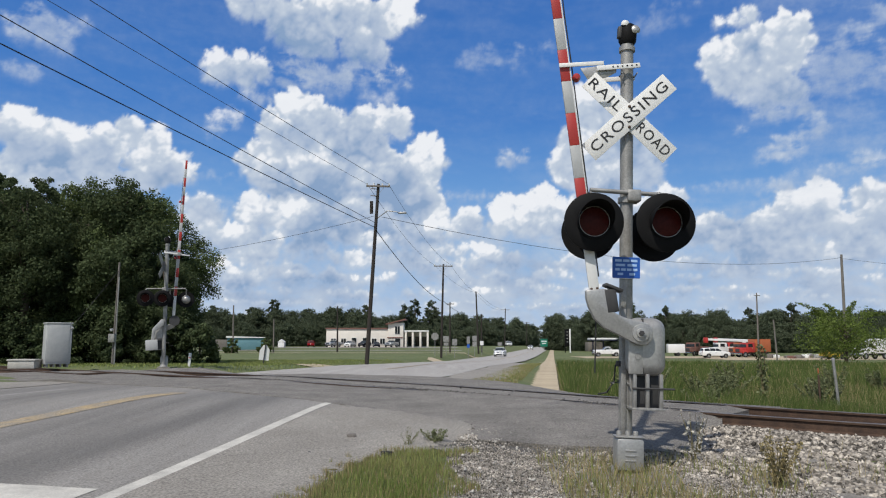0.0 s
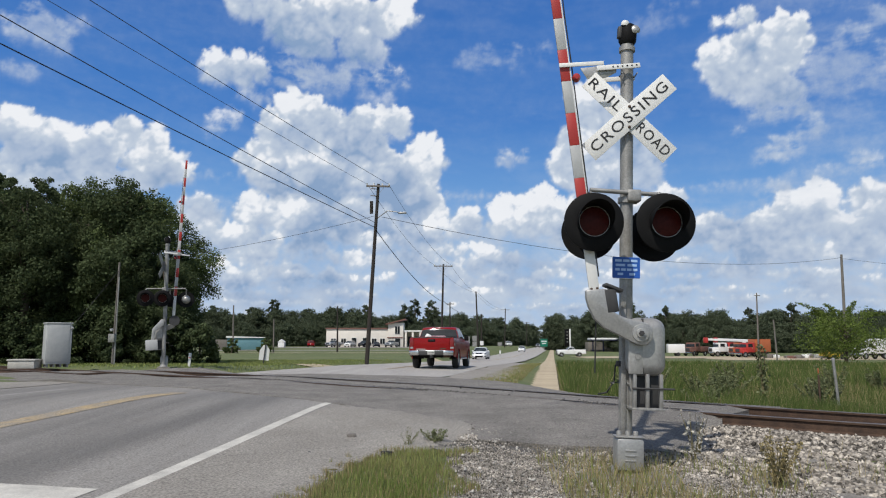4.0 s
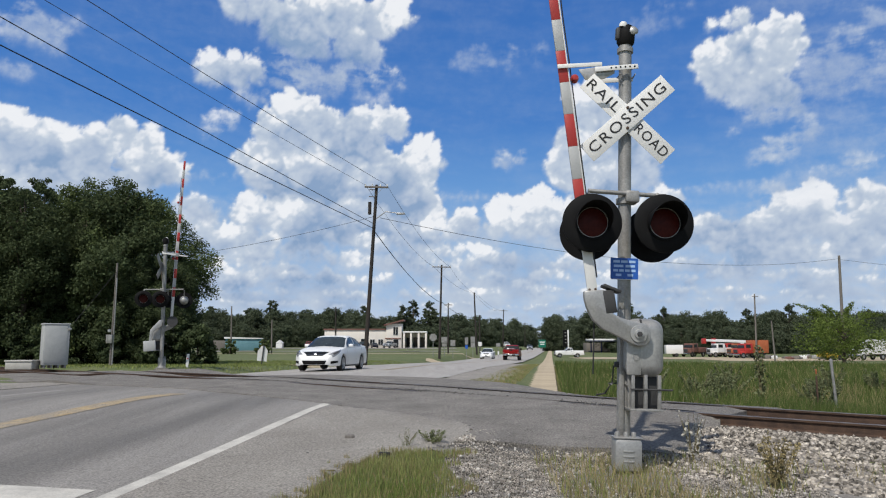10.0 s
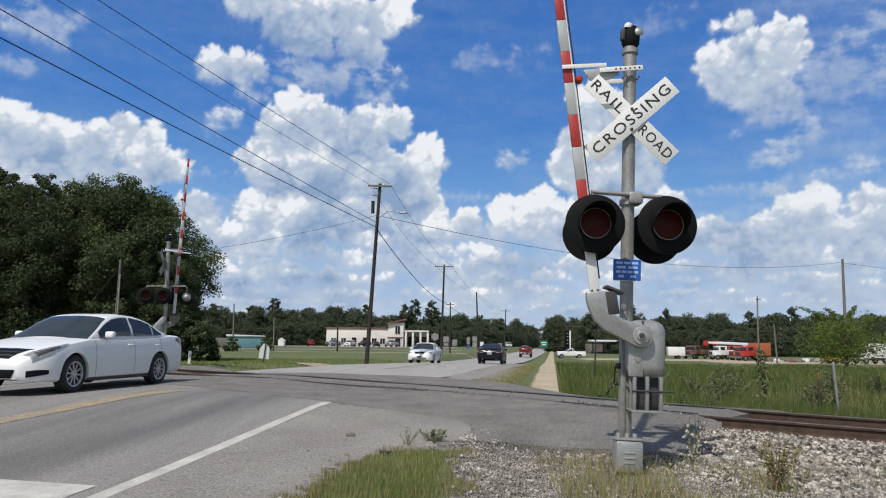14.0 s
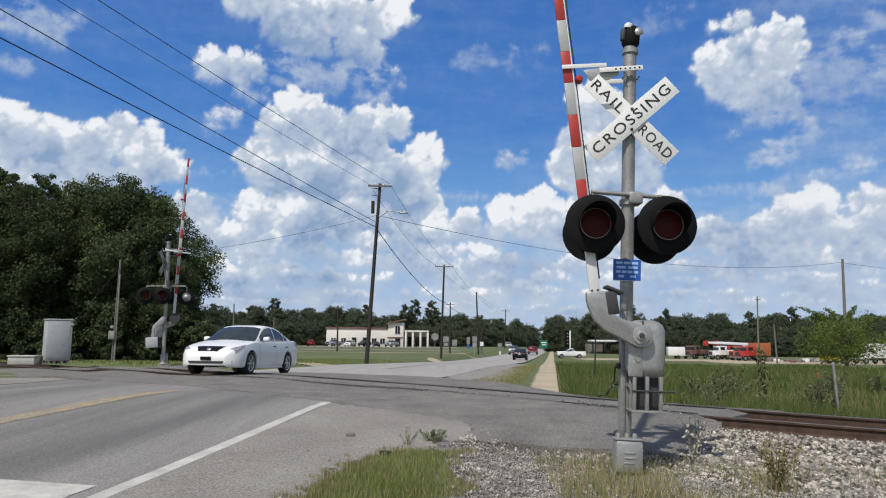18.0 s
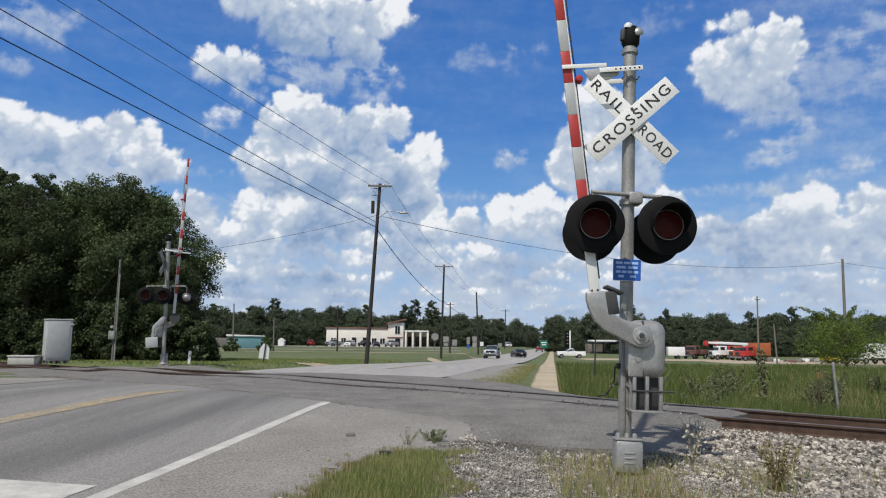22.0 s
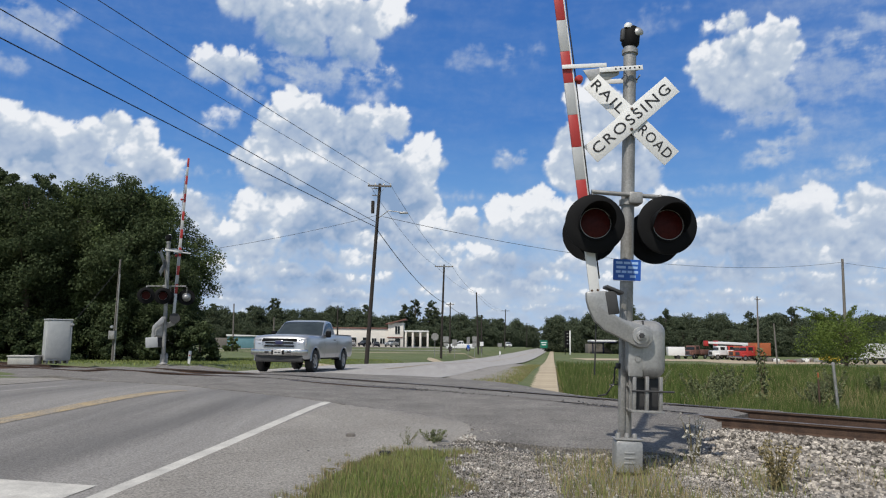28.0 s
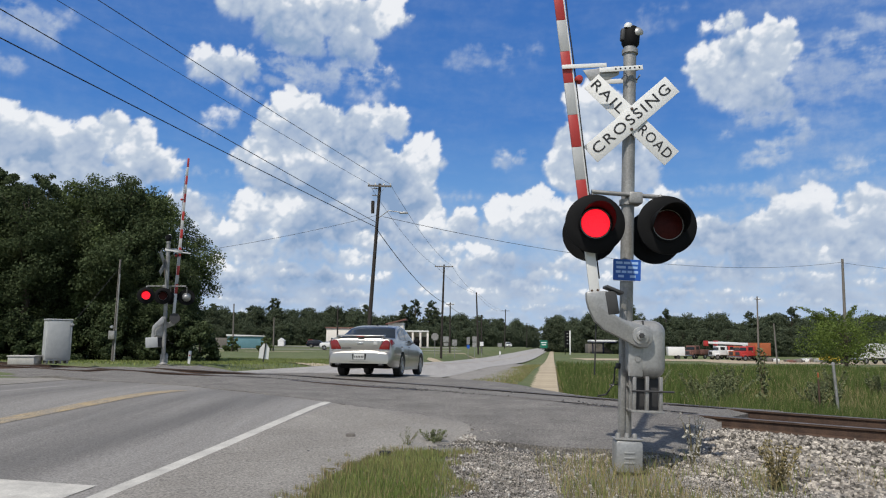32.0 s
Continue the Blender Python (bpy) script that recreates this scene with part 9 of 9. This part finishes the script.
def motions():
    walk(sky_low, [(0.0, pose(0, 0, 0, 0, 0, 0)), (32.0, pose(0, 0, 0, 0, 0, 0.45))])
    walk(sky_high, [(0.0, pose(0, 0, 0, 0, 0, 0)), (32.0, pose(0, 0, 0, 0, 0, 1.2))])
    drive(cars["red_pickup"], [(0.0, -0.4), (0.5, 3.8), (1.0, 8.1), (1.5, 12.5), (2.0, 16.85), (2.5, 21.15), (3.0, 25.2), (3.5, 29.8), (5.5, 48.3), (6.0, 53.2), (7.0, 63.0), (8.0, 71.8), (9.0, 80.8), (11.0, 101.5), (13.0, 117.0), (14.5, 129.5), (16.5, 146.0), (19.0, 175.0), (25.0, 270.0), (32.0, 390.0)], 0.12, 0.405, (0.2, 7.0))
    drive(cars["white_sedan"], [(0.0, 120.0), (2.0, 106.5), (3.5, 94.5), (6.0, 69.6), (7.0, 59.35), (8.0, 48.85), (8.5, 43.45), (9.0, 38.55), (9.5, 34.15), (10.0, 30.45), (10.5, 27.45), (11.0, 24.75), (11.5, 22.55), (12.0, 20.70), (12.5, 19.05), (13.0, 17.55), (13.5, 15.95), (14.0, 13.95), (14.5, 11.95), (17.0, -1.15), (20.0, -24.65), (32.0, -149.65)], 4.15, 0.328, (7.0, 15.5), False)
    drive(cars["older_white_sedan"], [(0.0, 255.0), (6.0, 162.0), (9.0, 115.0), (11.0, 88.0), (12.0, 75.0), (13.0, 62.5), (14.0, 51.85), (14.5, 46.65), (16.5, 28.85), (17.0, 25.85), (17.5, 23.45), (18.0, 21.45), (18.5, 19.75), (19.0, 18.00), (19.5, 15.95), (20.0, 13.55), (20.5, 11.15), (22.0, 2.85), (25.0, -19.65), (32.0, -89.65)], 4.15, 0.328, (13.0, 21.5), False)
    drive(cars["dark_sedan"], [(0.0, -140.0), (9.0, -12.2), (10.5, 8.85), (11.0, 16.35), (11.5, 23.8), (12.0, 30.4), (12.5, 36.7), (13.0, 42.8), (13.5, 48.7), (14.0, 54.2), (14.5, 59.3), (16.5, 80.5), (17.0, 86.0), (18.0, 95.0), (19.0, 102.5), (20.0, 108.5), (21.0, 115.0)], -0.5, 0.33, (10.2, 15.0), True,
          # brakes, then turns left into the side road
          [(22.0, 12.8, 123.0, 8), (23.0, 10.2, 133.5, 50), (24.0, 2.1, 138.0, 88), (25.0, -6.2, 138.0, 90), (25.5, -10.8, 138.0, 90), (27.5, -27.0, 138.5, 88), (28.0, -31.0, 142.0, 50), (29.0, -39.7, 200.0, 10), (30.0, -55.0, 232.0, 60), (32.0, -85.0, 238.0, 90)])
    drive(cars["silver_pickup"], [(0.0, 410.0), (16.0, 185.0), (19.0, 144.0), (20.0, 130.0), (21.0, 118.0), (22.0, 105.3), (23.0, 92.0), (24.0, 78.2), (25.0, 64.3), (25.5, 57.85), (27.5, 32.45), (28.0, 26.95), (28.5, 21.75), (29.0, 17.05), (29.5, 12.25), (30.5, 2.35), (32.0, -14.65)], 4.15, 0.40, (24.5, 30.4), False)
    drive(cars["pewter_sedan"], [(0.0, -300.0), (29.0, -7.0), (30.0, 2.3), (30.5, 7.4), (31.0, 12.55), (31.5, 17.5), (32.0, 22.1)], 0.0, 0.328, (29.9, 32.0))
    # across the side road
    follow(cars["white_pickup"], [(0.0, 31.5, 139.0, 90), (0.5, 29.5, 139.0, 90), (1.0, 27.6, 139.0, 90), (1.5, 25.4, 139.0, 90), (2.0, 24.5, 139.0, 90), (22.4, 24.5, 139.0, 90), (23.0, 24.1, 139.0, 90), (24.0, 22.7, 138.5, 92), (25.0, 20.0, 138.0, 92), (25.5, 17.9, 138.0, 90), (27.5, 6.2, 137.0, 90), (28.0, 3.3, 137.0, 90), (29.0, -3.5, 137.0, 92), (30.0, -10.3, 136.0, 95), (31.0, -13.0, 135.5, 95), (32.0, -20.0, 134.0, 95)])
    follow(cars["dark_suv"], [(0.0, -330.0, 172.0, -90), (28.0, -87.0, 172.0, -90), (30.0, -60.0, 172.0, -90), (31.0, -45.0, 172.0, -90), (32.0, -29.8, 172.0, -90)])
    follow(cars["white_suv"], [(0.0, 47.6, 127.0, -90), (1.0, 55.5, 127.0, -90), (4.0, 79.0, 127.0, -90), (32.0, 300.0, 127.0, -90)])
    left = [(28.37, 28.67), (28.95, 29.17), (29.68, 29.93), (31.07, 31.27), (31.97, 32.0)]
    right = [(28.67, 28.9), (29.17, 29.68), (31.27, 31.97)]
    flash(signal, 0, left)
    flash(signal, 1, right)
    flash(signal, 2, [(28.37, 29.0), (30.0, 30.7)])
    flash(signal, 3, [(29.0, 30.0), (30.7, 31.9)])
    # the far post shows its rear pair
    flash(far_signal, 3, [(29.7, 30.1), (30.77, 31.25), (31.88, 32.0)])
    flash(far_signal, 2, [(29.53, 29.7), (30.1, 30.77), (31.25, 31.92)])


motions()
